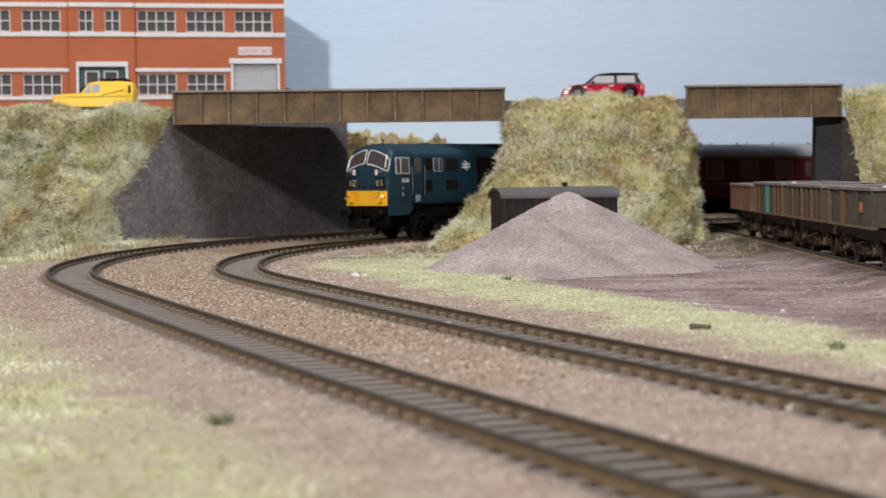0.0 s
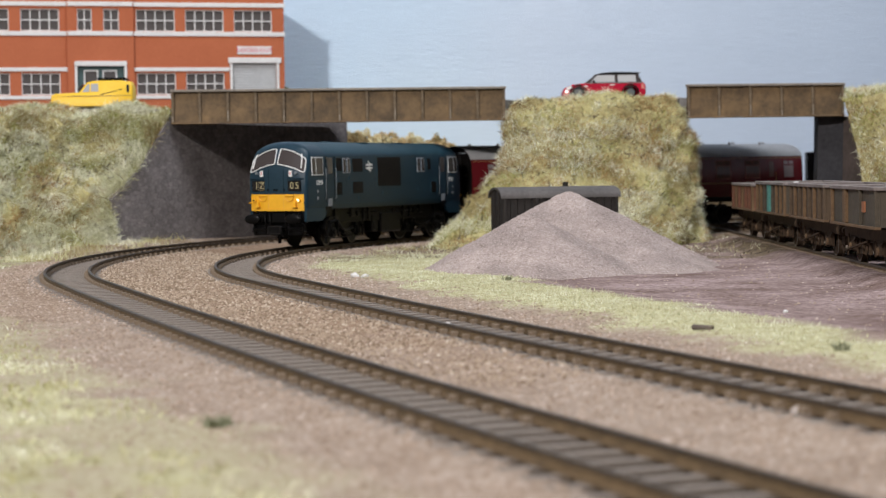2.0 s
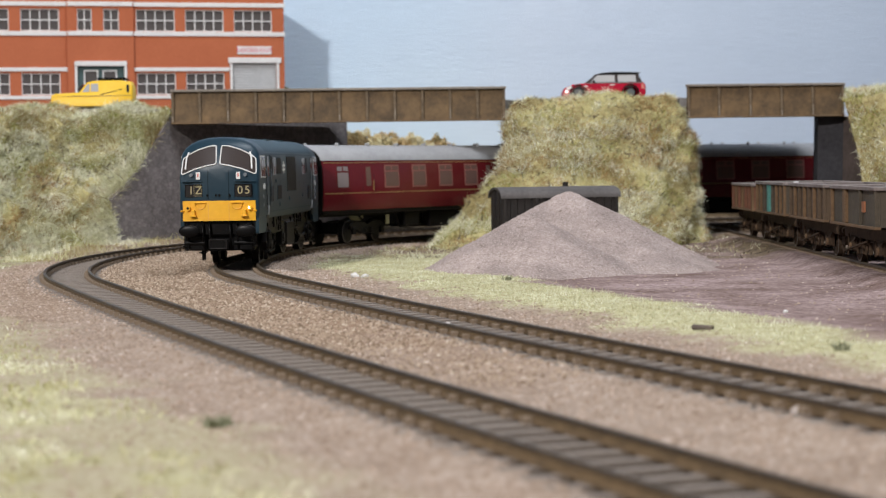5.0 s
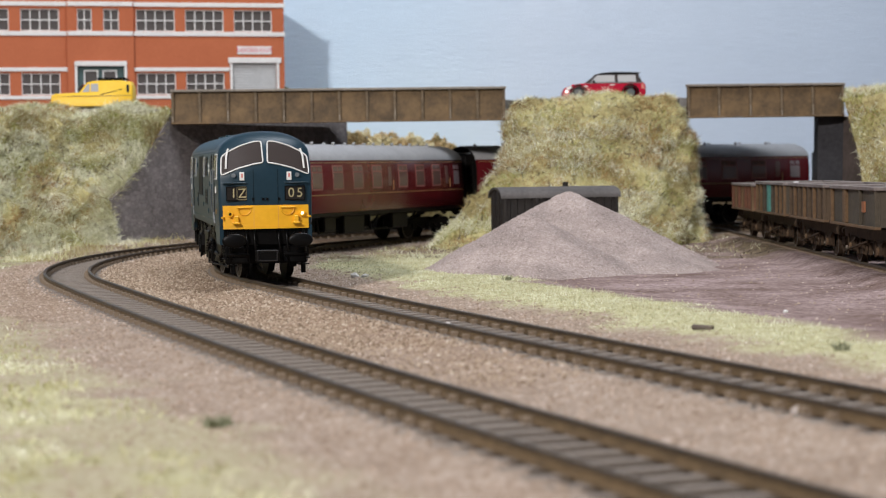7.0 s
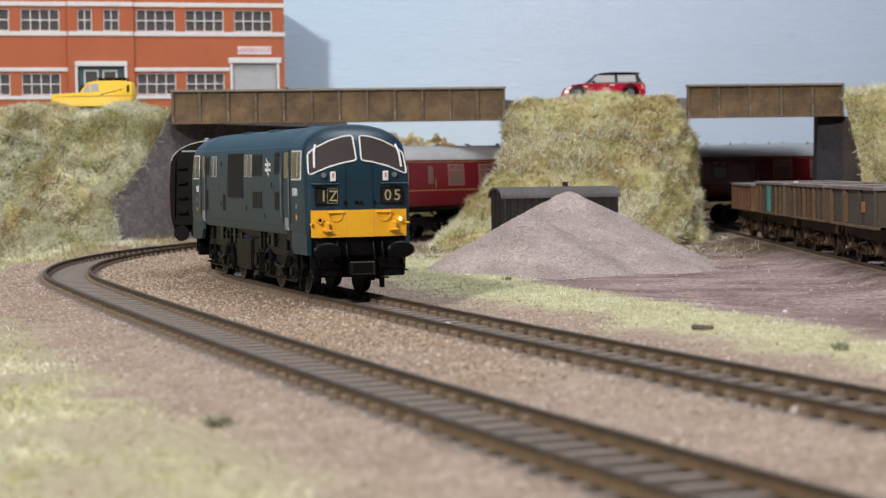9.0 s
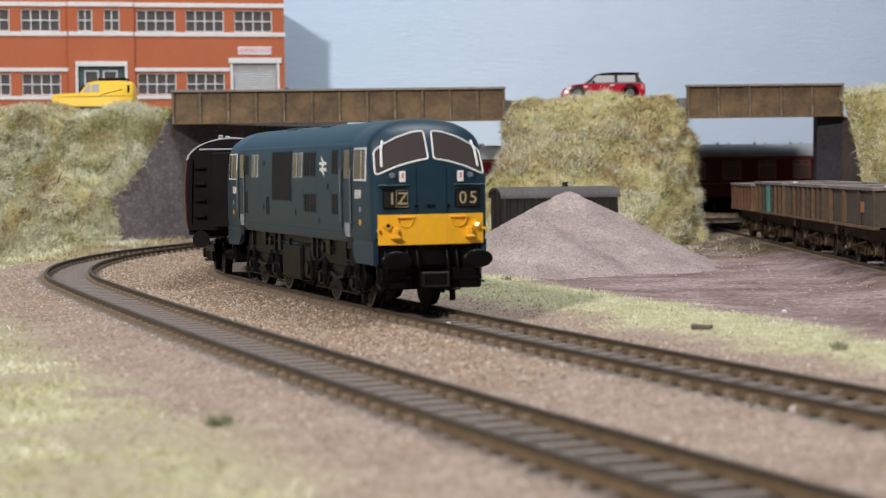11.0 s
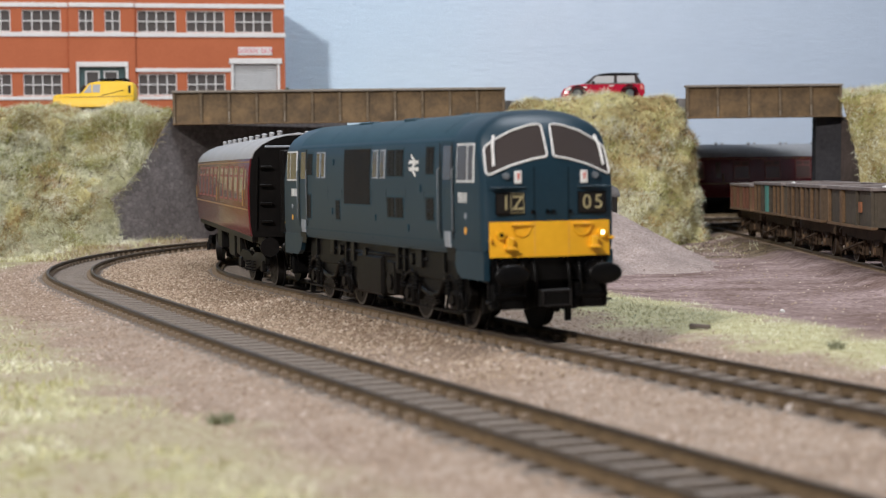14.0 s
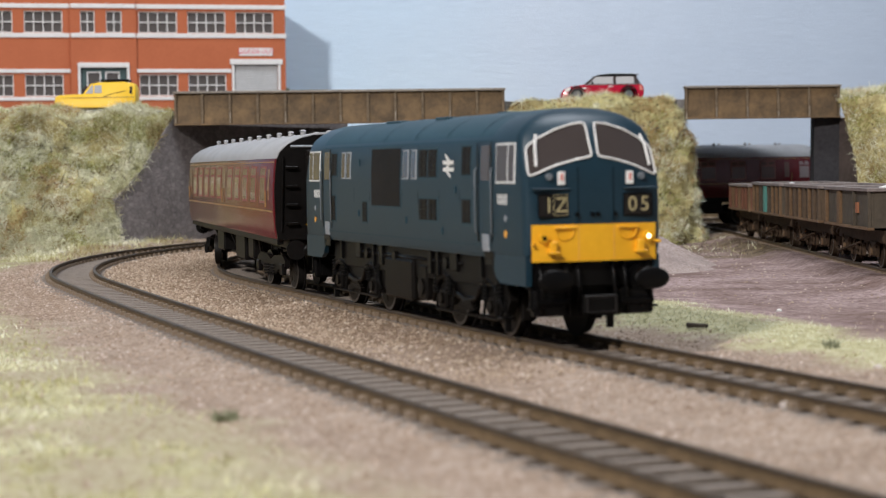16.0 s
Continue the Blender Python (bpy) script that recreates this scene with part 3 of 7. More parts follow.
# half of the body's outline: y, z from the sill to the top of the roof
HALF = [(16.2, 19.4), (16.55, 21.5), (16.6, 28), (16.6, 36), (16.45, 41), (16.2, 44.6), (15.8, 46.2), (14.6, 47.9), (12.6, 49.5), (9.8, 50.9), (6.5, 51.8), (3.2, 52.2), (0, 52.3)]
OUTLINE = HALF + [(-y, z) for y, z in HALF[-2::-1]]


def nose_x(y, z):
    """Where the cab's front lies: upright and a little bowed up to the brow, then raked, then domed."""
    brow = 40.3 - 4.6 * (y / 16.6) ** 2
    x = 91.9 - 1.6 * (y / 16.6) ** 2
    if z > brow:
        x -= 0.42 * (z - brow)
    if z > 47.5:
        x -= 0.16 * (z - 47.5) ** 2
    return x


def on_nose(y, z, lift):
    e = 0.05
    n = Vector((1.0, -(nose_x(y + e, z) - nose_x(y - e, z)) / (2 * e), -(nose_x(y, z + e) - nose_x(y, z - e)) / (2 * e))).normalized()
    return Vector((nose_x(y, z), y, z)) + n * lift


def nose_patch(bm, outline, lift, cells=8):
    """A plate with the outline (y, z) that hugs the cab's front; outline points run anticlockwise as seen from ahead."""
    cy, cz = sum(p[0] for p in outline) / len(outline), sum(p[1] for p in outline) / len(outline)
    rings = [[on_nose(cy + (y - cy) * k, cz + (z - cz) * k, lift) for y, z in outline] for k in (1.0, 0.75, 0.5, 0.25)]
    loft(bm, [[on_nose(y, z, 0.0) for y, z in outline]] + rings, caps=False)
    c = bm.verts.new(on_nose(cy, cz, lift))
    bm.verts.ensure_lookup_table()
    last = [v for v in bm.verts][-1 - len(outline):-1]
    for i in range(len(last)):
        bm.faces.new((last[i], last[(i + 1) % len(last)], c))


def rounded(corners, r, n=4):
    """A polygon with its corners rounded."""
    out = []
    k = len(corners)
    for i in range(k):
        p, a, b = Vector(corners[i]), Vector(corners[i - 1]), Vector(corners[(i + 1) % k])
        u, v = (a - p).normalized() * r, (b - p).normalized() * r
        for j in range(n + 1):
            t = j / n
            out.append(tuple(p + u * (1 - t) ** 2 + v * t ** 2))
    return out


def densify(poly, step):
    out = []
    for (x0, y0), (x1, y1) in zip(poly, poly[1:] + poly[:1]):
        n = max(1, int(math.hypot(x1 - x0, y1 - y0) / step))
        out += [(x0 + (x1 - x0) * i / n, y0 + (y1 - y0) * i / n) for i in range(n)]
    return out


def loop_tube(bm, pts, r, n=6, closed=True):
    """A round bead along points."""
    pts = [Vector(p) for p in pts]
    k = len(pts)
    rings = []
    for i in range(k):
        a = pts[i - 1] if closed or i else pts[i]
        b = pts[(i + 1) % k] if closed or i < k - 1 else pts[i]
        d = (b - a).normalized()
        u = d.orthogonal().normalized() if abs(d.x) > 0.9 else d.cross(Vector((1, 0, 0))).normalized()
        w = d.cross(u)
        rings.append([pts[i] + (u * math.cos(t) + w * math.sin(t)) * r for t in np.linspace(0, 2 * pi, n, endpoint=False)])
    if closed:
        rings.append(rings[0])
    loft(bm, rings, caps=not closed)


def word(text, size, mat, parent, m, name="numerals", label="", depth=0.05):
    """Raised writing in the built-in font, on the x-z plane of m."""
    cu = bpy.data.curves.new(name, "FONT")
    cu.body, cu.size, cu.extrude, cu.align_x, cu.align_y = text, size * MM, depth * MM, "CENTER", "CENTER"
    tmp = bpy.data.objects.new(name, cu)
    me = bpy.data.meshes.new_from_object(tmp)
    bpy.data.objects.remove(tmp)
    me.materials.append(mat)
    ob = new(name, me)
    ob.parent = parent
    mm = m.copy()
    mm.translation = m.translation * MM
    ob.matrix_local = mm
    if label:
        ob["label"] = label
    return ob


def frame_to(x, y, z, right, up):
    """A pose whose x axis is right and whose y axis is up."""
    r, u = Vector(right).normalized(), Vector(up).normalized()
    n = r.cross(u)
    return Matrix(((r.x, u.x, n.x, x), (r.y, u.y, n.y, y), (r.z, u.z, n.z, z), (0, 0, 0, 1)))


def body_side(z):
    """The half width of the body at that height."""
    for (y0, z0), (y1, z1) in zip(HALF, HALF[1:]):
        if z0 <= z <= z1:
            return y0 + (y1 - y0) * (z - z0) / max(1e-6, z1 - z0)
    return 16.2


def side_plate(bm, x0, x1, z0, z1, side, lift, r=0.3, edge=0.12):
    """A plate on the body's side, from x0 to x1, that follows the tumblehome."""
    for a, b, c, d in ((x0, x1, z0, z1),):
        rings = []
        for z in (c, (c + d) / 2, d):
            y = body_side(z)
            rings.append([(a, side * y, z), (a + edge, side * (y + lift), z), (b - edge, side * (y + lift), z), (b, side * y, z)])
        loft(bm, rings, close=False, caps=False)
        y0, y1 = body_side(c), body_side(d)
        for z, y in ((c, y0), (d, y1)):
            vs = [bm.verts.new(p) for p in ((a, side * (y - 0.1), z), (a + edge, side * (y + lift), z), (b - edge, side * (y + lift), z), (b, side * (y - 0.1), z))]
            bm.faces.new(vs)
    bmesh.ops.recalc_face_normals(bm, faces=bm.faces)


def wheelset(parent, x, r, gauge=16.5, mat=None, spokes=False):
    bm = bmesh.new()
    rod(bm, (0, -9.0, 0), (0, 9.0, 0), 1.1, 8)
    for s in (-1, 1):
        rod(bm, (0, s * 7.4, 0), (0, s * 9.6, 0), r, 24)
        rod(bm, (0, s * 7.0, 0), (0, s * 7.5, 0), r + 0.8, 24)
        rim = rod(bm, (0, s * 9.6, 0), (0, s * 9.72, 0), r * 0.985, 24)
        for v in rim:
            for f in v.link_faces:
                f.material_index = 1
        rod(bm, (0, s * 9.6, 0), (0, s * 9.8, 0), r * 0.88, 24)
        rod(bm, (0, s * 9.6, 0), (0, s * 9.9, 0), r * 0.35, 10)
        for k in range(6):
            a = k * pi / 3
            rod(bm, (r * 0.55 * math.cos(a), s * 9.5, r * 0.55 * math.sin(a)), (r * 0.55 * math.cos(a), s * 9.95, r * 0.55 * math.sin(a)), r * 0.13, 6)
    ws = part("wheelset", bm, mat or M_WHEEL, parent, "dark steel wheels on an axle", smooth=35, at=(x, 0, r))
    ws.data.materials.append(M_TREAD)
    return ws


M_WHEEL = material("dark_wheel_steel", (0.006, 0.0055, 0.005), (0.020, 0.017, 0.015), 0.5, 900, 120, 0.1, metal=0.3, spec=0.25)


M_TREAD = material("worn_tyre_edge", (0.07, 0.062, 0.055), (0.16, 0.145, 0.13), 0.4, 900, 120, 0.1, metal=0.6)


def loco_bogie(parent, x, flip):
    f = -1 if flip else 1
    bm = bmesh.new()
    box(bm, -22, 22, -6, 6, 6.5, 13)
    bog = part("bogie", bm, M_WEATHER, parent, "weathered black power bogie", at=(x, 0, 0))
    for s in (-1, 1):
        bm = bmesh.new()
        y0, y1 = (s * 11.6, s * 13.4) if s > 0 else (s * 13.4, s * 11.6)
        top = [(-27, 9.0), (-25, 13.0), (-20, 14.8), (-9, 15.2), (-5, 13.6), (5, 13.6), (9, 15.2), (20, 14.8), (25, 13.0), (27, 9.0), (24.5, 5.6), (20, 5.0), (13.6, 5.6), (9, 8.2), (-9, 8.2), (-13.6, 5.6), (-20, 5.0), (-24.5, 5.6)]
        prism(bm, top, 1.8, Matrix(((1, 0, 0, 0), (0, 0, -1, y1), (0, 1, 0, 0), (0, 0, 0, 1))))
        bmesh.ops.recalc_face_normals(bm, faces=bm.faces)
        part("side_frame", bm, M_WEATHER, bog)
        bm = bmesh.new()
        loop_tube(bm, [(u, s * 13.9, w) for u, w in ((-24, 6.2), (-20, 11.6), (-15, 13.2), (-10, 11.6), (-6, 8.4), (0, 7.4), (6, 8.4), (10, 11.6), (15, 13.2), (20, 11.6), (24, 6.2))], 0.75, 6, False)
        part("equalising_beam", bm, M_BLACK, bog, smooth=True)
        for ax in (-17, 17):
            bm = bmesh.new()
            box(bm, ax - 2.6, ax + 2.6, s * 13.3 - 1.0, s * 13.3 + 1.0, 4.6, 9.4, 0.4)
            rod(bm, (ax, s * 13.6, 7.1), (ax, s * 15.0, 7.1), 1.5, 12)
            part("axle_box", bm, M_WEATHER, bog, smooth=35)
            for o in (-4.6, 4.6):
                bm = bmesh.new()
                for q in range(5):
                    rod(bm, (ax + o, s * 13.8, 8.4 + q * 1.0), (ax + o, s * 13.8, 8.9 + q * 1.0), 1.25, 10)
                rod(bm, (ax + o, s * 13.8, 8.2), (ax + o, s * 13.8, 13.2), 0.7, 8)
                part("coil_spring", bm, M_BLACK, bog, smooth=35)
        bm = bmesh.new()
        for q in range(5):
            box(bm, -6 + q * 0.9, 6 - q * 0.9, s * 13.9 - 0.6, s * 13.9 + 0.6, 5.4 + q * 0.62, 5.9 + q * 0.62)
        part("leaf_spring", bm, M_WEATHER, bog)
        bm = bmesh.new()
        rod(bm, (-22, s * 14.0, 4.2), (22, s * 14.0, 4.2), 0.35, 6)
        for ax in (-22, -11, 11, 22):
            rod(bm, (ax, s * 13.2, 9.5), (ax, s * 14.0, 4.2), 0.4, 6)
        part("brake_rigging", bm, M_WEATHER, bog)
        for ax in (-25.2, -8.8, 8.8, 25.2):
            bm = bmesh.new()
            box(bm, ax - 0.9, ax + 0.9, s * 9.0 - 1.2, s * 9.0 + 1.2, 4.0, 10.5, 0.3)
            part("brake_block", bm, M_WEATHER, bog)
        bm = bmesh.new()
        box(bm, f * 24 - 0.6, f * 24 + 0.6, s * 13 - 0.8, s * 13 + 0.8, 1.6, 9, 0.2)
        box(bm, f * 24 - 1.6, f * 24 + 1.6, s * 13.4 - 1.5, s * 13.4 + 1.5, 4.6, 5.1, 0.1)
        part("guard_iron", bm, M_BLACK, bog)
    axles = [wheelset(bog, ax, 7.1) for ax in (-17, 17)]
    return bog, axles


def build_loco():
    th = thing("diesel_locomotive", 0, 0, 0, 0, "rail-blue model diesel locomotive with a yellow warning panel", "locomotive")
    # body shell with a shaped cab at each end
    bm = bmesh.new()
    rings = []
    cz = 36.0
    def cab(sign):
        out = []
        for sc, back in ((1.0, 14.0), (1.0, 2.2), (0.994, 1.1), (0.978, 0.35), (0.95, 0.0), (0.8, 0.0), (0.6, 0.0), (0.4, 0.0), (0.2, 0.0)):
            ring = []
            for y, z in OUTLINE:
                yy, zz = y * sc, cz + (z - cz) * sc
                x = nose_x(y if sc > 0.95 else yy, z if sc > 0.95 else zz) - back
                if back == 14.0:
                    x = 70.0
                ring.append((sign * x, yy, zz))
            out.append(ring)
        return out
    front = cab(1)
    rear = cab(-1)
    loft(bm, rear[::-1] + front)
    bmesh.ops.recalc_face_normals(bm, faces=bm.faces)
    body = part("body", bm, M_BLUE, th, "rail-blue painted body shell", smooth=38)
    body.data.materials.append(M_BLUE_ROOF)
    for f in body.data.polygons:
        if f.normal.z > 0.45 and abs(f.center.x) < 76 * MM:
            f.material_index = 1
    # skirts that drop below the sill at the cab ends
    for sg in (-1, 1):
        for s in (-1, 1):
            bm = bmesh.new()
            prism(bm, [(66.5, 19.6), (90.0, 19.6), (90.0, 13.2), (74.5, 13.2), (71.5, 14.6), (69.5, 17.6)], 1.4, Matrix(((sg, 0, 0, 0), (0, 0, s, s * 14.9), (0, 1, 0, 0), (0, 0, 0, 1))))
            bmesh.ops.recalc_face_normals(bm, faces=bm.faces)
            part("cab_skirt", bm, M_BLUE, th)
        bm = bmesh.new()
        box(bm, min(sg * 86, sg * 89.6), max(sg * 86, sg * 89.6), -15.2, 15.2, 12.6, 19.5, 0.4)
        part("buffer_beam", bm, M_BLACK, th, "black buffer beam")
        bm = bmesh.new()
        rod(bm, (sg * 89, -16.3, 19.2), (sg * 89, 16.3, 19.2), 0.2, 6)
        part("body_hem", bm, M_BLACK, th)
        bm = bmesh.new()
        prism(bm, [(-13.5, 12.8), (13.5, 12.8), (12.8, 7.4), (6.0, 6.2), (-6.0, 6.2), (-12.8, 7.4)], 1.2, Matrix(((0, 0, 1, sg * 86.6 - 0.6), (1, 0, 0, 0), (0, 1, 0, 0), (0, 0, 0, 1))))
        bmesh.ops.recalc_face_normals(bm, faces=bm.faces)
        part("front_valance", bm, M_BLACK, th, "dusty black valance plate")
        for s in (-1, 1):
            bm = bmesh.new()
            box(bm, min(sg * 87.6, sg * 90.6), max(sg * 87.6, sg * 90.6), min(s * 5.6, s * 14.6), max(s * 5.6, s * 14.6), 6.4, 12.4, 0.5)
            rod(bm, (sg * 90.7, s * 6.2, 9.6), (sg * 90.7, s * 14.2, 9.6), 0.9, 8)
            part("pipe_tray", bm, M_BLACK, th, "black tray of brake pipes", smooth=35)
        for s in (-1, 1):
            bm = bmesh.new()
            rod(bm, (sg * 89.5, s * 11.4, 14.6), (sg * 95.5, s * 11.4, 14.6), 2.0, 14)
            rod(bm, (sg * 89.5, s * 11.4, 14.6), (sg * 90.3, s * 11.4, 14.6), 2.9, 14)
            bf = part("buffer", bm, M_BLACK, th, "round black sprung buffer", smooth=35)
            bm = bmesh.new()
            vs = bmesh.ops.create_uvsphere(bm, u_segments=18, v_segments=8, radius=1.0)["verts"]
            for v in vs:
                v.co = Vector((sg * (96.0 + 0.75 * v.co.x), s * 11.6 + 4.4 * v.co.y, 14.6 + 2.5 * v.co.z))
            part("buffer_head", bm, M_BLACK, bf, smooth=True)
        bm = bmesh.new()
        box(bm, min(sg * 88, sg * 94), max(sg * 88, sg * 94), -3.2, 3.2, 9.2, 10.4, 0.3)
        box(bm, min(sg * 92.6, sg * 94.4), max(sg * 92.6, sg * 94.4), -4.2, 4.2, 7.0, 11.2, 0.4)
        part("tension_coupling", bm, M_BLACK, th, "black plastic coupling box")
        bm = bmesh.new()
        box(bm, min(sg * 94.35, sg * 94.55), max(sg * 94.35, sg * 94.55), -2.6, 2.6, 7.6, 10.4)
        part("coupling_slot", bm, M_BLACK, th)
        bm = bmesh.new()
        loop_tube(bm, [(sg * 94.5, a, b) for a, b in densify([(-3.4, 7.4), (3.4, 7.4), (3.4, 10.8), (-3.4, 10.8)], 2)], 0.32, 5)
        part("coupling_rim", bm, M_GRILLE, th, "dusty grey coupling rim")
        for y in (-13.2, -7.0, -4.2, 4.4, 7.2, 13.2):
            bm = bmesh.new()
            loop_tube(bm, [(sg * 89.7, y, 17.8), (sg * 91.2, y, 16.4), (sg * 91.4, y + 0.3, 12.0), (sg * 90.6, y + 0.6, 7.2)], 0.45, 6, False)
            part("brake_pipe", bm, M_BLACK, th, smooth=True)
        for s in (-1, 1):
            bm = bmesh.new()
            box(bm, min(sg * 88.6, sg * 89.4), max(sg * 88.6, sg * 89.4), s * 13.5 - 1.6, s * 13.5 + 1.6, 8.0, 12.8, 0.2)
            box(bm, min(sg * 88.2, sg * 91.0), max(sg * 88.2, sg * 91.0), s * 13.5 - 1.9, s * 13.5 + 1.9, 7.9, 8.4, 0.1)
            part("cab_step", bm, M_BLACK, th)
        # front furniture; the rear end is turned about
        mirror = Matrix.Identity(4) if sg > 0 else Matrix.Rotation(pi, 4, "Z")
        def put(name, bm_, mat, label="", parent=th, smooth=False):
            bmesh.ops.transform(bm_, matrix=mirror, verts=bm_.verts)
            bmesh.ops.recalc_face_normals(bm_, faces=bm_.faces)
            return part(name, bm_, mat, parent, label, smooth)
        bm = bmesh.new()
        nose_patch(bm, densify([(-15.1, 18.5), (15.1, 18.5), (15.1, 26.6), (-15.1, 26.6)], 2.5), 0.12)
        panel = put("warning_panel", bm, M_YELLOW, "bright yellow warning panel")
        for y in (-4.3, 4.3):
            bm = bmesh.new()
            nose_patch(bm, densify([(y - 0.12, 18.7), (y + 0.12, 18.7), (y + 0.12, 26.4), (y - 0.12, 26.4)], 2.0), 0.17)
            put("panel_seam", bm, M_ORANGE, "", panel)
            bm = bmesh.new()
            nose_patch(bm, densify([(y - 0.12, 27.0), (y + 0.12, 27.0), (y + 0.12, 39.0), (y - 0.12, 39.0)], 2.0), 0.07)
            put("door_seam", bm, M_SEAM, "", th)
        for s in (-1, 1):
            bm = bmesh.new()
            pane = rounded([(s * 0.75, 41.3), (s * 4.5, 40.7), (s * 9.5, 39.4), (s * 15.2, 37.1), (s * 15.5, 37.8), (s * 15.1, 43.4), (s * 13.0, 45.0), (s * 8.5, 47.2), (s * 4.0, 48.5), (s * 1.1, 48.7)], 0.7, 2)
            nose_patch(bm, densify(pane if s > 0 else pane[::-1], 1.2), 0.06)
            w = put("windscreen", bm, M_GLASS, "smoked windscreen pane", smooth=30)
            bm = bmesh.new()
            loop_tube(bm, [on_nose(y, z, 0.1) for y, z in densify(pane, 1.0)], 0.25, 6)
            put("window_frame", bm, M_WHITE, "white windscreen surround", w, 40)
            bm = bmesh.new()
            loop_tube(bm, [on_nose(s * 13.6, 39.1, 0.6), on_nose(s * 13.2, 43.4, 0.8), on_nose(s * 12.6, 46.0, 0.4)], 0.36, 6, False)
            put("wiper", bm, M_WHITE, "white wiper arm", th)
            bm = bmesh.new()
            box(bm, 91.1, 91.75, s * 10.3 - 3.5, s * 10.3 + 3.5, 28.3, 33.1, 0.25)
            hb = put("headcode_box", bm, M_GRILLE, "recessed headcode box with cream numerals", th)
            bm = bmesh.new()
            loop_tube(bm, [(91.72, s * 10.3 + a, b) for a, b in densify([(-3.5, 28.3), (3.5, 28.3), (3.5, 33.1), (-3.5, 33.1)], 2)], 0.16, 5)
            put("headcode_frame", bm, M_BLACK, "", hb)
            if s < 0:
                # Cream bead round the Z, standing in for a gold glint in the box.
                bm = bmesh.new()
                loop_tube(bm, [(91.78, -7.5 + a, b) for a, b in densify([(-2.6, 28.6), (0.6, 28.6), (0.6, 33.0), (-2.6, 33.0)], 2)], 0.09, 5)
                put("headcode_blind", bm, M_CREAM_TEXT, "", hb)
            txt = "1Z" if s < 0 else "05"
            m4 = mirror @ frame_to(91.78, s * 10.2 + (0.3 if s > 0 else 0.4), 30.7, (0, 1, 0), (0, 0, 1))
            for j, ch in enumerate(txt):
                word(ch, 4.7, M_CREAM_TEXT, hb, m4 @ Matrix.Translation((-1.5 + 3.0 * j, 0, 0)), "numeral", "cream headcode character")
            bm = bmesh.new()
            box(bm, 91.5, 92.1, s * 8.3 - 0.85, s * 8.3 + 0.85, 35.2, 38.1, 0.1)
            el = put("electric_sign", bm, M_WHITE, "white warning flash plate")
            bm = bmesh.new()
            box(bm, 92.1, 92.16, s * 8.3 - 0.3, s * 8.3 + 0.3, 36.2, 37.6)
            put("flash_mark", bm, M_RED, "", el)
            bm = bmesh.new()
            rod(bm, (91.2, s * 11.2, 37.0), (92.1, s * 11.2, 37.0), 0.75, 10)
            put("horn_grille", bm, M_RAILING, "", th)
            bm = bmesh.new()
            box(bm, 91.2, 92.4, s * 11 - 4.4, s * 11 + 4.4, 34.2, 34.55, 0.1)
            put("rain_strip", bm, M_BLUE, "", th)
            # marker lamps, irons and covers on the panel
            bm = bmesh.new()
            rod(bm, (91.0, s * 12.7, 23.7), (92.3, s * 12.7, 23.7), 1.05, 12)
            rim = put("lamp_rim", bm, M_YELLOW, "", panel, 35)
            bm = bmesh.new()
            rod(bm, (92.3, s * 12.7, 23.7), (92.45, s * 12.7, 23.7), 0.48, 12)
            put("marker_lamp", bm, M_LAMP if s > 0 and sg > 0 else M_BLACK, "lit warm marker lamp" if s > 0 and sg > 0 else "dark marker lamp", rim)
            bm = bmesh.new()
            box(bm, 91.3, 92.9, s * 10.6 - 0.8, s * 10.6 + 0.8, 20.4, 23.0, 0.2)
            box(bm, 91.3, 93.4, s * 10.6 - 1.3, s * 10.6 + 1.3, 20.2, 20.8, 0.1)
            put("lamp_iron", bm, M_YELLOW, "", panel)
            bm = bmesh.new()
            box(bm, 91.6, 92.5, s * 7.6 - 2.6, s * 7.6 + 2.6, 25.6, 26.1, 0.12)
            loop_tube(bm, [(91.95, s * 7.6 + 2.2 * math.cos(q), 25.4 + 2.2 * math.sin(q)) for q in np.linspace(-pi, 0, 9)], 0.2, 5, False)
            put("cover_hinge", bm, M_YELLOW, "", panel)
            bm = bmesh.new()
            rod(bm, (90.3, s * 14.3, 22.5), (92.2, s * 15.6, 22.5), 0.35, 6)
            put("hand_hold", bm, M_YELLOW, "", panel)
        for y in (-4.6, -1.0, 0.4, 4.6):
            bm = bmesh.new()
            box(bm, 91.6, 92.2, y - 0.35, y + 0.35, 28.4, 29.2)
            put("lamp_bracket", bm, M_BLACK)
    # roof: ribs, hatch lines, exhaust
    for x in (-62, -38, -13, 13, 38, 62):
        bm = bmesh.new()
        rings = [[(x - 0.35, y * 1.004, z + 0.12 * (z > 46)), (x + 0.35, y * 1.004, z + 0.12 * (z > 46))] for y, z in OUTLINE[6:-6]]
        loft(bm, rings, close=False, caps=False)
        part("roof_rib", bm, M_BLUE_ROOF, th)
    for x, y, l, w in ((12, 6.5, 9, 3), (12, -6.5, 9, 3), (-30, 6.0, 12, 3), (-30, -6.0, 12, 3), (40, 0, 6, 4)):
        bm = bmesh.new()
        z = np.interp(abs(y), [0, 3.2, 6.5, 9.8], [52.3, 52.2, 51.8, 50.9])
        box(bm, x - l / 2, x + l / 2, y - w / 2, y + w / 2, z - 0.9, z + 0.35, 0.2)
        part("roof_hatch", bm, M_BLUE_ROOF, th)
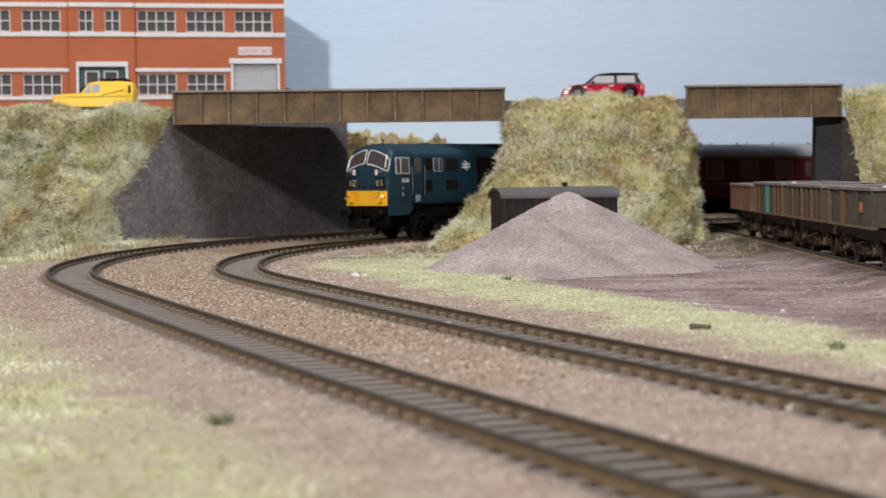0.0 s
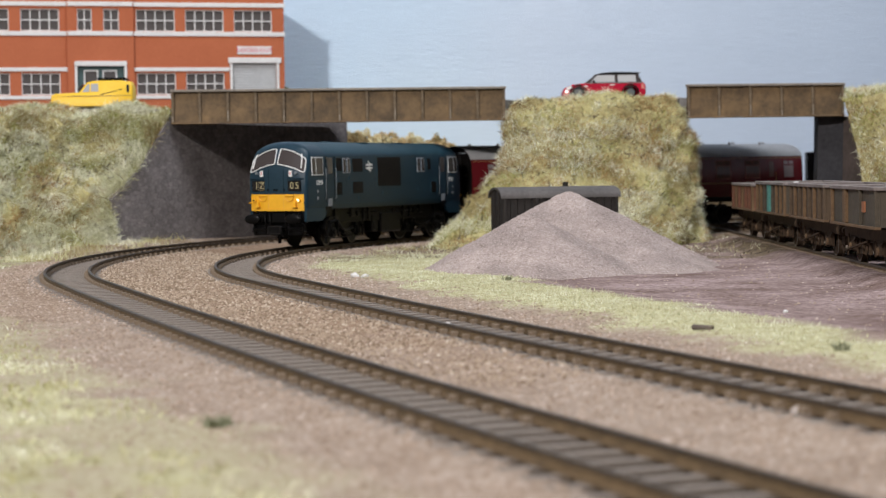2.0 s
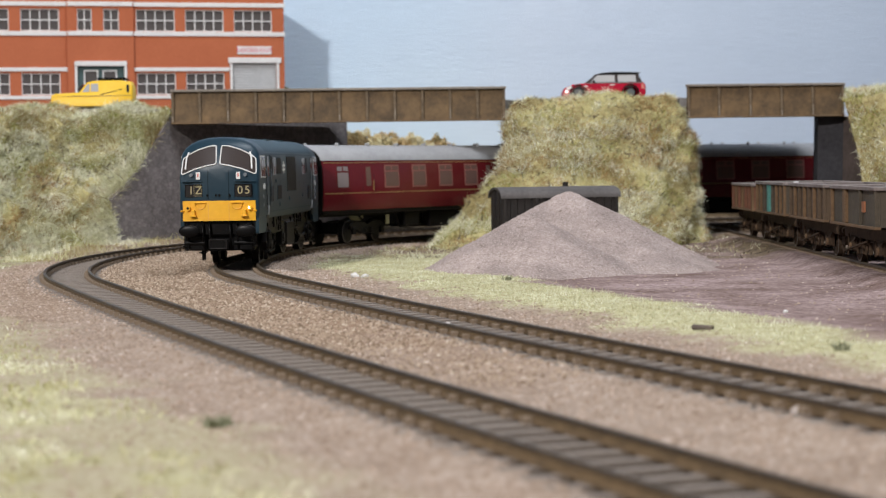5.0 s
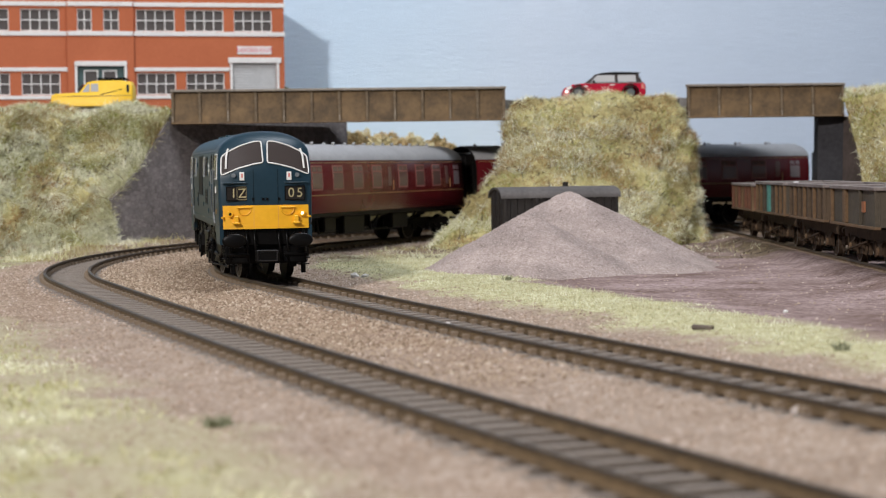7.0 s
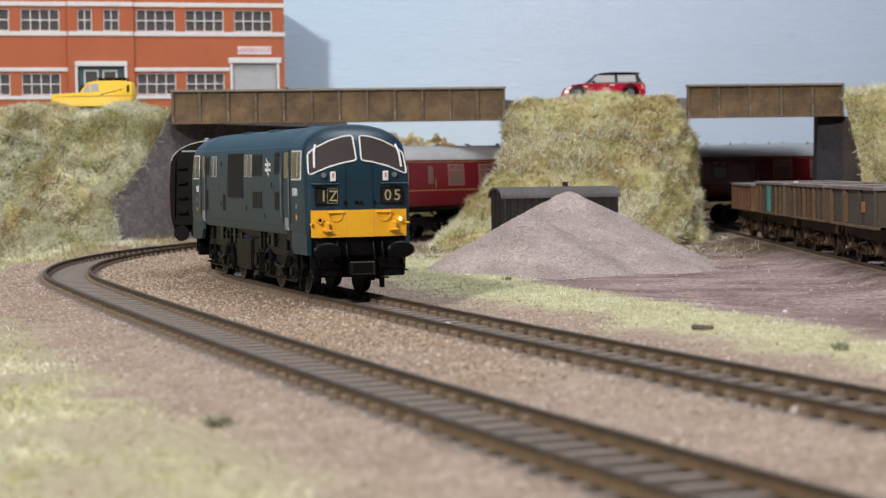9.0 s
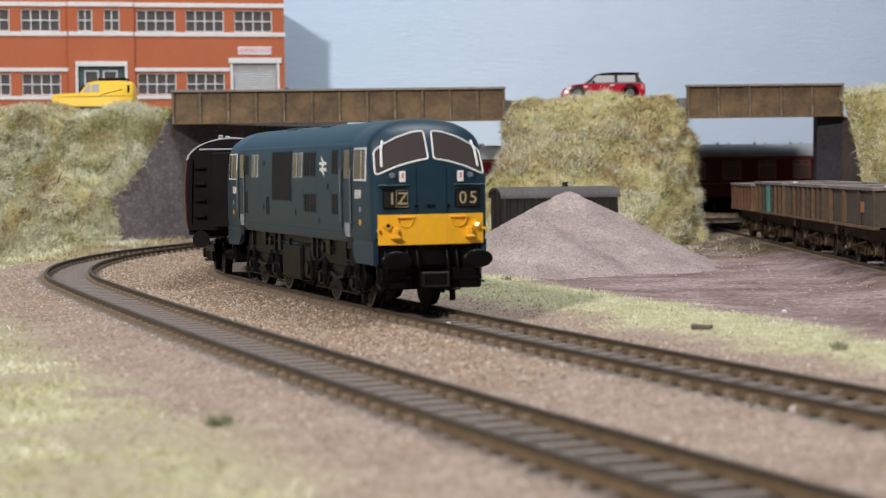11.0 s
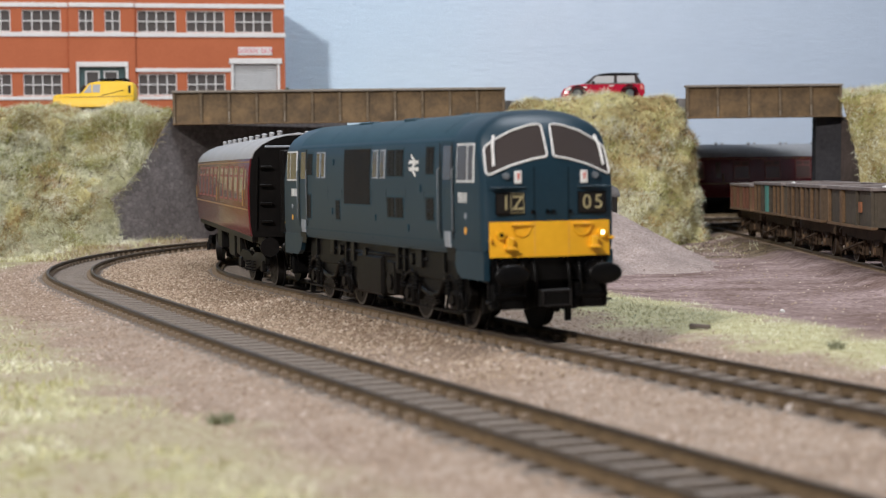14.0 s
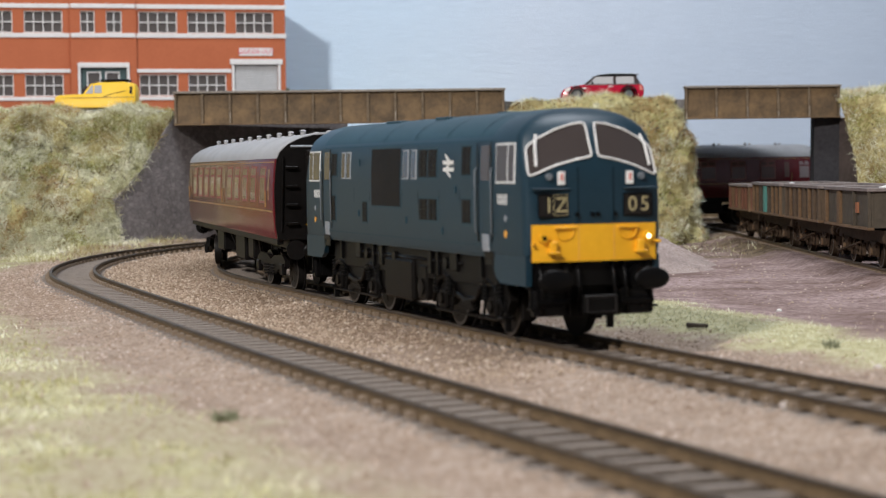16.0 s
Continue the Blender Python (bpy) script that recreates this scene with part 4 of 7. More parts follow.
    # sides: windows, louvres, doors, handrails, badges
    louvres = {-1: [(50.3, 56.6, 37.5, 44.2), (50.3, 56.6, 26.2, 31.8), (25.6, 32.3, 37.0, 43.8), (18.4, 25.0, 37.0, 43.8), (25.6, 32.3, 26.4, 31.6), (18.4, 25.0, 26.4, 31.6),
                    (-21.8, 3.4, 29.4, 44.4), (-30.6, -26.2, 24.8, 30.2), (-61.2, -55.4, 37.4, 43.6), (-62.4, -57.2, 24.6, 31.6)],
               1: [(53.5, 60, 37.5, 44.2), (53.5, 60, 25.6, 32), (30.7, 42.4, 37.0, 43.8), (30.7, 42.4, 26.2, 32), (-13.2, 14.2, 29.4, 44.4), (-50.5, -46, 37.5, 43.8), (-57, -51, 25, 31)]}
    small = {-1: [(12.4, 16.6), (5.6, 10.2), (-45.4, -41.6), (-50.6, -46.8)], 1: [(49.2, 52.4), (44.6, 47.8), (-37.5, -33.5), (-42.5, -38.5)]}
    for s in (-1, 1):
        for x0, x1, z0, z1 in louvres[s]:
            bm = bmesh.new()
            side_plate(bm, x0, x1, z0, z1, s, 0.14)
            lv = part("louvre_panel", bm, M_GRILLE, th, "dark brown-black louvre panel")
            bm = bmesh.new()
            side_plate(bm, x0 - 0.45, x1 + 0.45, z0 - 0.45, z1 + 0.45, s, 0.09)
            part("louvre_frame", bm, M_BLUE_ROOF, lv, "dusty blue frame")
            n = max(3, int((z1 - z0) / 1.0))
            for k in range(n):
                bm = bmesh.new()
                z = z0 + (k + 0.5) * (z1 - z0) / n
                y = s * (body_side(z) + 0.14)
                for a, b in (((x0 + 0.4, (x0 + x1) / 2 - 0.35), ((x0 + x1) / 2 + 0.35, x1 - 0.4)) if x1 - x0 < 9 else ((x0 + 0.4, x1 - 0.4),)):
                    box(bm, a, b, min(y, y + s * 0.2), max(y, y + s * 0.2), z - 0.22, z + 0.12)
                part("slat", bm, M_BLACK if x1 - x0 < 9 else M_GRILLE, lv)
        for x0, x1 in small[s]:
            bm = bmesh.new()
            side_plate(bm, x0, x1, 36.4, 44.0, s, 0.22)
            w = part("side_window", bm, M_GREYPANEL, th, "narrow grey-framed side window")
            bm = bmesh.new()
            side_plate(bm, x0 + 0.4, x1 - 0.4, 36.8, 43.6, s, 0.28)
            part("pane", bm, M_GLASS_PALE, w)
        for e in (-1, 1):
            lo, hi = sorted((e * 73.2, e * 85.0))
            bm = bmesh.new()
            side_plate(bm, lo, hi, 35.6, 44.6, s, 0.2)
            w = part("cab_window", bm, M_FRAME, th, "pale-framed cab side window")
            for a, b in ((lo + 0.5, (lo + hi) / 2 + e * 1.6 - 0.3), ((lo + hi) / 2 + e * 1.6 + 0.3, hi - 0.5)):
                bm = bmesh.new()
                side_plate(bm, a, b, 36.1, 44.1, s, 0.27)
                part("pane", bm, M_GLASS_PALE, w)
            # door: grooves, window, handrails, step plate
            a, b = sorted((e * 61.6, e * 70.4))
            bm = bmesh.new()
            side_plate(bm, a, b, 24.2, 45.0, s, 0.08)
            door = part("cab_door", bm, M_BLUE, th, "blue cab door")
            for x in (a, b):
                bm = bmesh.new()
                y = s * (body_side(34) + 0.06)
                box(bm, x - 0.26, x + 0.26, min(y, y + s * 0.1), max(y, y + s * 0.1), 22.2, 44.8)
                part("door_gap", bm, M_BLACK, door)
            bm = bmesh.new()
            side_plate(bm, a + 1.6, b - 1.6, 36.2, 44.2, s, 0.16)
            part("door_window", bm, M_GLASS_PALE, door, "pale cab door window")
            for x in (a - 0.9, b + 0.9):
                bm = bmesh.new()
                y = s * 17.2
                loop_tube(bm, [(x, s * 16.6, 23.8), (x, y, 24.4), (x, y, 38.5), (x, s * 16.5, 39.2)], 0.16, 6, False)
                part("handrail", bm, M_RAILING, door, "thin grey handrail", True)
            c = e * 66.2
            bm = bmesh.new()
            side_plate(bm, c - 2.0, c + 2.0, 20.2, 24.0, s, 0.3)
            part("kick_plate", bm, M_GREYPANEL, door, "pale grey kick plate")
            bm = bmesh.new()
            side_plate(bm, c + e * 1.5 - 3.2, c + e * 1.5 + 3.2, 17.0, 20.2, s, 0.1)
            part("step_recess", bm, M_BLACK, door)
            # running number as plain bars
            for k in range(5):
                bm = bmesh.new()
                x = e * 77.0 + (k - 2) * 1.3
                side_plate(bm, x - 0.27, x + 0.27, 30.9, 33.2, s, 0.07, edge=0.05)
                part("number_bar", bm, M_WHITE, th)
            bm = bmesh.new()
            y = s * (body_side(27.5) + 0.02)
            rod(bm, (e * 79, y, 27.8), (e * 79, y + s * 0.12, 27.8), 0.75, 10)
            part("works_plate", bm, M_GREYPANEL, th)
            bm = bmesh.new()
            rod(bm, (e * 79, y, 24.4), (e * 79, y + s * 0.12, 24.4), 0.85, 10)
            part("data_spot", bm, M_ORANGE if s < 0 else M_GREYPANEL, th, "small orange data spot" if s < 0 else "small grey data spot")
        # double arrow badge as plain strokes
        c = 41.0 if s < 0 else 23.5
        bm = bmesh.new()
        y = s * (body_side(38) + 0.1)
        for z in (38.8, 40.5):
            box(bm, c - 3.7, c + 3.7, y - 0.05, y + 0.08, z - 0.45, z + 0.45)
        for (x0, z0), (x1, z1) in (((-1.7, 42.2), (1.7, 40.5)), ((1.7, 40.5), (-1.7, 38.8)), ((-1.7, 38.8), (1.7, 37.1))):
            flat = [(c - s * x0, z0 - 0.5), (c - s * x1, z1 - 0.5), (c - s * x1, z1 + 0.5), (c - s * x0, z0 + 0.5)]
            vs = [bm.verts.new((px, y + s * 0.06, pz)) for px, pz in flat]
            bm.faces.new(vs)
        part("arrow_badge", bm, M_WHITE, th, "white double-arrow badge")
        # seams of the body panels, a band under the cantrail and small fittings
        for x in (-62.8, -38.6, -24.0, 4.6, 17.5, 34.0, 48.8, 60.2):
            bm = bmesh.new()
            side_plate(bm, x - 0.1, x + 0.1, 20.4, 44.8, s, 0.05, edge=0.04)
            part("panel_seam", bm, M_SEAM, th)
        bm = bmesh.new()
        side_plate(bm, -70, 70, 45.1, 45.45, s, 0.1)
        part("cantrail_strip", bm, M_BLUE_ROOF, th)
        bm = bmesh.new()
        side_plate(bm, -70, 70, 21.3, 21.6, s, 0.12)
        part("waist_strip", bm, M_BLUE_ROOF, th)
        for x, z in ((-34, 27), (-33, 41), (8, 26), (36, 24), (46, 34), (58.5, 33)):
            bm = bmesh.new()
            yy = s * body_side(z)
            box(bm, x - 0.35, x + 0.35, min(yy, yy + s * 0.3), max(yy, yy + s * 0.3), z - 0.9, z + 0.9, 0.1)
            part("panel_catch", bm, M_BLUE_ROOF, th)
        # valance, steps and tank between the bogies
        bm = bmesh.new()
        box(bm, -68, 68, min(s * 15.2, s * 15.9), max(s * 15.2, s * 15.9), 18.7, 19.6, 0.2)
        part("sole_bar", bm, M_BLUE, th)
        bm = bmesh.new()
        box(bm, -67, 67, min(s * 11.0, s * 14.2), max(s * 11.0, s * 14.2), 11.6, 18.9, 0.2)
        part("frame_side", bm, M_WEATHER, th)
        for x, w, z0 in ((-58, 0.7, 13.6), (-41, 2.2, 14.4), (-27, 0.7, 12.6), (-20, 1.6, 13.4), (21, 1.2, 12.8), (27, 0.7, 12.6), (39, 2.4, 14.2), (58, 0.7, 13.6)):
            bm = bmesh.new()
            box(bm, x - w, x + w, min(s * 14.1, s * 15.0), max(s * 14.1, s * 15.0), z0, 18.8, 0.2)
            part("frame_rib", bm, M_BLACK, th)
        for x in (-33, -8, 33):
            bm = bmesh.new()
            rod(bm, (x, s * 14.1, 16.0), (x, s * 15.1, 16.0), 1.5, 12)
            part("inspection_cap", bm, M_BLACK, th, smooth=35)
        bm = bmesh.new()
        rod(bm, (-44, s * 14.2, 16.2), (44, s * 14.2, 16.2), 0.5, 8)
        part("air_pipe", bm, M_BLACK, th, smooth=True)
        bm = bmesh.new()
        box(bm, -15.5, 8.0, min(s * 8, s * 15.2), max(s * 8, s * 15.2), 5.0, 15.8, 0.7)
        part("fuel_tank", bm, M_WEATHER, th, "weathered black fuel tank")
        bm = bmesh.new()
        box(bm, 10.5, 17.5, min(s * 8, s * 14.6), max(s * 8, s * 14.6), 5.8, 14.8, 0.5)
        rod(bm, (14, s * 14.4, 9.0), (14, s * 15.1, 9.0), 2.2, 12)
        part("battery_box", bm, M_WEATHER, th)
    bm = bmesh.new()
    box(bm, -86, 86, -12, 12, 13.5, 19.6)
    part("underframe", bm, M_BLACK, th)
    # the shell stands a little taller over its sole bar than drawn
    def raised(z):
        return z + 0.02 * max(0.0, z - 12.0)
    for ob in th.children_recursive:
        if ob.name.startswith("numeral"):
            ob.location.z = raised(ob.location.z / MM) * MM
        else:
            for v in ob.data.vertices:
                v.co.z = raised(v.co.z / MM) * MM
    bogies = [loco_bogie(th, 46, False), loco_bogie(th, -46, True)]
    return th, bogies


loco, loco_bogies = build_loco()


# ---- the coaches ----
M_MAROON = material("maroon_coach_paint", (0.102, 0.008, 0.0115), (0.150, 0.014, 0.019), 0.2, 700, 40, 0.05, contrast=0.8)
M_ROOF_GREY = material("pale_grey_coach_roof", (0.28, 0.28, 0.285), (0.40, 0.405, 0.41), 0.6, 500, 60, 0.1)
M_LINING = material("straw_lining", (0.26, 0.15, 0.05), (0.36, 0.22, 0.08), 0.5, 900, 90, 0.0)
M_COACH_BLACK = material("black_coach_end", (0.003, 0.0027, 0.0027), (0.009, 0.0076, 0.007), 0.45, 700, 80, 0.15, spec=0.12)
M_COACH_GLASS = glass("coach_glazing", (0.16, 0.095, 0.08), 0.06)
M_FROSTED = glass("frosted_glazing", (0.26, 0.22, 0.22), 0.4)
M_CURTAIN = material("window_edge_trim", (0.22, 0.07, 0.055), (0.32, 0.12, 0.095), 0.6, 900, 90, 0.0)

CHALF = [(16.9, 17.6), (17.6, 20), (18.0, 26), (18.0, 33), (17.6, 39), (17.0, 43.4)]
CROOF = [(17.25, 43.4), (16.6, 45.2), (14.8, 47.2), (12.0, 49.0), (8.2, 50.5), (4.2, 51.4), (0, 51.7)]


def coach_side(z):
    for (y0, z0), (y1, z1) in zip(CHALF, CHALF[1:]):
        if z0 <= z <= z1:
            return y0 + (y1 - y0) * (z - z0) / (z1 - z0)
    return 17.0


def coach_plate(bm, x0, x1, z0, z1, s, lift, steps=3):
    zs = [z0 + (z1 - z0) * k / steps for k in range(steps + 1)]
    rings = [[(x0, s * (coach_side(z) - 0.1), z), (x0, s * (coach_side(z) + lift), z), (x1, s * (coach_side(z) + lift), z), (x1, s * (coach_side(z) - 0.1), z)] for z in zs]
    loft(bm, rings)


def coach_bogie(parent, x):
    bm = bmesh.new()
    box(bm, -18, 18, -5, 5, 6, 11)
    bog = part("bogie", bm, M_COACH_BLACK, parent, "black coach bogie", at=(x, 0, 0))
    for s in (-1, 1):
        bm = bmesh.new()
        prism(bm, [(-20, 9.5), (-16, 11.4), (-5, 11.0), (0, 9.4), (5, 11.0), (16, 11.4), (20, 9.5), (20, 7.6), (13, 7.2), (7, 5.2), (-7, 5.2), (-13, 7.2), (-20, 7.6)], 1.6, Matrix(((1, 0, 0, 0), (0, 0, -1, s * 12.6 + 0.8), (0, 1, 0, 0), (0, 0, 0, 1))))
        bmesh.ops.recalc_face_normals(bm, faces=bm.faces)
        part("side_frame", bm, M_COACH_BLACK, bog)
        for ax in (-17, 17):
            bm = bmesh.new()
            box(bm, ax - 2, ax + 2, s * 13.4 - 0.8, s * 13.4 + 0.8, 4.8, 8.6, 0.3)
            part("axle_box", bm, M_COACH_BLACK, bog)
        bm = bmesh.new()
        for o in (-3.5, 3.5):
            for q in range(4):
                rod(bm, (o, s * 13.6, 4.4 + q), (o, s * 13.6, 4.9 + q), 1.4, 10)
        part("coil_spring", bm, M_COACH_BLACK, bog)
    return bog, [wheelset(bog, ax, 6.0) for ax in (-17, 17)]


LEFT_WINDOWS = ((10.8, 21.5, "f"), (36, 40, "d"), (52, 65, "w"), (77, 90, "w"), (102, 115, "w"), (127, 140, "w"), (149, 153, "d"), (163, 176, "w"), (188, 201, "w"), (213, 226, "w"), (234, 238, "d"), (246, 256, "f"))
RIGHT_WINDOWS = ((8, 12, "d"), (17, 30, "w"), (40, 53, "w"), (62, 75, "w"), (84, 97, "w"), (106, 119, "w"), (127, 131, "d"), (140, 153, "w"), (162, 175, "w"), (184, 197, "w"), (206, 219, "w"), (228, 241, "w"), (250, 254, "d"))


def build_coach():
    """Drawn with its front at x = 132, its middle over the origin."""
    th = thing("passenger_coach", 0, 0, 0, 0, "lined maroon model passenger coach with a grey roof", "railway coach", "coaches of the train")
    bm = bmesh.new()
    ring = CHALF + [(-y, z) for y, z in CHALF[::-1]]
    loft(bm, [[(x, y * k, 17.6 + (z - 17.6) * 1.0) for y, z in ring] for x, k in ((-131.6, 0.985), (-131, 1.0), (131, 1.0), (131.6, 0.985))])
    bmesh.ops.recalc_face_normals(bm, faces=bm.faces)
    part("body", bm, M_MAROON, th, "maroon body sides", smooth=30)
    bm = bmesh.new()
    ring = CROOF + [(-y, z) for y, z in CROOF[-2::-1]]
    loft(bm, [[(x, y * k, 43.4 + (z - 43.4) * k) for y, z in ring] for x, k in ((-132.2, 0.97), (-131, 1.0), (131, 1.0), (132.2, 0.97))])
    bmesh.ops.recalc_face_normals(bm, faces=bm.faces)
    part("roof", bm, M_ROOF_GREY, th, "pale grey arched roof", smooth=30)
    for k in range(19):
        x = -118 + k * 13.1
        bm = bmesh.new()
        y = 5.5 if k % 2 else -5.5
        rod(bm, (x, y, 50.6), (x, y, 52.5), 1.0, 8, 0.8)
        rod(bm, (x, y, 52.3), (x, y, 52.8), 1.2, 8, 0.6)
        part("roof_vent", bm, M_ROOF_GREY, th, smooth=35)
    for s in (-1, 1):
        for z, h in ((26.2, 0.5), (42.1, 0.35)):
            bm = bmesh.new()
            coach_plate(bm, -131, 131, z, z + h, s, 0.07, 1)
            part("lining", bm, M_LINING, th, "straw-coloured lining stripe")
        for a, b, kind in (LEFT_WINDOWS if s > 0 else RIGHT_WINDOWS):
            x0, x1 = 132 - b, 132 - a
            bm = bmesh.new()
            if kind == "d":
                coach_plate(bm, x0, x1, 30.0, 40.0, s, 0.12)
                w = part("door_window", bm, M_COACH_GLASS, th, "narrow door droplight")
                for x in (x0 - 3, x1 + 3):
                    bm = bmesh.new()
                    coach_plate(bm, x - 0.12, x + 0.12, 18.4, 42.6, s, 0.05)
                    part("door_seam", bm, M_COACH_BLACK, w)
                bm = bmesh.new()
                y = s * (coach_side(28) + 0.5)
                rod(bm, (x0 - 1.6, y, 27.6), (x0 - 1.6, y, 33), 0.25, 6)
                part("door_handle", bm, M_LINING, w)
                continue
            coach_plate(bm, x0, x1, 28.8, 41.0, s, 0.16)
            w = part("window", bm, M_CURTAIN if kind == "w" else M_MAROON, th, "coach window with a sliding top light")
            bm = bmesh.new()
            coach_plate(bm, x0 + 0.9, x1 - 0.9, 29.6, 37.2, s, 0.2)
            part("pane", bm, M_COACH_GLASS if kind == "w" else M_FROSTED, w)
            for p, q in ((x0 + 0.9, (x0 + x1) / 2 - 0.5), ((x0 + x1) / 2 + 0.5, x1 - 0.9)):
                bm = bmesh.new()
                coach_plate(bm, p, q, 38.0, 40.3, s, 0.2, 1)
                part("top_light", bm, M_COACH_GLASS if kind == "w" else M_FROSTED, w)
        bm = bmesh.new()
        box(bm, -131, 131, min(s * 14.6, s * 16.6), max(s * 14.6, s * 16.6), 15.6, 17.8, 0.3)
        part("sole_bar", bm, M_COACH_BLACK, th)
        for x0, x1, z0 in ((-52, -30, 7.5), (8, 34, 6.5), (44, 58, 8)):
            bm = bmesh.new()
            box(bm, x0, x1, min(s * 8.5, s * 14.5), max(s * 8.5, s * 14.5), z0, 15.6, 0.6)
            part("battery_box", bm, M_COACH_BLACK, th)
        bm = bmesh.new()
        for x in (-66, -14, 0, 66):
            rod(bm, (x, s * 13.5, 15.6), (x + (8 if x < 0 else -8), s * 11, 7.5), 0.6, 6)
        rod(bm, (-58, s * 11, 7.5), (58, s * 11, 7.5), 0.6, 6)
        part("truss_rod", bm, M_COACH_BLACK, th)
    for e in (-1, 1):
        bm = bmesh.new()
        ring = [(16.7, 17.4), (17.3, 22), (17.5, 33), (17.1, 39), (16.6, 43.2), (15.6, 45.6), (13, 48.0), (9, 49.9), (4.5, 50.9), (0, 51.1)]
        ring = ring + [(-y, z) for y, z in ring[-2::-1]]
        loft(bm, [[(e * 131.0, y, z) for y, z in ring], [(e * 132.3, y * 0.99, z * 0.998) for y, z in ring]])
        bmesh.ops.recalc_face_normals(bm, faces=bm.faces)
        end = part("coach_end", bm, M_COACH_BLACK, th, "black coach end with foot steps")
        bm = bmesh.new()
        for q in range(4):
            x0 = e * (132.2 + q * 1.7)
            box(bm, min(x0, x0 + e * 1.3), max(x0, x0 + e * 1.3), -7.2 + 0.3 * (q % 2), 7.2 - 0.3 * (q % 2), 18.5, 46.0, 0.5)
            x1 = x0 + e * 0.9
            box(bm, min(x1, x1 + e * 1.0), max(x1, x1 + e * 1.0), -6.7, 6.7, 18.9, 45.6)
        part("gangway", bm, M_COACH_BLACK, end, "black ribbed corridor bellows")
        for s in (-1, 1):
            for z in (22, 28, 34, 40):
                bm = bmesh.new()
                box(bm, min(e * 132.2, e * 134), max(e * 132.2, e * 134), s * 12 - 2.0, s * 12 + 2.0, z, z + 0.9, 0.15)
                part("foot_step", bm, M_WEATHER, end)
            bm = bmesh.new()
            rod(bm, (e * 133.0, s * 15.4, 20), (e * 133.0, s * 14.6, 44), 0.3, 6)
            part("end_handrail", bm, M_COACH_BLACK, end)
            bm = bmesh.new()
            rod(bm, (e * 131, s * 11.4, 14.2), (e * 136.5, s * 11.4, 14.2), 1.6, 10)
            rod(bm, (e * 136.5, s * 11.4, 14.2), (e * 137.3, s * 11.4, 14.2), 3.2, 14)
            part("buffer", bm, M_COACH_BLACK, th, smooth=35)
        bm = bmesh.new()
        rod(bm, (e * 132.4, -12, 47.2), (e * 132.8, 12, 47.2), 0.4, 6)
        part("lamp_rail", bm, M_GREYPANEL, end, "thin pale conduit")
        bm = bmesh.new()
        box(bm, min(e * 118, e * 139), max(e * 118, e * 139), -2.5, 2.5, 8.6, 10, 0.3)
        part("coupling", bm, M_COACH_BLACK, th)
    bm = bmesh.new()
    box(bm, -128, 128, -12, 12, 14.2, 17.6)
    part("underframe", bm, M_COACH_BLACK, th)
    for x in (92, -92):
        coach_bogie(th, x)
    return th


def wheels_of(th):
    out = []
    for bog in sorted((c for c in th.children if c.name.startswith("bogie")), key=lambda c: -c.location.x):
        out.append((bog, [c for c in bog.children if c.name.startswith("wheelset")]))
    return out


first_coach = build_coach()
coaches = []
for k in range(4):
    c = first_coach if k == 0 else copy_thing(first_coach, Matrix.Identity(4))
    coaches.append((c, wheels_of(c), 92.0, 243.5 + 285.3 * k, 6.0))


# ---- the works building ----
M_BRICK = material("orange_brick_print", (0.40, 0.105, 0.040), (0.50, 0.145, 0.060), 0.8, 500, 22, 0.1, mix=0.65)
M_BAND = material("white_painted_band", (0.66, 0.65, 0.63), (0.78, 0.77, 0.75), 0.7, 400, 50, 0.1)
M_PANE = glass("grey_window_pane", (0.10, 0.09, 0.085), 0.2)
M_SHUTTER = material("grey_roller_shutter", (0.40, 0.41, 0.41), (0.50, 0.51, 0.51), 0.6, 400, 60, 0.1)
M_PINK_SIGN = material("pink_sign_board", (0.62, 0.05, 0.11), (0.70, 0.09, 0.15), 0.6, 500, 60, 0.0)
M_TEAL = material("dark_teal_door_paint", (0.035, 0.075, 0.075), (0.06, 0.10, 0.10), 0.6, 500, 60, 0.05)


def holed_wall(bm, x0, x1, z0, z1, y0, y1, holes):
    """A wall from x0 to x1 with openings (a, b, c, d) right through it."""
    xs = sorted({x0, x1, *[h[0] for h in holes], *[h[1] for h in holes]})
    zs = sorted({z0, z1, *[h[2] for h in holes], *[h[3] for h in holes]})
    for c, d in zip(zs, zs[1:]):
        start = None
        for a, b in zip(xs, xs[1:]):
            hole = any(h[0] <= (a + b) / 2 <= h[1] and h[2] <= (c + d) / 2 <= h[3] for h in holes)
            if not hole and start is None:
                start = a
            if start is not None and (hole or b == xs[-1]):
                box(bm, start, a if hole else b, y0, y1, c, d)
                start = None


def works_window(th, x0, x1, z0, z1, y, cols):
    bm = bmesh.new()
    holed_wall(bm, x0, x1, z0, z1, y, y + 0.9, [(x0 + 0.7 + k * (x1 - x0 - 0.7) / cols, x0 + (k + 1) * (x1 - x0 - 0.7) / cols, z0 + 0.7 + j * (z1 - z0 - 0.7) / 2, z0 + (j + 1) * (z1 - z0 - 0.7) / 2)
                                                for k in range(cols) for j in range(2)])
    w = part("window", bm, M_BAND, th, "white multi-pane steel window")
    bm = bmesh.new()
    box(bm, x0, x1, y + 1.0, y + 1.3, z0, z1)
    part("pane", bm, M_PANE, w)


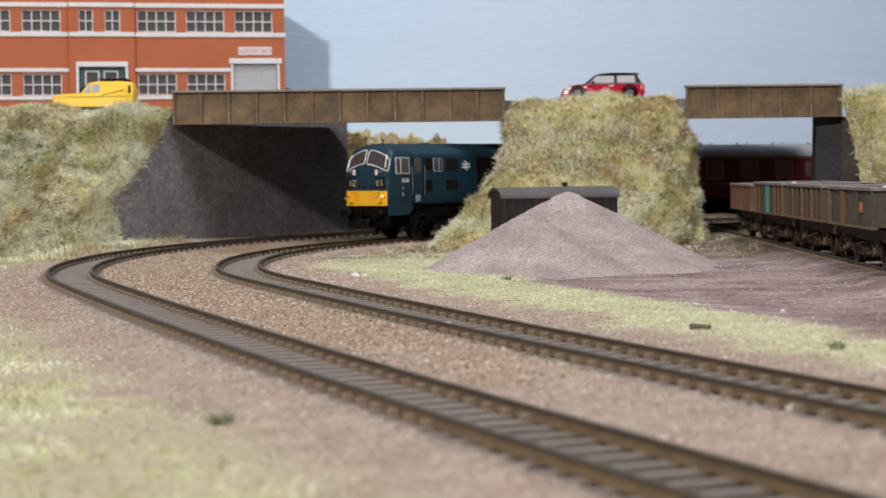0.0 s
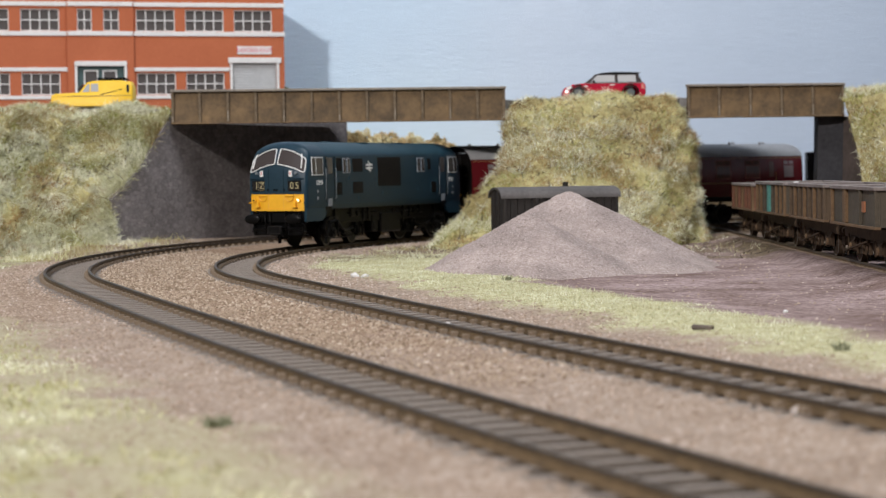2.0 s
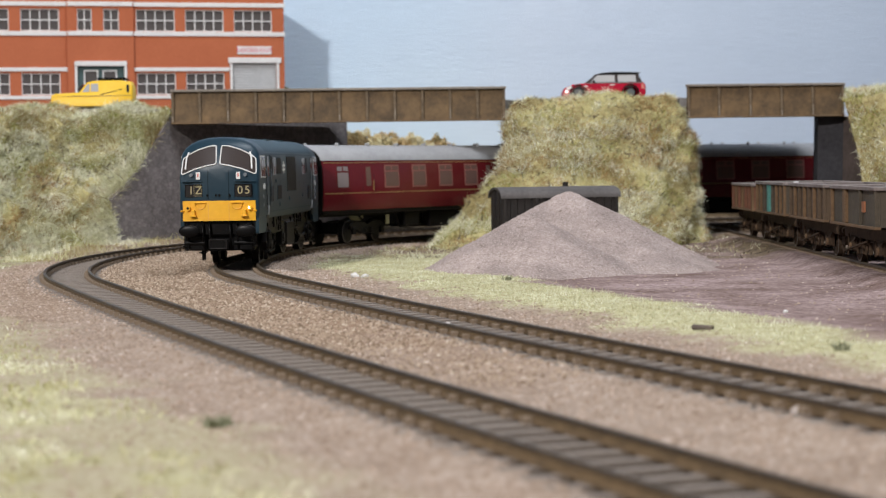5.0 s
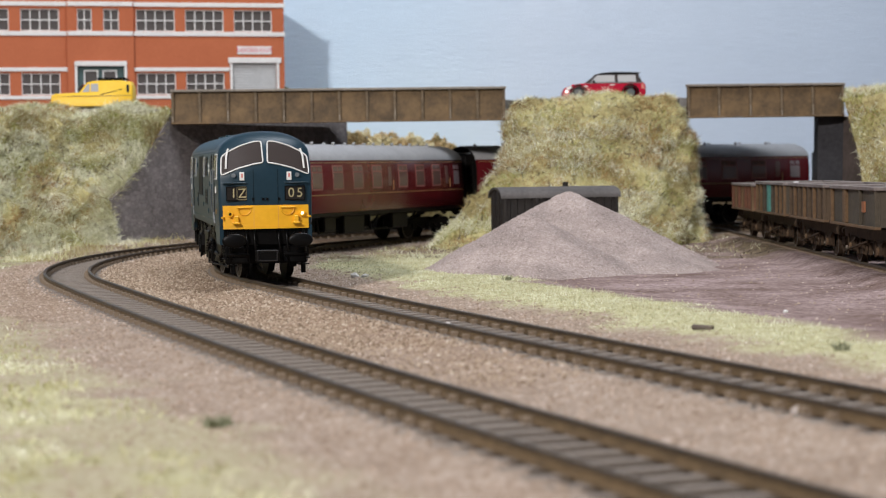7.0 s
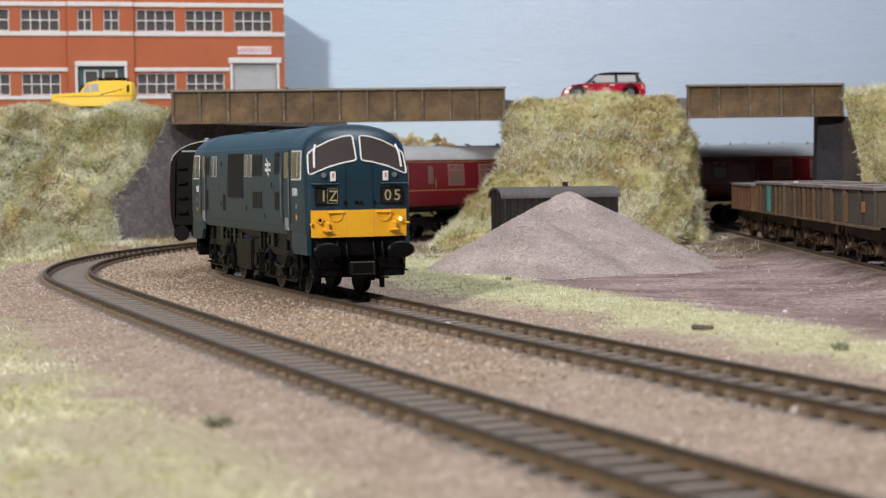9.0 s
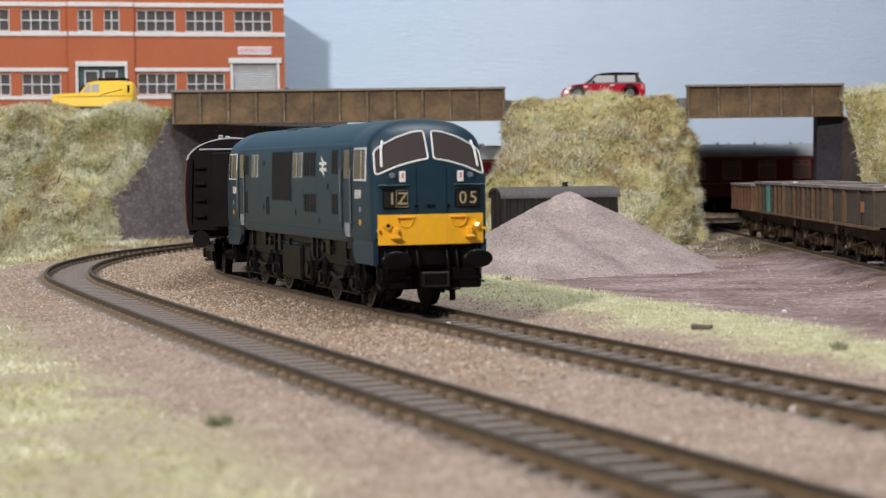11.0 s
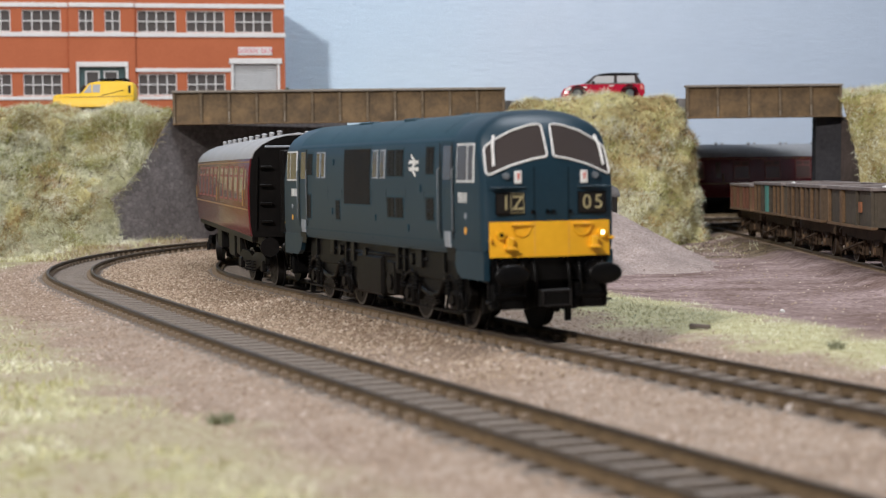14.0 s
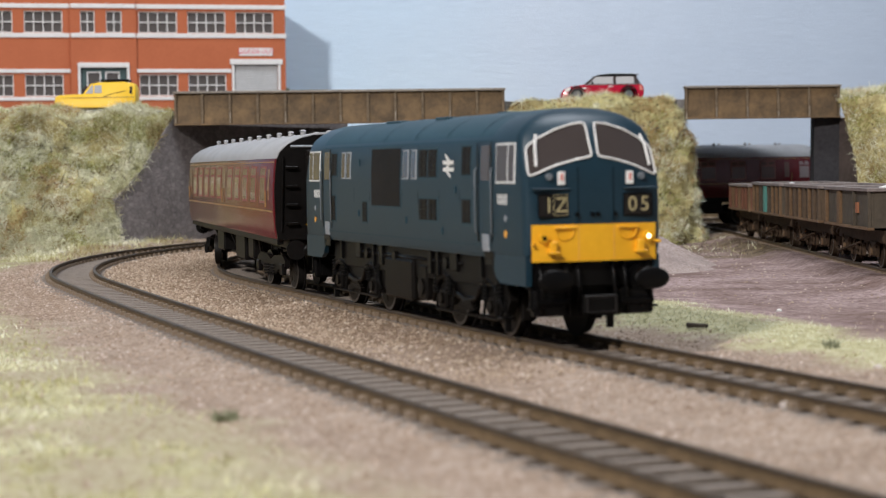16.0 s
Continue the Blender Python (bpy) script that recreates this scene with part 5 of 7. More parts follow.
def build_works():
    th = thing("works_building", -108.7, 1340, 75.2, radians(14.9), "orange brick factory with white bands and steel windows", "building")
    Z = -75.2
    rows = ((92, 106.9), (135.2, 150.2))
    cols = {"east": ((-34.9, -8.3), (-68.6, -42.0), (-102.2, -75.6)), "bay": ((-124.4, -113.7), (-141.9, -132.0)), "west": ((-179.4, -153.6), (-213.0, -186.9))}
    spans = {"east": (-105.3, 0.0, 0.0), "bay": (-147.6, -105.3, -2.2), "west": (-232.0, -147.6, 0.0)}
    for name, (x0, x1, y) in spans.items():
        holes = []
        for k, (a, b) in enumerate(rows):
            for c in cols[name]:
                if k == 0 and (name == "bay" or c == cols["east"][0]):
                    continue
                holes.append((c[0], c[1], a + Z, b + Z))
        if name == "east":
            holes.append((-36.5, -5.5, 0.5, 113.8 + Z))
        if name == "bay":
            holes.append((-142.6, -110.8, 0.5, 111.5 + Z))
        bm = bmesh.new()
        holed_wall(bm, x0, x1, 0, 165 + Z, y, y + 2.4, holes)
        part("wall", bm, M_BRICK, th, "orange-red brick wall")
        for h in holes:
            if h[2] > 2:
                works_window(th, h[0], h[1], h[2], h[3], y + 0.9, 4 if h[1] - h[0] > 15 else 2)
        for z0, z1 in ((89.2, 91.6), (108.0, 110.6), (132.0, 135.0), (152.0, 155.0), (163.5, 166.5)):
            cuts = [(x0, x1)]
            if z1 < 112 and name == "bay":
                cuts = []
            if z1 < 112 and name == "east":
                cuts = [(x0, -39.2)]
            for a, b in cuts:
                bm = bmesh.new()
                box(bm, a - (0.7 if name == "bay" else 0), b + (0.7 if name != "west" else 0), y - 0.9, y + 0.02, z0 + Z, z1 + Z, 0.15)
                part("band", bm, M_BAND, th, "white painted string course")
    bm = bmesh.new()
    box(bm, -232, -0.02, 62, 64.4, 0, 165 + Z)
    box(bm, -2.4, -0.02, 2.4, 62, 0, 165 + Z)
    box(bm, -232, -229.6, 2.4, 62, 0, 165 + Z)
    for x in (-147.6, -105.3):
        box(bm, x - 1.2, x + 1.2, -2.19, 0.5, 0, 165 + Z)
    part("wall", bm, M_BRICK, th)
    bm = bmesh.new()
    box(bm, -231, -1, 1, 63, 162 + Z, 163.4 + Z)
    part("roof", bm, M_ROAD, th, "flat grey roof")
    for z in (89, 133):
        bm = bmesh.new()
        box(bm, -229, -3, 3.2, 61, z + Z, z + 1 + Z)
        part("storey_floor", bm, M_ROAD, th)
    # goods entrance
    for k in range(22):
        bm = bmesh.new()
        z = 0.6 + k * (113.0 + Z) / 22
        prism(bm, [(0, 0), (0.45, (113.0 + Z) / 44), (0, (113.0 + Z) / 22), (-0.6, (113.0 + Z) / 22), (-0.6, 0)], 30.9, Matrix(((0, 0, 1, -36.45), (-1, 0, 0, 1.4), (0, 1, 0, z), (0, 0, 0, 1))))
        bmesh.ops.recalc_face_normals(bm, faces=bm.faces)
        part("shutter_slat", bm, M_SHUTTER, th, "grey roller shutter slat")
    bm = bmesh.new()
    box(bm, -39.4, -2.4, -1.6, 0.0, 113.6 + Z, 117.4 + Z, 0.2)
    box(bm, -38.2, -36.4, -1.0, 0.0, 0, 113.6 + Z, 0.2)
    box(bm, -5.6, -3.8, -1.0, 0.0, 0, 113.6 + Z, 0.2)
    part("door_surround", bm, M_BAND, th, "white goods door surround")
    bm = bmesh.new()
    box(bm, -32.9, -9.1, -0.8, 0, 119.7 + Z, 125.2 + Z, 0.1)
    sign = part("sign_board", bm, M_BAND, th, "small white sign board with pink lettering")
    word("GOODS OUT", 4.2, M_PINK_SIGN, sign, frame_to(-21, -0.85, 122.4 + Z, (1, 0, 0), (0, 0, 1)), "lettering", "pink lettering", 0.08)
    # main entrance
    bm = bmesh.new()
    box(bm, -144.2, -142.4, -3.6, -2.2, 0, 114.6 + Z, 0.2)
    box(bm, -111.0, -109.2, -3.6, -2.2, 0, 114.6 + Z, 0.2)
    box(bm, -144.2, -109.2, -3.8, -2.2, 111.4 + Z, 114.8 + Z, 0.2)
    part("door_surround", bm, M_BAND, th, "white entrance surround")
    bm = bmesh.new()
    holed_wall(bm, -142.4, -111, 0.4, 111.4 + Z, -1.0, -0.2, [(-137.5, -129, 18, 33), (-125, -116.4, 18, 33)])
    d = part("entrance_door", bm, M_TEAL, th, "dark teal double entrance doors")
    for a, b in ((-137.5, -129), (-125, -116.4)):
        bm = bmesh.new()
        holed_wall(bm, a - 0.6, b + 0.6, 17.4, 33.6, -1.3, -0.95, [(a + 0.3, b - 0.3, 18.3, 32.7)])
        part("door_frame", bm, M_BAND, d)
        bm = bmesh.new()
        box(bm, a, b, -0.7, -0.4, 18, 33)
        part("pane", bm, M_PANE, d)
    return th


build_works()


# ---- road vehicles ----
M_CAR_YELLOW = material("glossy_yellow_car", (0.80, 0.48, 0.015), (0.86, 0.56, 0.03), 0.5, 500, 50, 0.0)
M_CAR_RED = material("glossy_red_car", (0.40, 0.009, 0.030), (0.47, 0.015, 0.042), 0.2, 500, 50, 0.0)
M_TYRE = material("black_tyre", (0.012, 0.012, 0.012), (0.028, 0.027, 0.026), 0.8, 600, 90, 0.1)
M_CAR_GLASS = glass("car_glazing", (0.42, 0.42, 0.42), 0.1)
M_ALLOY = material("silver_alloy", (0.24, 0.24, 0.25), (0.36, 0.36, 0.37), 0.3, 600, 90, 0.0, metal=0.8)


def car_body(bm, outline, half, belt, top, lean):
    """A body lofted across its width from a side outline, leaning in above the belt line."""
    cx, cz = sum(p[0] for p in outline) / len(outline), sum(p[1] for p in outline) / len(outline)
    rings = []
    for y, k in ((-1, 0.93), (-0.97, 0.975), (-0.88, 1.0), (0.88, 1.0), (0.97, 0.975), (1, 0.93)):
        ring = []
        for x, z in outline:
            xx, zz = cx + (x - cx) * (k + (1 - k) * 0.5), cz + (z - cz) * k
            w = half * (1 - lean * max(0.0, (zz - belt) / (top - belt)))
            ring.append((xx, y * w, zz))
        rings.append(ring)
    loft(bm, rings)
    bmesh.ops.recalc_face_normals(bm, faces=bm.faces)


def car_plate(bm, outline, half, belt, top, lean, s, lift):
    pts = []
    for x, z in outline:
        w = half * (1 - lean * max(0.0, (z - belt) / (top - belt)))
        pts.append((x, z, w))
    lo = [bm.verts.new((x, s * (w - 0.4), z)) for x, z, w in pts]
    hi = [bm.verts.new((x, s * (w + lift), z)) for x, z, w in pts]
    bm.faces.new(hi)
    for i in range(len(lo)):
        j = (i + 1) % len(lo)
        bm.faces.new((lo[i], lo[j], hi[j], hi[i]))
    bmesh.ops.recalc_face_normals(bm, faces=bm.faces)


def car_wheel(th, x, y, r):
    bm = bmesh.new()
    rod(bm, (x, y - 1.5, r), (x, y + 1.5, r), r, 20)
    w = part("wheel", bm, M_TYRE, th, "small black tyre", smooth=35)
    bm = bmesh.new()
    rod(bm, (x, y - 1.62, r), (x, y + 1.62, r), r * 0.6, 14)
    part("rim", bm, M_ALLOY, w, smooth=35)


def build_van():
    th = thing("three_wheeler_van", -224.5, 1112, 75.3, 0.04, "bright yellow three-wheeled van with a dark roof rack", "car")
    P = (9.4, 9.2, 17.0, 0.16)
    bm = bmesh.new()
    car_body(bm, densify([(0.3, 2.0), (46.0, 2.0), (47.0, 5.0), (47.0, 13.2), (45.6, 16.2), (40, 17.0), (25, 16.9), (20.8, 16.0), (16.4, 10.2), (8, 9.9), (2.6, 9.6), (0.4, 8.6), (0, 4.6)], 3.0), *P)
    part("body", bm, M_CAR_YELLOW, th, "yellow moulded body", smooth=50)
    for s in (-1, 1):
        for o in ([(18.0, 10.4), (22.4, 10.4), (22.4, 15.2), (21.2, 15.0)], [(23.2, 10.6), (27.4, 10.6), (27.4, 15.2), (23.2, 15.1)]):
            bm = bmesh.new()
            car_plate(bm, o, *P, s, 0.12)
            part("side_window", bm, M_CAR_GLASS, th, "clear side window")
        bm = bmesh.new()
        car_plate(bm, [(28.4, 8.6), (41, 11.6), (41, 12.0), (28.4, 9.0)], *P, s, 0.08)
        part("swage_line", bm, M_GRILLE, th)
        bm = bmesh.new()
        car_plate(bm, [(43.6, 10.0), (45.0, 10.0), (45.0, 14.4), (43.6, 14.4)], *P, s, 0.12)
        part("rear_vent", bm, M_BLACK, th)
        bm = bmesh.new()
        car_plate(bm, [(0.4, 7.9), (46.4, 8.0), (46.4, 8.3), (14, 8.3)], *P, s, 0.08)
        part("trim_strip", bm, M_LINING, th)
        car_wheel(th, 38.5, s * 7.6, 3.6)
    car_wheel(th, 6.5, 0, 3.4)
    bm = bmesh.new()
    box(bm, 16.0, 19.6, -7.2, 7.2, 10.2, 14.4, 0.2, Matrix.Translation((17.8, 0, 12.3)) @ Matrix.Rotation(0.78, 4, "Y") @ Matrix.Translation((-17.8, 0, -12.3)))
    part("windscreen", bm, M_GLASS, th)
    for s in (-1, 1):
        bm = bmesh.new()
        rod(bm, (-0.1, s * 6.2, 5.2), (0.8, s * 6.2, 5.2), 1.2, 12)
        part("headlight", bm, M_ALLOY, th)
        bm = bmesh.new()
        box(bm, 26.5, 43, s * 6.2 - 0.4, s * 6.2 + 0.4, 17.6, 18.6, 0.2)
        for x in (27.5, 34.5, 42):
            box(bm, x - 0.4, x + 0.4, s * 6.2 - 0.4, s * 6.2 + 0.4, 16.4, 17.7)
        part("roof_rack_rail", bm, M_BLACK, th)
    for k in range(7):
        bm = bmesh.new()
        x = 27.5 + k * 2.45
        box(bm, x - 0.5, x + 0.5, -6.4, 6.4, 17.7, 18.4, 0.15)
        part("roof_rack_slat", bm, M_BLACK, th)


def build_hatchback():
    th = thing("hatchback_car", 71.6, 1142, 78.2, 0.0, "glossy red small hatchback with a black roof", "car")
    P = (9.9, 9.6, 16.0, 0.2)
    bm = bmesh.new()
    car_body(bm, densify([(0.4, 1.8), (48.4, 1.8), (49.4, 4.0), (49.2, 8.2), (48.0, 10.0), (14.0, 10.0), (6, 9.0), (1.6, 7.2), (0, 4.2)], 3.0), *P)
    part("body", bm, M_CAR_RED, th, "red painted body", smooth=50)
    bm = bmesh.new()
    car_body(bm, densify([(13.0, 9.7), (47.6, 9.7), (45.2, 14.6), (44.6, 15.2), (21.5, 15.0), (19.6, 14.6)], 3.0), 9.6, *P[1:])
    part("cabin", bm, M_GLASS, th, "dark glazed cabin", smooth=40)
    bm = bmesh.new()
    car_body(bm, densify([(19.2, 14.7), (45.6, 14.9), (46.4, 15.7), (43, 16.1), (30, 16.3), (23, 15.8)], 3.0), 9.9, *P[1:])
    part("roof", bm, M_BLACK, th, "black contrasting roof", smooth=40)
    for s in (-1, 1):
        for o in ([(16.6, 10.2), (31.0, 10.2), (31.0, 14.4), (20.8, 14.4)], [(32.8, 10.2), (43.6, 10.2), (43.2, 14.4), (32.8, 14.4)]):
            bm = bmesh.new()
            car_plate(bm, o, 9.75, *P[1:], s, 0.1)
            part("side_window", bm, M_CAR_GLASS, th, "clear side window")
        for x in (9.4, 40.2):
            car_wheel(th, x, s * 8.4, 4.0)
            bm = bmesh.new()
            loop_tube(bm, [(x + 4.7 * math.cos(q), s * 9.75, 4.0 + 4.7 * math.sin(q)) for q in np.linspace(-0.2, pi + 0.2, 14)], 0.55, 6, False)
            part("wheel_arch", bm, M_BLACK, th)
        bm = bmesh.new()
        box(bm, 28, 31, s * 9.9 - 0.25, s * 9.9 + 0.25, 8.3, 8.9, 0.1)
        part("door_handle", bm, M_WHITE, th)
        bm = bmesh.new()
        car_plate(bm, [(1.8, 5.6), (6.4, 6.6), (5.4, 8.4), (2.8, 7.4)], *P, s, 0.15)
        part("headlight", bm, M_WHITE, th, "pale headlight")
        bm = bmesh.new()
        car_plate(bm, [(46.6, 6.2), (48.6, 6.2), (48.0, 9.0), (46.4, 9.2)], *P, s, 0.15)
        part("tail_light", bm, M_RED, th)
        bm = bmesh.new()
        vs = bmesh.ops.create_uvsphere(bm, u_segments=10, v_segments=6, radius=1.0)["verts"]
        for v in vs:
            v.co = Vector((18.6 + v.co.x * 0.8, s * (10.6) + v.co.y * 0.9, 10.7 + v.co.z * 0.8))
        part("door_mirror", bm, M_BLACK, th, smooth=True)
        bm = bmesh.new()
        car_plate(bm, [(14, 9.55), (47.6, 9.55), (47.6, 9.85), (14, 9.85)], *P, s, 0.12)
        part("belt_trim", bm, M_ALLOY, th)
        bm = bmesh.new()
        box(bm, 12.6, 15.0, s * 9.9 - 0.15, s * 9.9 + 0.15, 7.4, 8.2, 0.05)
        part("side_repeater", bm, M_WHITE, th)


build_van()
build_hatchback()


# ---- the wagons on the siding ----
M_WAGON_GREY = material("rusty_grey_wagon", (0.040, 0.031, 0.020), (0.098, 0.080, 0.055), 0.8, 500, 45, 0.35, contrast=0.6)
M_WAGON_DUN = material("rusty_dun_wagon", (0.055, 0.034, 0.019), (0.125, 0.085, 0.050), 0.8, 500, 45, 0.35, contrast=0.6)
M_WAGON_BROWN = material("rusty_brown_wagon", (0.11, 0.042, 0.022), (0.20, 0.088, 0.050), 0.8, 500, 45, 0.35, contrast=0.6)
M_RUST = material("rust_streak", (0.090, 0.052, 0.024), (0.19, 0.115, 0.058), 0.85, 600, 90, 0.3)
M_WAGON_LIP = material("dusty_wagon_lip", (0.13, 0.108, 0.10), (0.25, 0.215, 0.20), 0.85, 500, 70, 0.2)
M_GEAR = material("rusty_black_gear", (0.012, 0.009, 0.007), (0.085, 0.055, 0.034), 0.8, 700, 80, 0.3, spec=0.15, contrast=0.7)
M_TURQUOISE = material("faded_turquoise", (0.05, 0.21, 0.18), (0.09, 0.29, 0.25), 0.7, 500, 90, 0.1)
M_ORANGE_PATCH = material("faded_orange_patch", (0.24, 0.085, 0.035), (0.36, 0.15, 0.07), 0.7, 500, 90, 0.1)
M_COAL = material("dusty_load", (0.07, 0.06, 0.056), (0.16, 0.138, 0.13), 0.95, 400, 90, 0.8)


def build_wagon(y, ln, mat, look_of, seed, top=29.6):
    x = SIDING.at(y - 500)[0]
    th = thing("mineral_wagon", x, y, 0.5, pi / 2 - 0.0085, look_of, "railway wagon", "wagons on the siding")
    h, half, z0, z1 = ln / 2, 16.6, 15.4, top
    rnd = random.Random(seed)
    for s in (-1, 1):
        bm = bmesh.new()
        box(bm, -h, h, min(s * (half - 0.8), s * half), max(s * (half - 0.8), s * half), z0, z1, 0.1)
        part("side_panel", bm, mat, th, "rust-streaked steel side")
        n = int(ln / (21.0 if seed == 4 else 11.0))
        for k in range(n + 1):
            u = -h + 0.9 + k * (ln - 1.8) / n
            bm = bmesh.new()
            box(bm, u - 0.75, u + 0.75, min(s * half, s * (half + 1.3)), max(s * half, s * (half + 1.3)), z0 - 0.3, z1 - 0.8, 0.15)
            part("side_rib", bm, mat if rnd.random() < 0.55 else M_RUST, th)
        bm = bmesh.new()
        box(bm, -h - 0.4, h + 0.4, min(s * (half - 1.2), s * (half + 1.6)), max(s * (half - 1.2), s * (half + 1.6)), z1 - 0.9, z1 + 0.5, 0.2)
        part("top_lip", bm, M_WAGON_LIP, th, "dusty pale top lip")
        bm = bmesh.new()
        box(bm, -h - 0.3, h + 0.3, min(s * (half - 1.0), s * (half + 1.5)), max(s * (half - 1.0), s * (half + 1.5)), z0 - 0.8, z0 + 0.25, 0.15)
        part("bottom_flange", bm, M_RUST, th)
        bm = bmesh.new()
        box(bm, -h - 1.5, h + 1.5, min(s * 10.6, s * 11.8), max(s * 10.6, s * 11.8), 9.6, 14.4, 0.2)
        part("sole_bar", bm, M_GEAR, th)
        for ax in (-ln * 0.3, ln * 0.3):
            bm = bmesh.new()
            prism(bm, [(-4.5, 10), (4.5, 10), (2.4, 4.2), (-2.4, 4.2)], 0.8, Matrix(((1, 0, 0, ax), (0, 0, 1, s * 11.2 - 0.4), (0, 1, 0, 0), (0, 0, 0, 1))))
            box(bm, ax - 1.9, ax + 1.9, s * 12.2 - 0.9, s * 12.2 + 0.9, 4.6, 8.2, 0.3)
            bmesh.ops.recalc_face_normals(bm, faces=bm.faces)
            part("axle_guard", bm, M_GEAR, th)
            bm = bmesh.new()
            rod(bm, (ax, s * 12.8, 6.2), (ax, s * 13.6, 6.2), 1.5, 10)
            part("axle_cover", bm, M_RUST, th)
            bm = bmesh.new()
            for q in range(4):
                box(bm, ax - 6 + q * 1.1, ax + 6 - q * 1.1, s * 12.0 - 0.6, s * 12.0 + 0.6, 9.6 - q * 0.5, 10.0 - q * 0.5)
            part("leaf_spring", bm, M_GEAR, th)
        bm = bmesh.new()
        rod(bm, (-ln * 0.05, s * 13.0, 9), (ln * 0.4, s * 13.8, 4.2), 0.45, 6)
        rod(bm, (ln * 0.4, s * 13.8, 4.2), (ln * 0.46, s * 13.8, 5.4), 0.55, 6)
        rod(bm, (ln * 0.34, s * 13.2, 11), (ln * 0.34, s * 13.4, 2.6), 0.4, 6)
        part("brake_lever", bm, M_GEAR, th)
        bm = bmesh.new()
        for u in (-ln * 0.16, 0, ln * 0.14):
            rod(bm, (u, s * 11, 12), (u * 1.3, s * 12.4, 3.8), 0.5, 6)
            box(bm, u - 1.4, u + 1.4, s * 10.8 - 0.7, s * 10.8 + 0.7, 3.6, 8.4, 0.2)
        part("brake_gear", bm, M_GEAR, th)
    for e in (-1, 1):
        bm = bmesh.new()
        box(bm, min(e * (h - 0.8), e * h), max(e * (h - 0.8), e * h), -half + 0.82, half - 0.82, z0, z1, 0.1)
        part("end_panel", bm, mat, th)
        for yy in (-9, 0, 9):
            bm = bmesh.new()
            box(bm, min(e * h, e * (h + 1.1)), max(e * h, e * (h + 1.1)), yy - 0.8, yy + 0.8, z0, z1 - 0.9, 0.15)
            part("end_stanchion", bm, mat, th)
        bm = bmesh.new()
        box(bm, min(e * (h - 1.2), e * (h + 1.4)), max(e * (h - 1.2), e * (h + 1.4)), -half - 1.2, half + 1.2, z1 - 0.85, z1 + 0.45, 0.2)
        part("top_lip", bm, M_WAGON_LIP, th)
        for s in (-1, 1):
            bm = bmesh.new()
            rod(bm, (e * (h + 1.3), s * 11.4, 11.6), (e * (h + 4.2), s * 11.4, 11.6), 1.3, 10)
            rod(bm, (e * (h + 4.2), s * 11.4, 11.6), (e * (h + 4.7), s * 11.4, 11.6), 2.3, 12)
            part("buffer", bm, M_GEAR, th)
    bm = bmesh.new()
    box(bm, -h + 3, h - 3, -8.5, 8.5, 5.0, 12.6, 0.3)
    part("centre_frame", bm, M_GEAR, th)
    bm = bmesh.new()
    box(bm, -h + 0.8, h - 0.8, -half + 0.8, half - 0.8, z0, z0 + 1)
    part("floor_plate", bm, M_RUST, th)
    bm = bmesh.new()
    vs = []
    nx, ny = 18, 8
    grid = [[bm.verts.new((-h + 1 + (ln - 2) * i / nx, -half + 1 + (2 * half - 2) * j / ny, top - 0.7 + 1.2 * fbm(i * 3 + seed * 50, j * 3, 0, 6))) for j in range(ny + 1)] for i in range(nx + 1)]
    for i in range(nx):
        for j in range(ny):
            bm.faces.new((grid[i][j], grid[i + 1][j], grid[i + 1][j + 1], grid[i][j + 1]))
    part("mineral_load", bm, M_COAL, th, "dusty dark mineral load")
    for ax in (-ln * 0.3, ln * 0.3):
        wheelset(th, ax, 6.2, mat=M_GEAR)
    return th


build_wagon(1011, 70, M_WAGON_BROWN, "rusty red-brown mineral wagon at the end of the row", 1, 28.2)
w2 = build_wagon(920.5, 82, M_WAGON_GREY, "rusty grey mineral wagon with a turquoise patch", 2)
w3 = build_wagon(824, 82, M_WAGON_DUN, "rust-streaked grey-brown mineral wagon", 3)
w4 = build_wagon(727.5, 82, M_WAGON_GREY, "rusty grey mineral wagon with an orange mark", 4)
bm = bmesh.new()
box(bm, -1, 6.0, 16.6, 18.05, 15.8, 28.4)
part("turquoise_patch", bm, M_TURQUOISE, w2, "faded turquoise paint patch")
bm = bmesh.new()
box(bm, -19.5, -15.5, 16.6, 17.3, 20.5, 24.5)
part("orange_patch", bm, M_ORANGE_PATCH, w4, "faded orange square")
bm = bmesh.new()
box(bm, 12, 18.5, 16.6, 17.6, 15.9, 28.2)
part("rust_patch", bm, M_RUST, w4, "orange rust patch")
M_CHALK = material("white_spilt_stone", (0.55, 0.54, 0.52), (0.75, 0.74, 0.72), 0.9, 500, 90, 0.2)


def stone_mesh(seed, r):
    rnd = random.Random(seed)
    bm = bmesh.new()
    bmesh.ops.create_icosphere(bm, subdivisions=1, radius=r)
    for v in bm.verts:
        v.co = Vector((v.co.x * 1.3, v.co.y, v.co.z * 0.75)) * rnd.uniform(0.7, 1.25)
    return bm


for k, (x, y, z, r) in enumerate(((164, 690, 30.6, 2.4), (168, 695, 30.8, 2.0), (161, 688, 30.4, 1.7), (172, 690, 30.6, 2.0), (160, 866, 30.6, 1.1))):
    tagged(part("white_stone", stone_mesh(k, r), M_CHALK, at=(x, y, z)), "white stone lying on a wagon load", "stone", "white stones on the wagons")


# ---- grounded van body used as a hut, and the stone heap ----
M_HUT = material("dark_brown_boards", (0.010, 0.008, 0.007), (0.026, 0.020, 0.017), 0.75, 600, 60, 0.3, stretch=(4, 4, 1))
M_HUT_ROOF = material("grey_felt_roof", (0.06, 0.054, 0.051), (0.13, 0.118, 0.112), 0.85, 500, 60, 0.3)


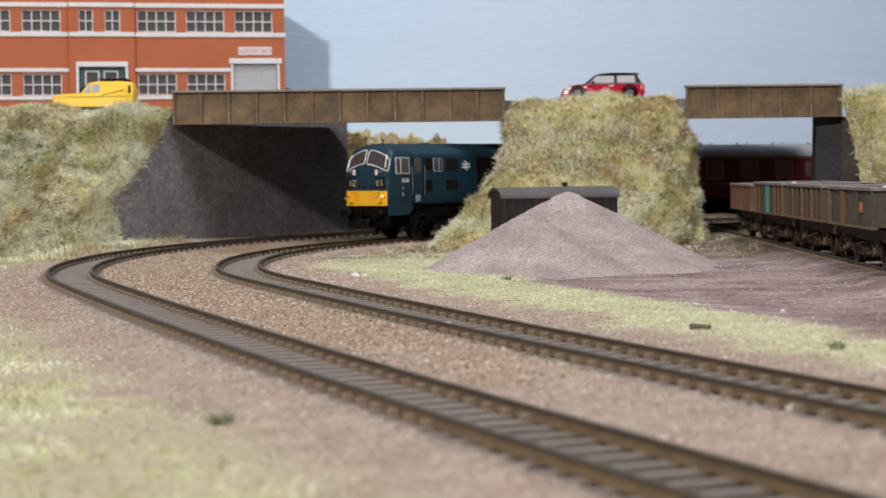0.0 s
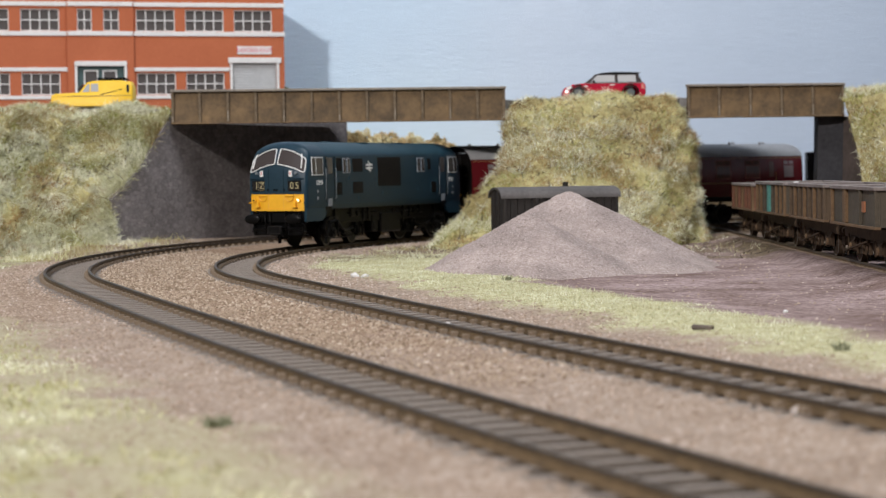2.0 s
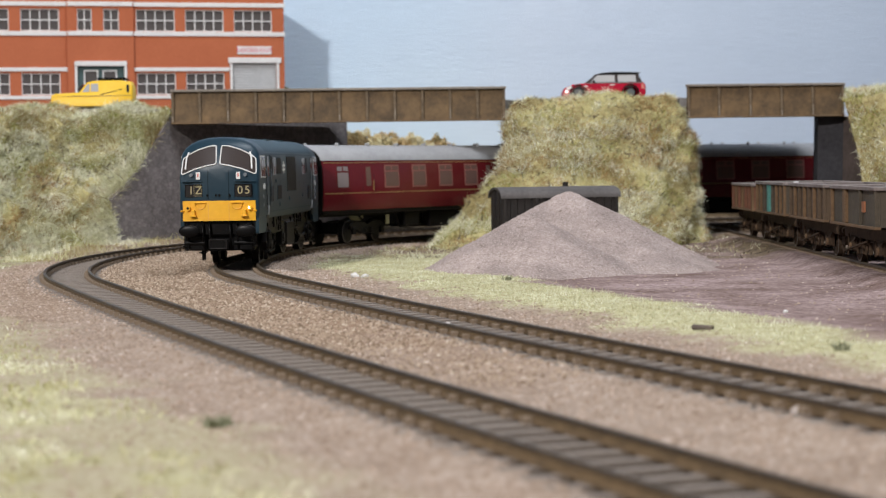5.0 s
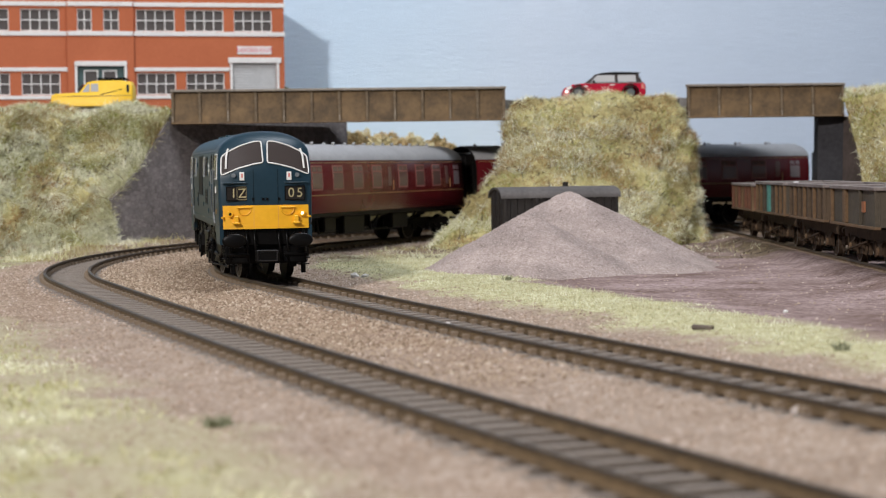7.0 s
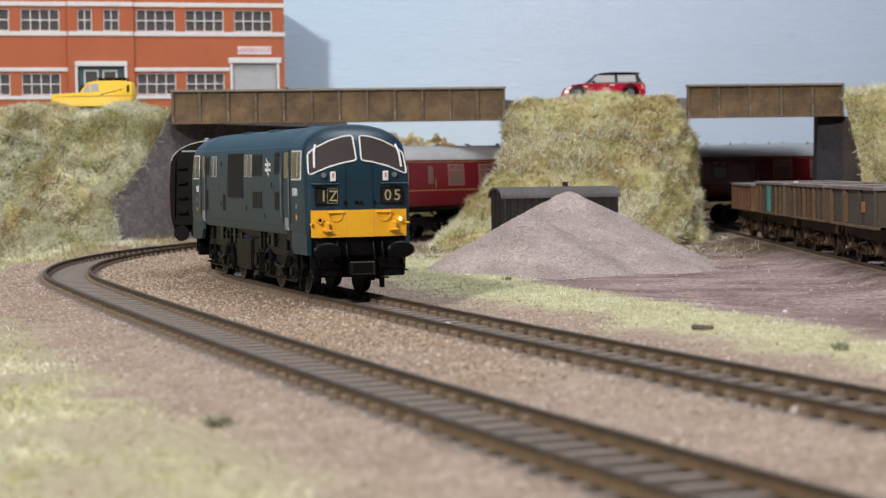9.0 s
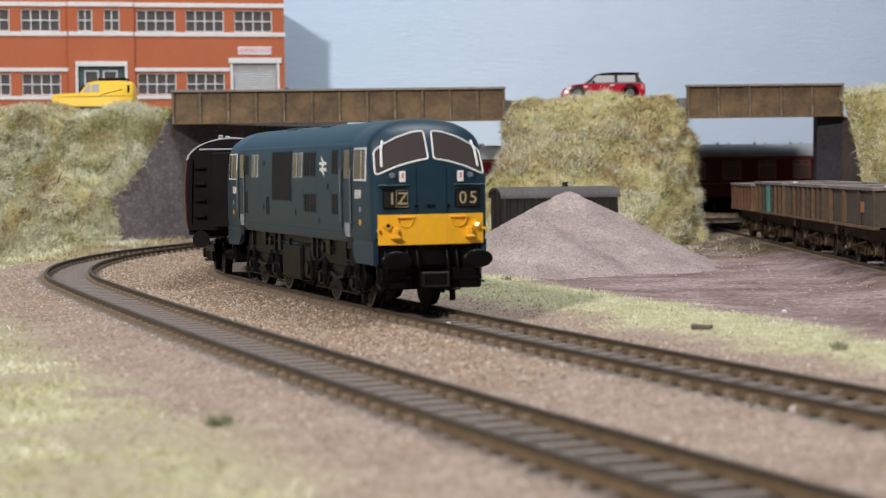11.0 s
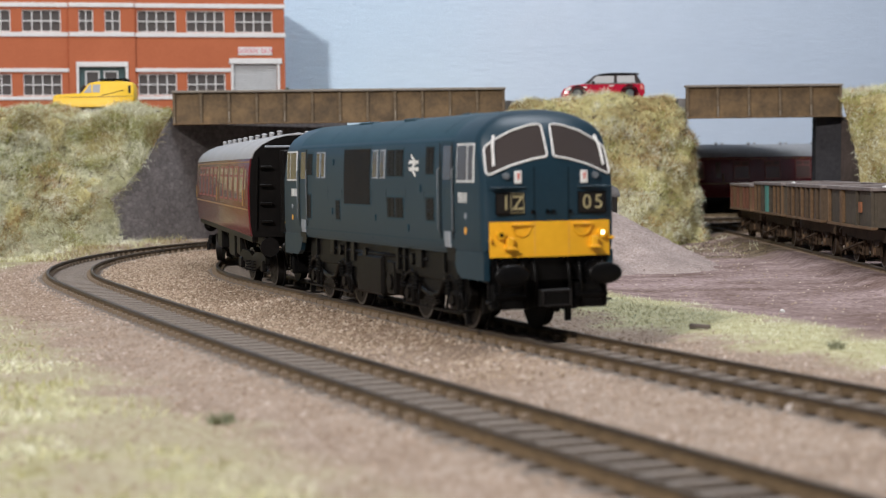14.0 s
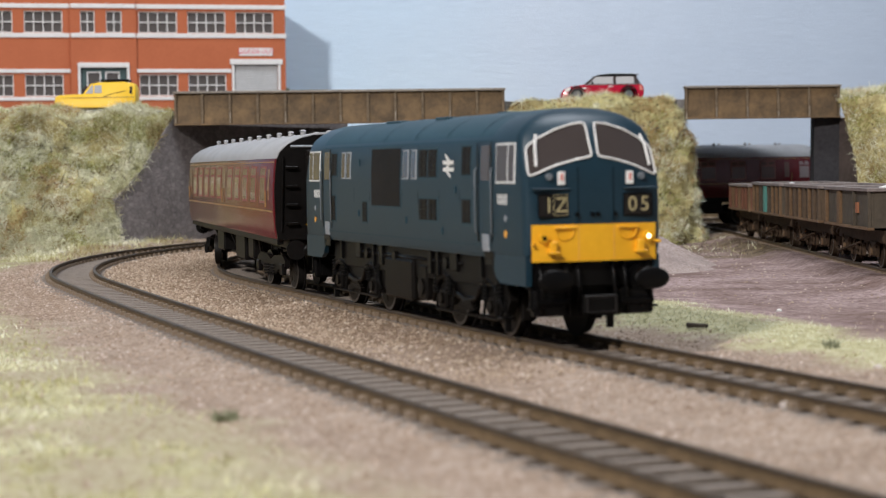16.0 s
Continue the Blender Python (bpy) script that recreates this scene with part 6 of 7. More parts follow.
def build_hut():
    th = thing("lineside_hut", 56.0, 962, -4.6, 0.17, "dark brown boarded van body used as a hut", "hut")
    L, W, H = 29.2, 15.5, 29.8
    for s in (-1, 1):
        for k in range(16):
            bm = bmesh.new()
            x = -L + k * (2 * L / 16)
            box(bm, x + 0.1, x + 2 * L / 16 - 0.1, min(s * (W - 1), s * W), max(s * (W - 1), s * W), 0, H, 0.15)
            part("board", bm, M_HUT, th)
        for x in (-L + 1, -L / 2.4, L / 2.4, L - 1):
            bm = bmesh.new()
            box(bm, x - 0.8, x + 0.8, min(s * W, s * (W + 0.8)), max(s * W, s * (W + 0.8)), 0, H - 0.4, 0.15)
            part("post", bm, M_HUT, th)
        for k in range(8):
            bm = bmesh.new()
            y = -W + 1 + k * (2 * W - 2) / 8
            box(bm, min(s * (L - 1), s * L), max(s * (L - 1), s * L), y + 0.1, y + (2 * W - 2) / 8 - 0.1, 0, H + 3.4 * (1 - ((y + 1.7) / W) ** 2), 0.15)
            part("board", bm, M_HUT, th)
        for y in (-5.5, 5.5):
            bm = bmesh.new()
            box(bm, min(s * L, s * (L + 0.9)), max(s * L, s * (L + 0.9)), y - 0.8, y + 0.8, 0, H + 2.2, 0.15)
            part("post", bm, M_HUT, th)
    bm = bmesh.new()
    arc = [(W + 0.9) * math.cos(a) for a in np.linspace(pi, 0, 13)]
    ring = [(y, H + 4.4 * math.sqrt(max(0.0, 1 - (y / (W + 0.9)) ** 2)) - 0.2) for y in arc]
    loft(bm, [[(x, y, z) for y, z in ring] + [(x, y, z - 1.1) for y, z in ring[::-1]] for x in (-L - 1.2, L + 1.2)])
    bmesh.ops.recalc_face_normals(bm, faces=bm.faces)
    part("roof", bm, M_HUT_ROOF, th, "grey felted arched roof", smooth=40)
    bm = bmesh.new()
    rod(bm, (6, 0, H + 3.5), (6, 0, H + 6.0), 1.3, 10)
    rod(bm, (6, 0, H + 5.6), (6, 0, H + 6.3), 1.6, 10)
    part("stove_pipe", bm, M_HUT, th, "short dark stove pipe")


build_hut()


def grit_material(name, stops, cell=1700.0, dark=60.0):
    m = bpy.data.materials.new(name)
    m.use_nodes = True
    t = m.node_tree
    out = t.nodes["Principled BSDF"]
    out.inputs["Roughness"].default_value, out.inputs["Specular IOR Level"].default_value = 0.95, 0.2
    co = t.nodes.new("ShaderNodeTexCoord")
    vor = node(t, "ShaderNodeTexVoronoi", Scale=cell)
    t.links.new(co.outputs["Object"], vor.inputs["Vector"])
    sep = t.nodes.new("ShaderNodeSeparateColor")
    t.links.new(vor.outputs["Color"], sep.inputs[0])
    r = t.nodes.new("ShaderNodeValToRGB")
    while len(r.color_ramp.elements) < len(stops):
        r.color_ramp.elements.new(0.5)
    for el, (p, c) in zip(r.color_ramp.elements, stops):
        el.position, el.color = p, (*c, 1)
    t.links.new(sep.outputs[0], r.inputs["Fac"])
    n = node(t, "ShaderNodeTexNoise", Scale=dark, Detail=4.0)
    t.links.new(co.outputs["Object"], n.inputs["Vector"])
    mp = t.nodes.new("ShaderNodeMapRange")
    mp.inputs[1].default_value, mp.inputs[2].default_value, mp.inputs[3].default_value, mp.inputs[4].default_value = 0.35, 0.65, 0.75, 1.08
    t.links.new(n.outputs["Fac"], mp.inputs[0])
    mx = t.nodes.new("ShaderNodeMix")
    mx.data_type, mx.blend_type = "RGBA", "MULTIPLY"
    mx.inputs[0].default_value = 1.0
    t.links.new(r.outputs["Color"], mx.inputs[6])
    t.links.new(mp.outputs[0], mx.inputs[7])
    t.links.new(mx.outputs[2], out.inputs["Base Color"])
    bp = node(t, "ShaderNodeBump", Strength=0.7, Distance=0.0004)
    t.links.new(sep.outputs[0], bp.inputs["Height"])
    t.links.new(bp.outputs["Normal"], out.inputs["Normal"])
    return m


M_HEAP = grit_material("lilac_grey_grit", ((0.0, (0.31, 0.25, 0.225)), (0.25, (0.365, 0.298, 0.27)), (0.7, (0.41, 0.338, 0.31)), (1.0, (0.49, 0.415, 0.385))))


def heap_height(x, y):
    a = 30.2 - 0.575 * math.sqrt(((x - 55) * (0.92 if x > 55 else 1.0)) ** 2 + (y - 842) ** 2 + 14)
    b = 21.6 - 0.56 * math.sqrt((x - 35) ** 2 + (y - 793) ** 2 + 10)
    c = 7.0 - 0.36 * math.sqrt((x - 84) ** 2 + (y - 806) ** 2 + 30)
    h = math.log(math.exp(a / 0.9) + math.exp(b / 0.9) + math.exp(c / 0.9)) * 0.9
    return h + 0.7 * fbm(x, y, 2, 16) + 0.55 * fbm(x, y, 4, 4)


def build_heap():
    xs, ys = np.arange(-22, 140, 1.5), np.arange(726, 912, 1.7)
    verts = [(x, y, max(heap_height(x, y), -6.5)) for y in ys for x in xs]
    nx = len(xs)
    faces = []
    for j in range(len(ys) - 1):
        for i in range(nx - 1):
            q = (j * nx + i, j * nx + i + 1, (j + 1) * nx + i + 1, (j + 1) * nx + i)
            if max(verts[k][2] for k in q) > -6.4:
                faces.append(q)
    ob = sheet("gravel_mound", verts, faces, M_HEAP)
    return tagged(ob, "large heap of lilac-grey crushed stone", "stone heap")


build_heap()


# ---- grass, stones and litter ----
def island_material(name, stops, rough=0.9, patchy=0.0, patch=45.0):
    """Every blade or grain takes its own tint."""
    m = bpy.data.materials.new(name)
    m.use_nodes = True
    t = m.node_tree
    out = t.nodes["Principled BSDF"]
    out.inputs["Roughness"].default_value, out.inputs["Specular IOR Level"].default_value = rough, 0.2
    g = t.nodes.new("ShaderNodeNewGeometry")
    co = t.nodes.new("ShaderNodeTexCoord")
    n = node(t, "ShaderNodeTexNoise", Scale=patch, Detail=4.0, Roughness=0.6)
    t.links.new(co.outputs["Object"], n.inputs["Vector"])
    st = t.nodes.new("ShaderNodeMapRange")
    st.inputs[1].default_value, st.inputs[2].default_value = 0.40, 0.60
    t.links.new(n.outputs["Fac"], st.inputs[0])
    mx = t.nodes.new("ShaderNodeMix")
    mx.data_type = "FLOAT"
    mx.inputs[0].default_value = patchy
    t.links.new(g.outputs["Random Per Island"], mx.inputs[2])
    t.links.new(st.outputs[0], mx.inputs[3])
    r = t.nodes.new("ShaderNodeValToRGB")
    while len(r.color_ramp.elements) < len(stops):
        r.color_ramp.elements.new(0.5)
    for el, (p, c) in zip(r.color_ramp.elements, stops):
        el.position, el.color = p, (*c, 1)
    t.links.new(mx.outputs[0], r.inputs["Fac"])
    t.links.new(r.outputs["Color"], out.inputs["Base Color"])
    return m


M_BLADE = island_material("static_grass", ((0.0, (0.23, 0.16, 0.07)), (0.22, (0.41, 0.35, 0.17)), (0.45, (0.58, 0.565, 0.31)), (0.7, (0.74, 0.735, 0.51)), (1.0, (0.93, 0.915, 0.79))), patchy=0.75, patch=36.0)
M_VERGE = island_material("pale_verge_grass", ((0.0, (0.42, 0.37, 0.22)), (0.4, (0.60, 0.595, 0.38)), (0.8, (0.75, 0.76, 0.56)), (1.0, (0.88, 0.88, 0.74))), patchy=0.6, patch=45.0)
M_OLIVE = island_material("olive_scatter_grass", ((0.0, (0.26, 0.23, 0.10)), (0.35, (0.50, 0.48, 0.24)), (0.7, (0.74, 0.74, 0.50)), (1.0, (0.90, 0.89, 0.76))), patchy=0.75, patch=26.0)
M_TWIG = island_material("dark_leaf_litter", ((0.0, (0.045, 0.034, 0.025)), (0.6, (0.11, 0.085, 0.068)), (1.0, (0.22, 0.185, 0.155))))
M_GRIT = island_material("loose_ballast", stops=((0.0, (0.23, 0.165, 0.115)), (0.4, (0.37, 0.285, 0.22)), (0.8, (0.44, 0.35, 0.285)), (1.0, (0.55, 0.46, 0.40))))
M_GOLD_GRIT = island_material("golden_ballast", stops=((0.0, (0.16, 0.115, 0.078)), (0.4, (0.30, 0.225, 0.16)), (0.8, (0.39, 0.305, 0.225)), (1.0, (0.53, 0.445, 0.355))))
M_HEAP_GRIT = island_material("loose_heap_stone", stops=((0.0, (0.27, 0.215, 0.195)), (0.5, (0.38, 0.312, 0.285)), (1.0, (0.52, 0.45, 0.42))))
M_BUSH = island_material("autumn_bush", ((0.0, (0.26, 0.26, 0.12)), (0.35, (0.62, 0.44, 0.23)), (0.7, (0.66, 0.60, 0.36)), (1.0, (0.82, 0.76, 0.54))), patchy=0.7, patch=34.0)
RNG = np.random.default_rng(7)


def surface_points(ob, count, keep=None):
    """Random places on an object's faces, with their normals, in millimetres."""
    me = ob.data
    n = len(me.polygons)
    area, cen, nor = np.zeros(n), np.zeros(n * 3), np.zeros(n * 3)
    me.polygons.foreach_get("area", area)
    me.polygons.foreach_get("center", cen)
    me.polygons.foreach_get("normal", nor)
    cen, nor = cen.reshape(-1, 3) / MM, nor.reshape(-1, 3)
    w = area.copy()
    if keep is not None:
        w *= np.array([keep(*c) for c in cen])
    pick = RNG.choice(n, size=count, p=w / w.sum())
    spread = np.sqrt(area[pick] / MM ** 2)[:, None] * RNG.uniform(-0.5, 0.5, (count, 3))
    return cen[pick] + spread - nor[pick] * (spread * nor[pick]).sum(1)[:, None], nor[pick]


def blades(name, pts, nor, length, width, lie, mat, label, up=0.5, category="grass"):
    """Thin bent blades: three triangles each."""
    n = len(pts)
    out = nor * np.sign((nor * np.array([0.0, -0.6, 0.8])).sum(1))[:, None]
    rnd = RNG.normal(size=(n, 3))
    d = out * 0.45 + rnd * lie + np.array([0, 0, up])
    d /= np.linalg.norm(d, axis=1)[:, None]
    bend = RNG.normal(size=(n, 3)) * 0.3 + np.array([0, 0, -0.25])
    side = np.cross(d, RNG.normal(size=(n, 3)))
    side /= np.linalg.norm(side, axis=1)[:, None]
    ln = length * RNG.uniform(0.45, 1.35, n)[:, None]
    w = width * RNG.uniform(0.6, 1.4, n)[:, None]
    base = pts - out * 0.3
    mid = base + d * ln * 0.55
    tip = mid + (d + bend) * ln * 0.5
    v = np.stack([base - side * w, base + side * w, mid - side * w * 0.8, mid + side * w * 0.8, tip], 1).reshape(-1, 3)
    f = (np.arange(n)[:, None, None] * 5 + np.array([[0, 1, 3], [0, 3, 2], [2, 3, 4]])).reshape(-1, 3)
    return tagged(sheet(name, v, f.tolist(), mat, smooth=False), label, category, kind="stuff")


def grains(name, pts, size, mat, label, category="stones", flat=0.8):
    """Loose angular grains: eight triangles each."""
    n = len(pts)
    s = size * RNG.uniform(0.5, 1.5, (n, 1))
    shape = np.array([[1, 0, 0], [-1, 0, 0], [0, 1, 0], [0, -1, 0], [0, 0, flat], [0, 0, -flat]], float)
    v = shape[None] * RNG.uniform(0.6, 1.3, (n, 6, 1)) * s[:, :, None]
    a = RNG.uniform(0, 2 * pi, n)
    c, q = np.cos(a)[:, None], np.sin(a)[:, None]
    v = np.stack([v[..., 0] * c - v[..., 1] * q, v[..., 0] * q + v[..., 1] * c, v[..., 2]], -1) + pts[:, None, :]
    f = (np.arange(n)[:, None, None] * 6 + np.array([[0, 2, 4], [2, 1, 4], [1, 3, 4], [3, 0, 4], [2, 0, 5], [1, 2, 5], [3, 1, 5], [0, 3, 5]])).reshape(-1, 3)
    return tagged(sheet(name, v.reshape(-1, 3), f.tolist(), mat, smooth=False), label, category, kind="stuff")


def clumps(x, y, z, size=16.0, sharp=0.25):
    return smooth_step(-sharp, sharp, fbm(x, y, z * 1.3, size)) + 0.12


front = lambda x, y, z: 1.0 if y < 1150 else 0.15
p, n = surface_points(mound, 70000, front)
blades("mound_grass", p, n, 3.0, 0.095, 0.6, M_BLADE, "dry straw-green static grass on the mound", 0.25)
p, n = surface_points(left_bank, 62000, lambda x, y, z: 1.0 if x > -270 else 0.05)
blades("bank_grass", p, n, 3.2, 0.095, 0.6, M_BLADE, "dry straw-green static grass on the bank", 0.25)
p, n = surface_points(left_bank, 12000, lambda x, y, z: (clumps(x, y, z, 26, 0.12) - 0.1) if x > -270 else 0.0)
blades("pale_tufts", p, n, 4.6, 0.11, 0.5, M_VERGE, "pale bleached grass tufts on the bank", 0.4)
p, n = surface_points(right_bank, 12000, lambda x, y, z: 1.0 if x < 330 else 0.05)
blades("bank_grass", p, n, 3.6, 0.13, 0.6, M_BLADE, "yellow-green static grass on the bank", 0.25)
M_RUSTY_TUFT = island_material("rust_brown_tuft", ((0.0, (0.27, 0.14, 0.045)), (0.5, (0.47, 0.29, 0.12)), (1.0, (0.64, 0.47, 0.25))))
M_GREEN_TUFT = island_material("moss_green_tuft", ((0.0, (0.15, 0.15, 0.03)), (0.5, (0.37, 0.38, 0.10)), (1.0, (0.56, 0.57, 0.24))))
M_BLEACHED = island_material("bleached_tuft", ((0.0, (0.60, 0.595, 0.42)), (0.5, (0.81, 0.81, 0.62)), (1.0, (0.94, 0.93, 0.80))))


def patch(dx, dy, dz, size, cut):
    """A weight that leaves clear patches of one sort of grass on the banks."""
    return lambda x, y, z: smooth_step(cut, cut + 0.10, fbm(x + dx, y + dy, (z + dz) * 1.3, size)) * (1.0 if y < 1150 and -280 < x < 300 else 0.0) + 1e-4


for ob, count in ((mound, 12000), (left_bank, 19000), (right_bank, 4200)):
    p, n = surface_points(ob, int(count * 0.75), patch(90, 0, -30, 22, 0.14))
    blades("rusty_tufts", p, n, 3.4, 0.13, 0.6, M_RUSTY_TUFT, "rust-brown dead grass tufts on the bank", 0.3)
    p, n = surface_points(ob, count, patch(-60, 30, 50, 28, 0.10))
    blades("moss_tufts", p, n, 3.2, 0.13, 0.6, M_GREEN_TUFT, "moss-green grass tufts on the bank", 0.3)
    p, n = surface_points(ob, int(count * 1.5), patch(20, -50, 10, 30, 0.06))
    blades("bleached_tufts", p, n, 4.4, 0.12, 0.5, M_BLEACHED, "bleached pale grass tufts on the bank", 0.4)


def ledge(x, z):
    """Litter gathers on two uneven ledges across the slopes."""
    w = 5.0 * fbm(x, 0, 0, 30)
    return math.exp(-((z - 57 + w) / 4.5) ** 2) + math.exp(-((z - 41 - w) / 4.0) ** 2)


p, n = surface_points(mound, 8000, lambda x, y, z: ledge(x, z) * (1.0 if y < 1150 else 0.0) + 1e-4)
blades("rusty_tufts", p, n, 3.0, 0.12, 0.6, M_RUSTY_TUFT, "rust-brown dead grass along the ledges", 0.3)
p, n = surface_points(mound, 150, lambda x, y, z: 1.0 if y < 1150 else 0.0)
blades("twigs", p, n, 6.0, 0.3, 0.9, M_TWIG, "dark broken twigs on the mound", 0.1, "twigs")
for ob, count in ((mound, 6500), (left_bank, 2800), (right_bank, 400)):
    p, n = surface_points(ob, count, lambda x, y, z: clumps(x + 40, y, z, 15, 0.15) * (0.25 + ledge(x, z)) * (1.0 if y < 1140 and x > -280 and x < 300 else 0.0))
    blades("leaf_litter", p, n, 2.6, 0.26, 0.9, M_TWIG, "dark brown twigs and leaf litter on the grass", 0.15, "leaf litter")


p, n = surface_points(left_bank, 16000, patch(150, 10, 60, 44, -0.02))
blades("bleached_tufts", p, n, 3.2, 0.10, 0.6, M_BLEACHED, "broad bleached patches of dry grass", 0.4)
p, n = surface_points(left_bank, 5000, lambda x, y, z: math.exp(-((x + 184 - 0.52 * max(0.0, z - 20)) / 6.0) ** 2) if z < 70 else 0.0)
blades("overhanging_grass", p, n, 5.6, 0.12, 0.7, M_BLADE, "long dry grass hanging over the wall's edge", 0.2)
p, n = surface_points(left_bank, 130, lambda x, y, z: 1.0 if x > -270 and z < 60 else 0.0)
blades("twigs", p, n, 7.0, 0.34, 0.9, M_TWIG, "dark broken twigs on the grass bank", 0.1, "twigs")


def ground_points(count, box_of, weight):
    """Random places on the ground, thinned by a weight of the plan."""
    out = []
    x0, x1, y0, y1 = box_of
    while len(out) < count:
        for x, y in RNG.uniform((x0, y0), (x1, y1), (count, 2)):
            w = weight(x, y)
            if w > 0 and RNG.random() < w:
                out.append((x, y, ground_height(x, y)))
                if len(out) == count:
                    break
    return np.array(out)


def verge_weight(x, y):
    d = INNER.side(x, y)
    lo = 46 - 24 * smooth_step(720, 930, y)
    hi = 80 + 14 * smooth_step(420, 640, y) + 30 * smooth_step(700, 800, y)
    w = fbm(x, y, 3, 30) * 9 + fbm(x, y, 7, 9) * 6
    return smooth_step(lo - 4, lo + 10, d + w) * smooth_step(hi + 6, hi - 8, d - w)


def foreground_weight(x, y):
    d = OUTER.side(x, y)
    w = fbm(x, y, 3, 30) * 9 + fbm(x, y, 7, 9) * 6
    return smooth_step(-34, -54, d + w * 1.3) * smooth_step(-0.35, 0.3, fbm(x, y, 3, 30) + 0.4 * fbm(x, y, 7, 9))


p = ground_points(24000, (-60, 150, 380, 960), verge_weight)
blades("verge_grass", p, np.tile((0.0, 0.0, 1.0), (len(p), 1)), 1.5, 0.105, 0.8, M_VERGE, "pale short static grass verge", 0.35)
p = ground_points(20000, (-230, 40, 240, 960), foreground_weight)
blades("foreground_grass", p, np.tile((0.0, 0.0, 1.0), (len(p), 1)), 2.2, 0.15, 0.8, M_OLIVE, "patchy olive short static grass near the track", 0.35)
p = ground_points(4200, (-40, 160, 915, 1090), lambda x, y: smooth_step(22, 28, INNER.side(x, y)) * clumps(x, y, 0, 14) * (0.12 if x > 105 else 1.0) * (0.25 if 45 < INNER.side(x, y) < 90 and y < 985 else 1.0))
blades("rough_grass", p, np.tile((0.0, 0.0, 1.0), (len(p), 1)), 3.6, 0.11, 0.6, M_BLADE, "straw-coloured rough grass at the mound's foot", 0.4)
p = ground_points(3200, (-215, -110, 930, 1085), lambda x, y: smooth_step(-19, -30, OUTER.side(x, y)))
blades("rough_grass", p, np.tile((0.0, 0.0, 1.0), (len(p), 1)), 4.0, 0.16, 0.6, M_BLADE, "straw-coloured rough grass by the stone wall", 0.4)


def bed_weight(x, y):
    a, b, c = abs(OUTER.side(x, y)), abs(INNER.side(x, y)), verge_weight(x, y)
    if min(a, b) < 11:
        return 0.02
    return (1 - c) * (0.05 if INNER.side(x, y) > 70 else 1.0) * (0.3 if OUTER.side(x, y) < -40 else 1.0)


def gold_weight(x, y):
    return smooth_step(360, 520, y + fbm(x, y, 3, 30) * 60) * smooth_step(9, 15, OUTER.side(x, y)) * smooth_step(14, -6, INNER.side(x, y)) * bed_weight(x, y)


grains("golden_ballast", ground_points(15000, (-160, 60, 380, 1000), gold_weight), 0.52, M_GOLD_GRIT, "loose golden-brown ballast grains between the tracks")
grains("loose_ballast", ground_points(13000, (-200, 150, 215, 700), lambda x, y: bed_weight(x, y) * (1 - gold_weight(x, y))), 0.42, M_GRIT, "loose pinkish ballast grains between the tracks")
grains("loose_ballast", ground_points(7000, (-200, 150, 700, 1080), lambda x, y: bed_weight(x, y) * (1 - gold_weight(x, y))), 0.48, M_GRIT, "loose pinkish ballast grains on the curve")
hp = RNG.uniform((-15, 735), (130, 880), (14000, 2))
hp = np.array([(x, y, heap_height(x, y)) for x, y in hp if heap_height(x, y) > -4.5])
grains("heap_stones", hp, 0.3, M_HEAP_GRIT, "loose crushed stones on the heap")


p = ground_points(1500, (-30, 170, 890, 1080), lambda x, y: smooth_step(22, 28, INNER.side(x, y)))
blades("ground_litter", p, np.tile((0.0, 0.0, 1.0), (len(p), 1)), 2.2, 0.2, 0.9, M_TWIG, "dark twigs and litter at the mound's foot", 0.1, "leaf litter")


# single stones, a stick and tufts that lie about
def stone(x, y, r, mat, label, k):
    tagged(part("loose_stone", stone_mesh(k, r), mat, at=(x, y, ground_height(x, y) + r * 0.35)), label, "stone", "loose stones")


M_PALE_STONE = material("pale_stone", (0.46, 0.40, 0.36), (0.62, 0.56, 0.52), 0.9, 600, 90, 0.3)
for k, (x, y, r) in enumerate(((60.3, 323, 1.6), (1, 513, 1.3), (50.4, 350, 1.2), (63, 335, 0.9), (92, 395, 0.8))):
    stone(x, y, r, M_PALE_STONE, "pale loose ballast stone beside the rail", 20 + k)
for k, (x, y, r) in enumerate(((-35, 760, 1.7), (-31, 757, 1.2), (-57, 705, 1.0), (100, 560, 0.8))):
    stone(x, y, r, M_CHALK, "white chalky stone on the ground", 40 + k)
bm = bmesh.new()
rod(bm, (-2.8, 0.6, 0.8), (3.0, -0.5, 0.9), 0.75, 7, 0.55)
M_STICK = material("weathered_stick", (0.075, 0.058, 0.048), (0.16, 0.13, 0.11), 0.85, 600, 90, 0.3)
tagged(part("stick", bm, M_STICK, at=(66, 488, ground_height(66, 488)), turn=-0.5), "short dark brown stick lying on the verge", "stick")


def tuft(x, y, count, size, mat, label):
    q = np.zeros((count, 3))
    ang, rad = RNG.uniform(0, 2 * pi, count), size * np.sqrt(RNG.random(count))
    q[:, 0], q[:, 1] = x + rad * np.cos(ang), y + rad * np.sin(ang)
    q[:, 2] = [ground_height(a, b) for a, b in q[:, :2]]
    blades("grass_tuft", q, np.tile((0.0, 0.0, 1.0), (count, 1)), 2.4, 0.2, 0.5, mat, label, 0.8, "grass tuft")


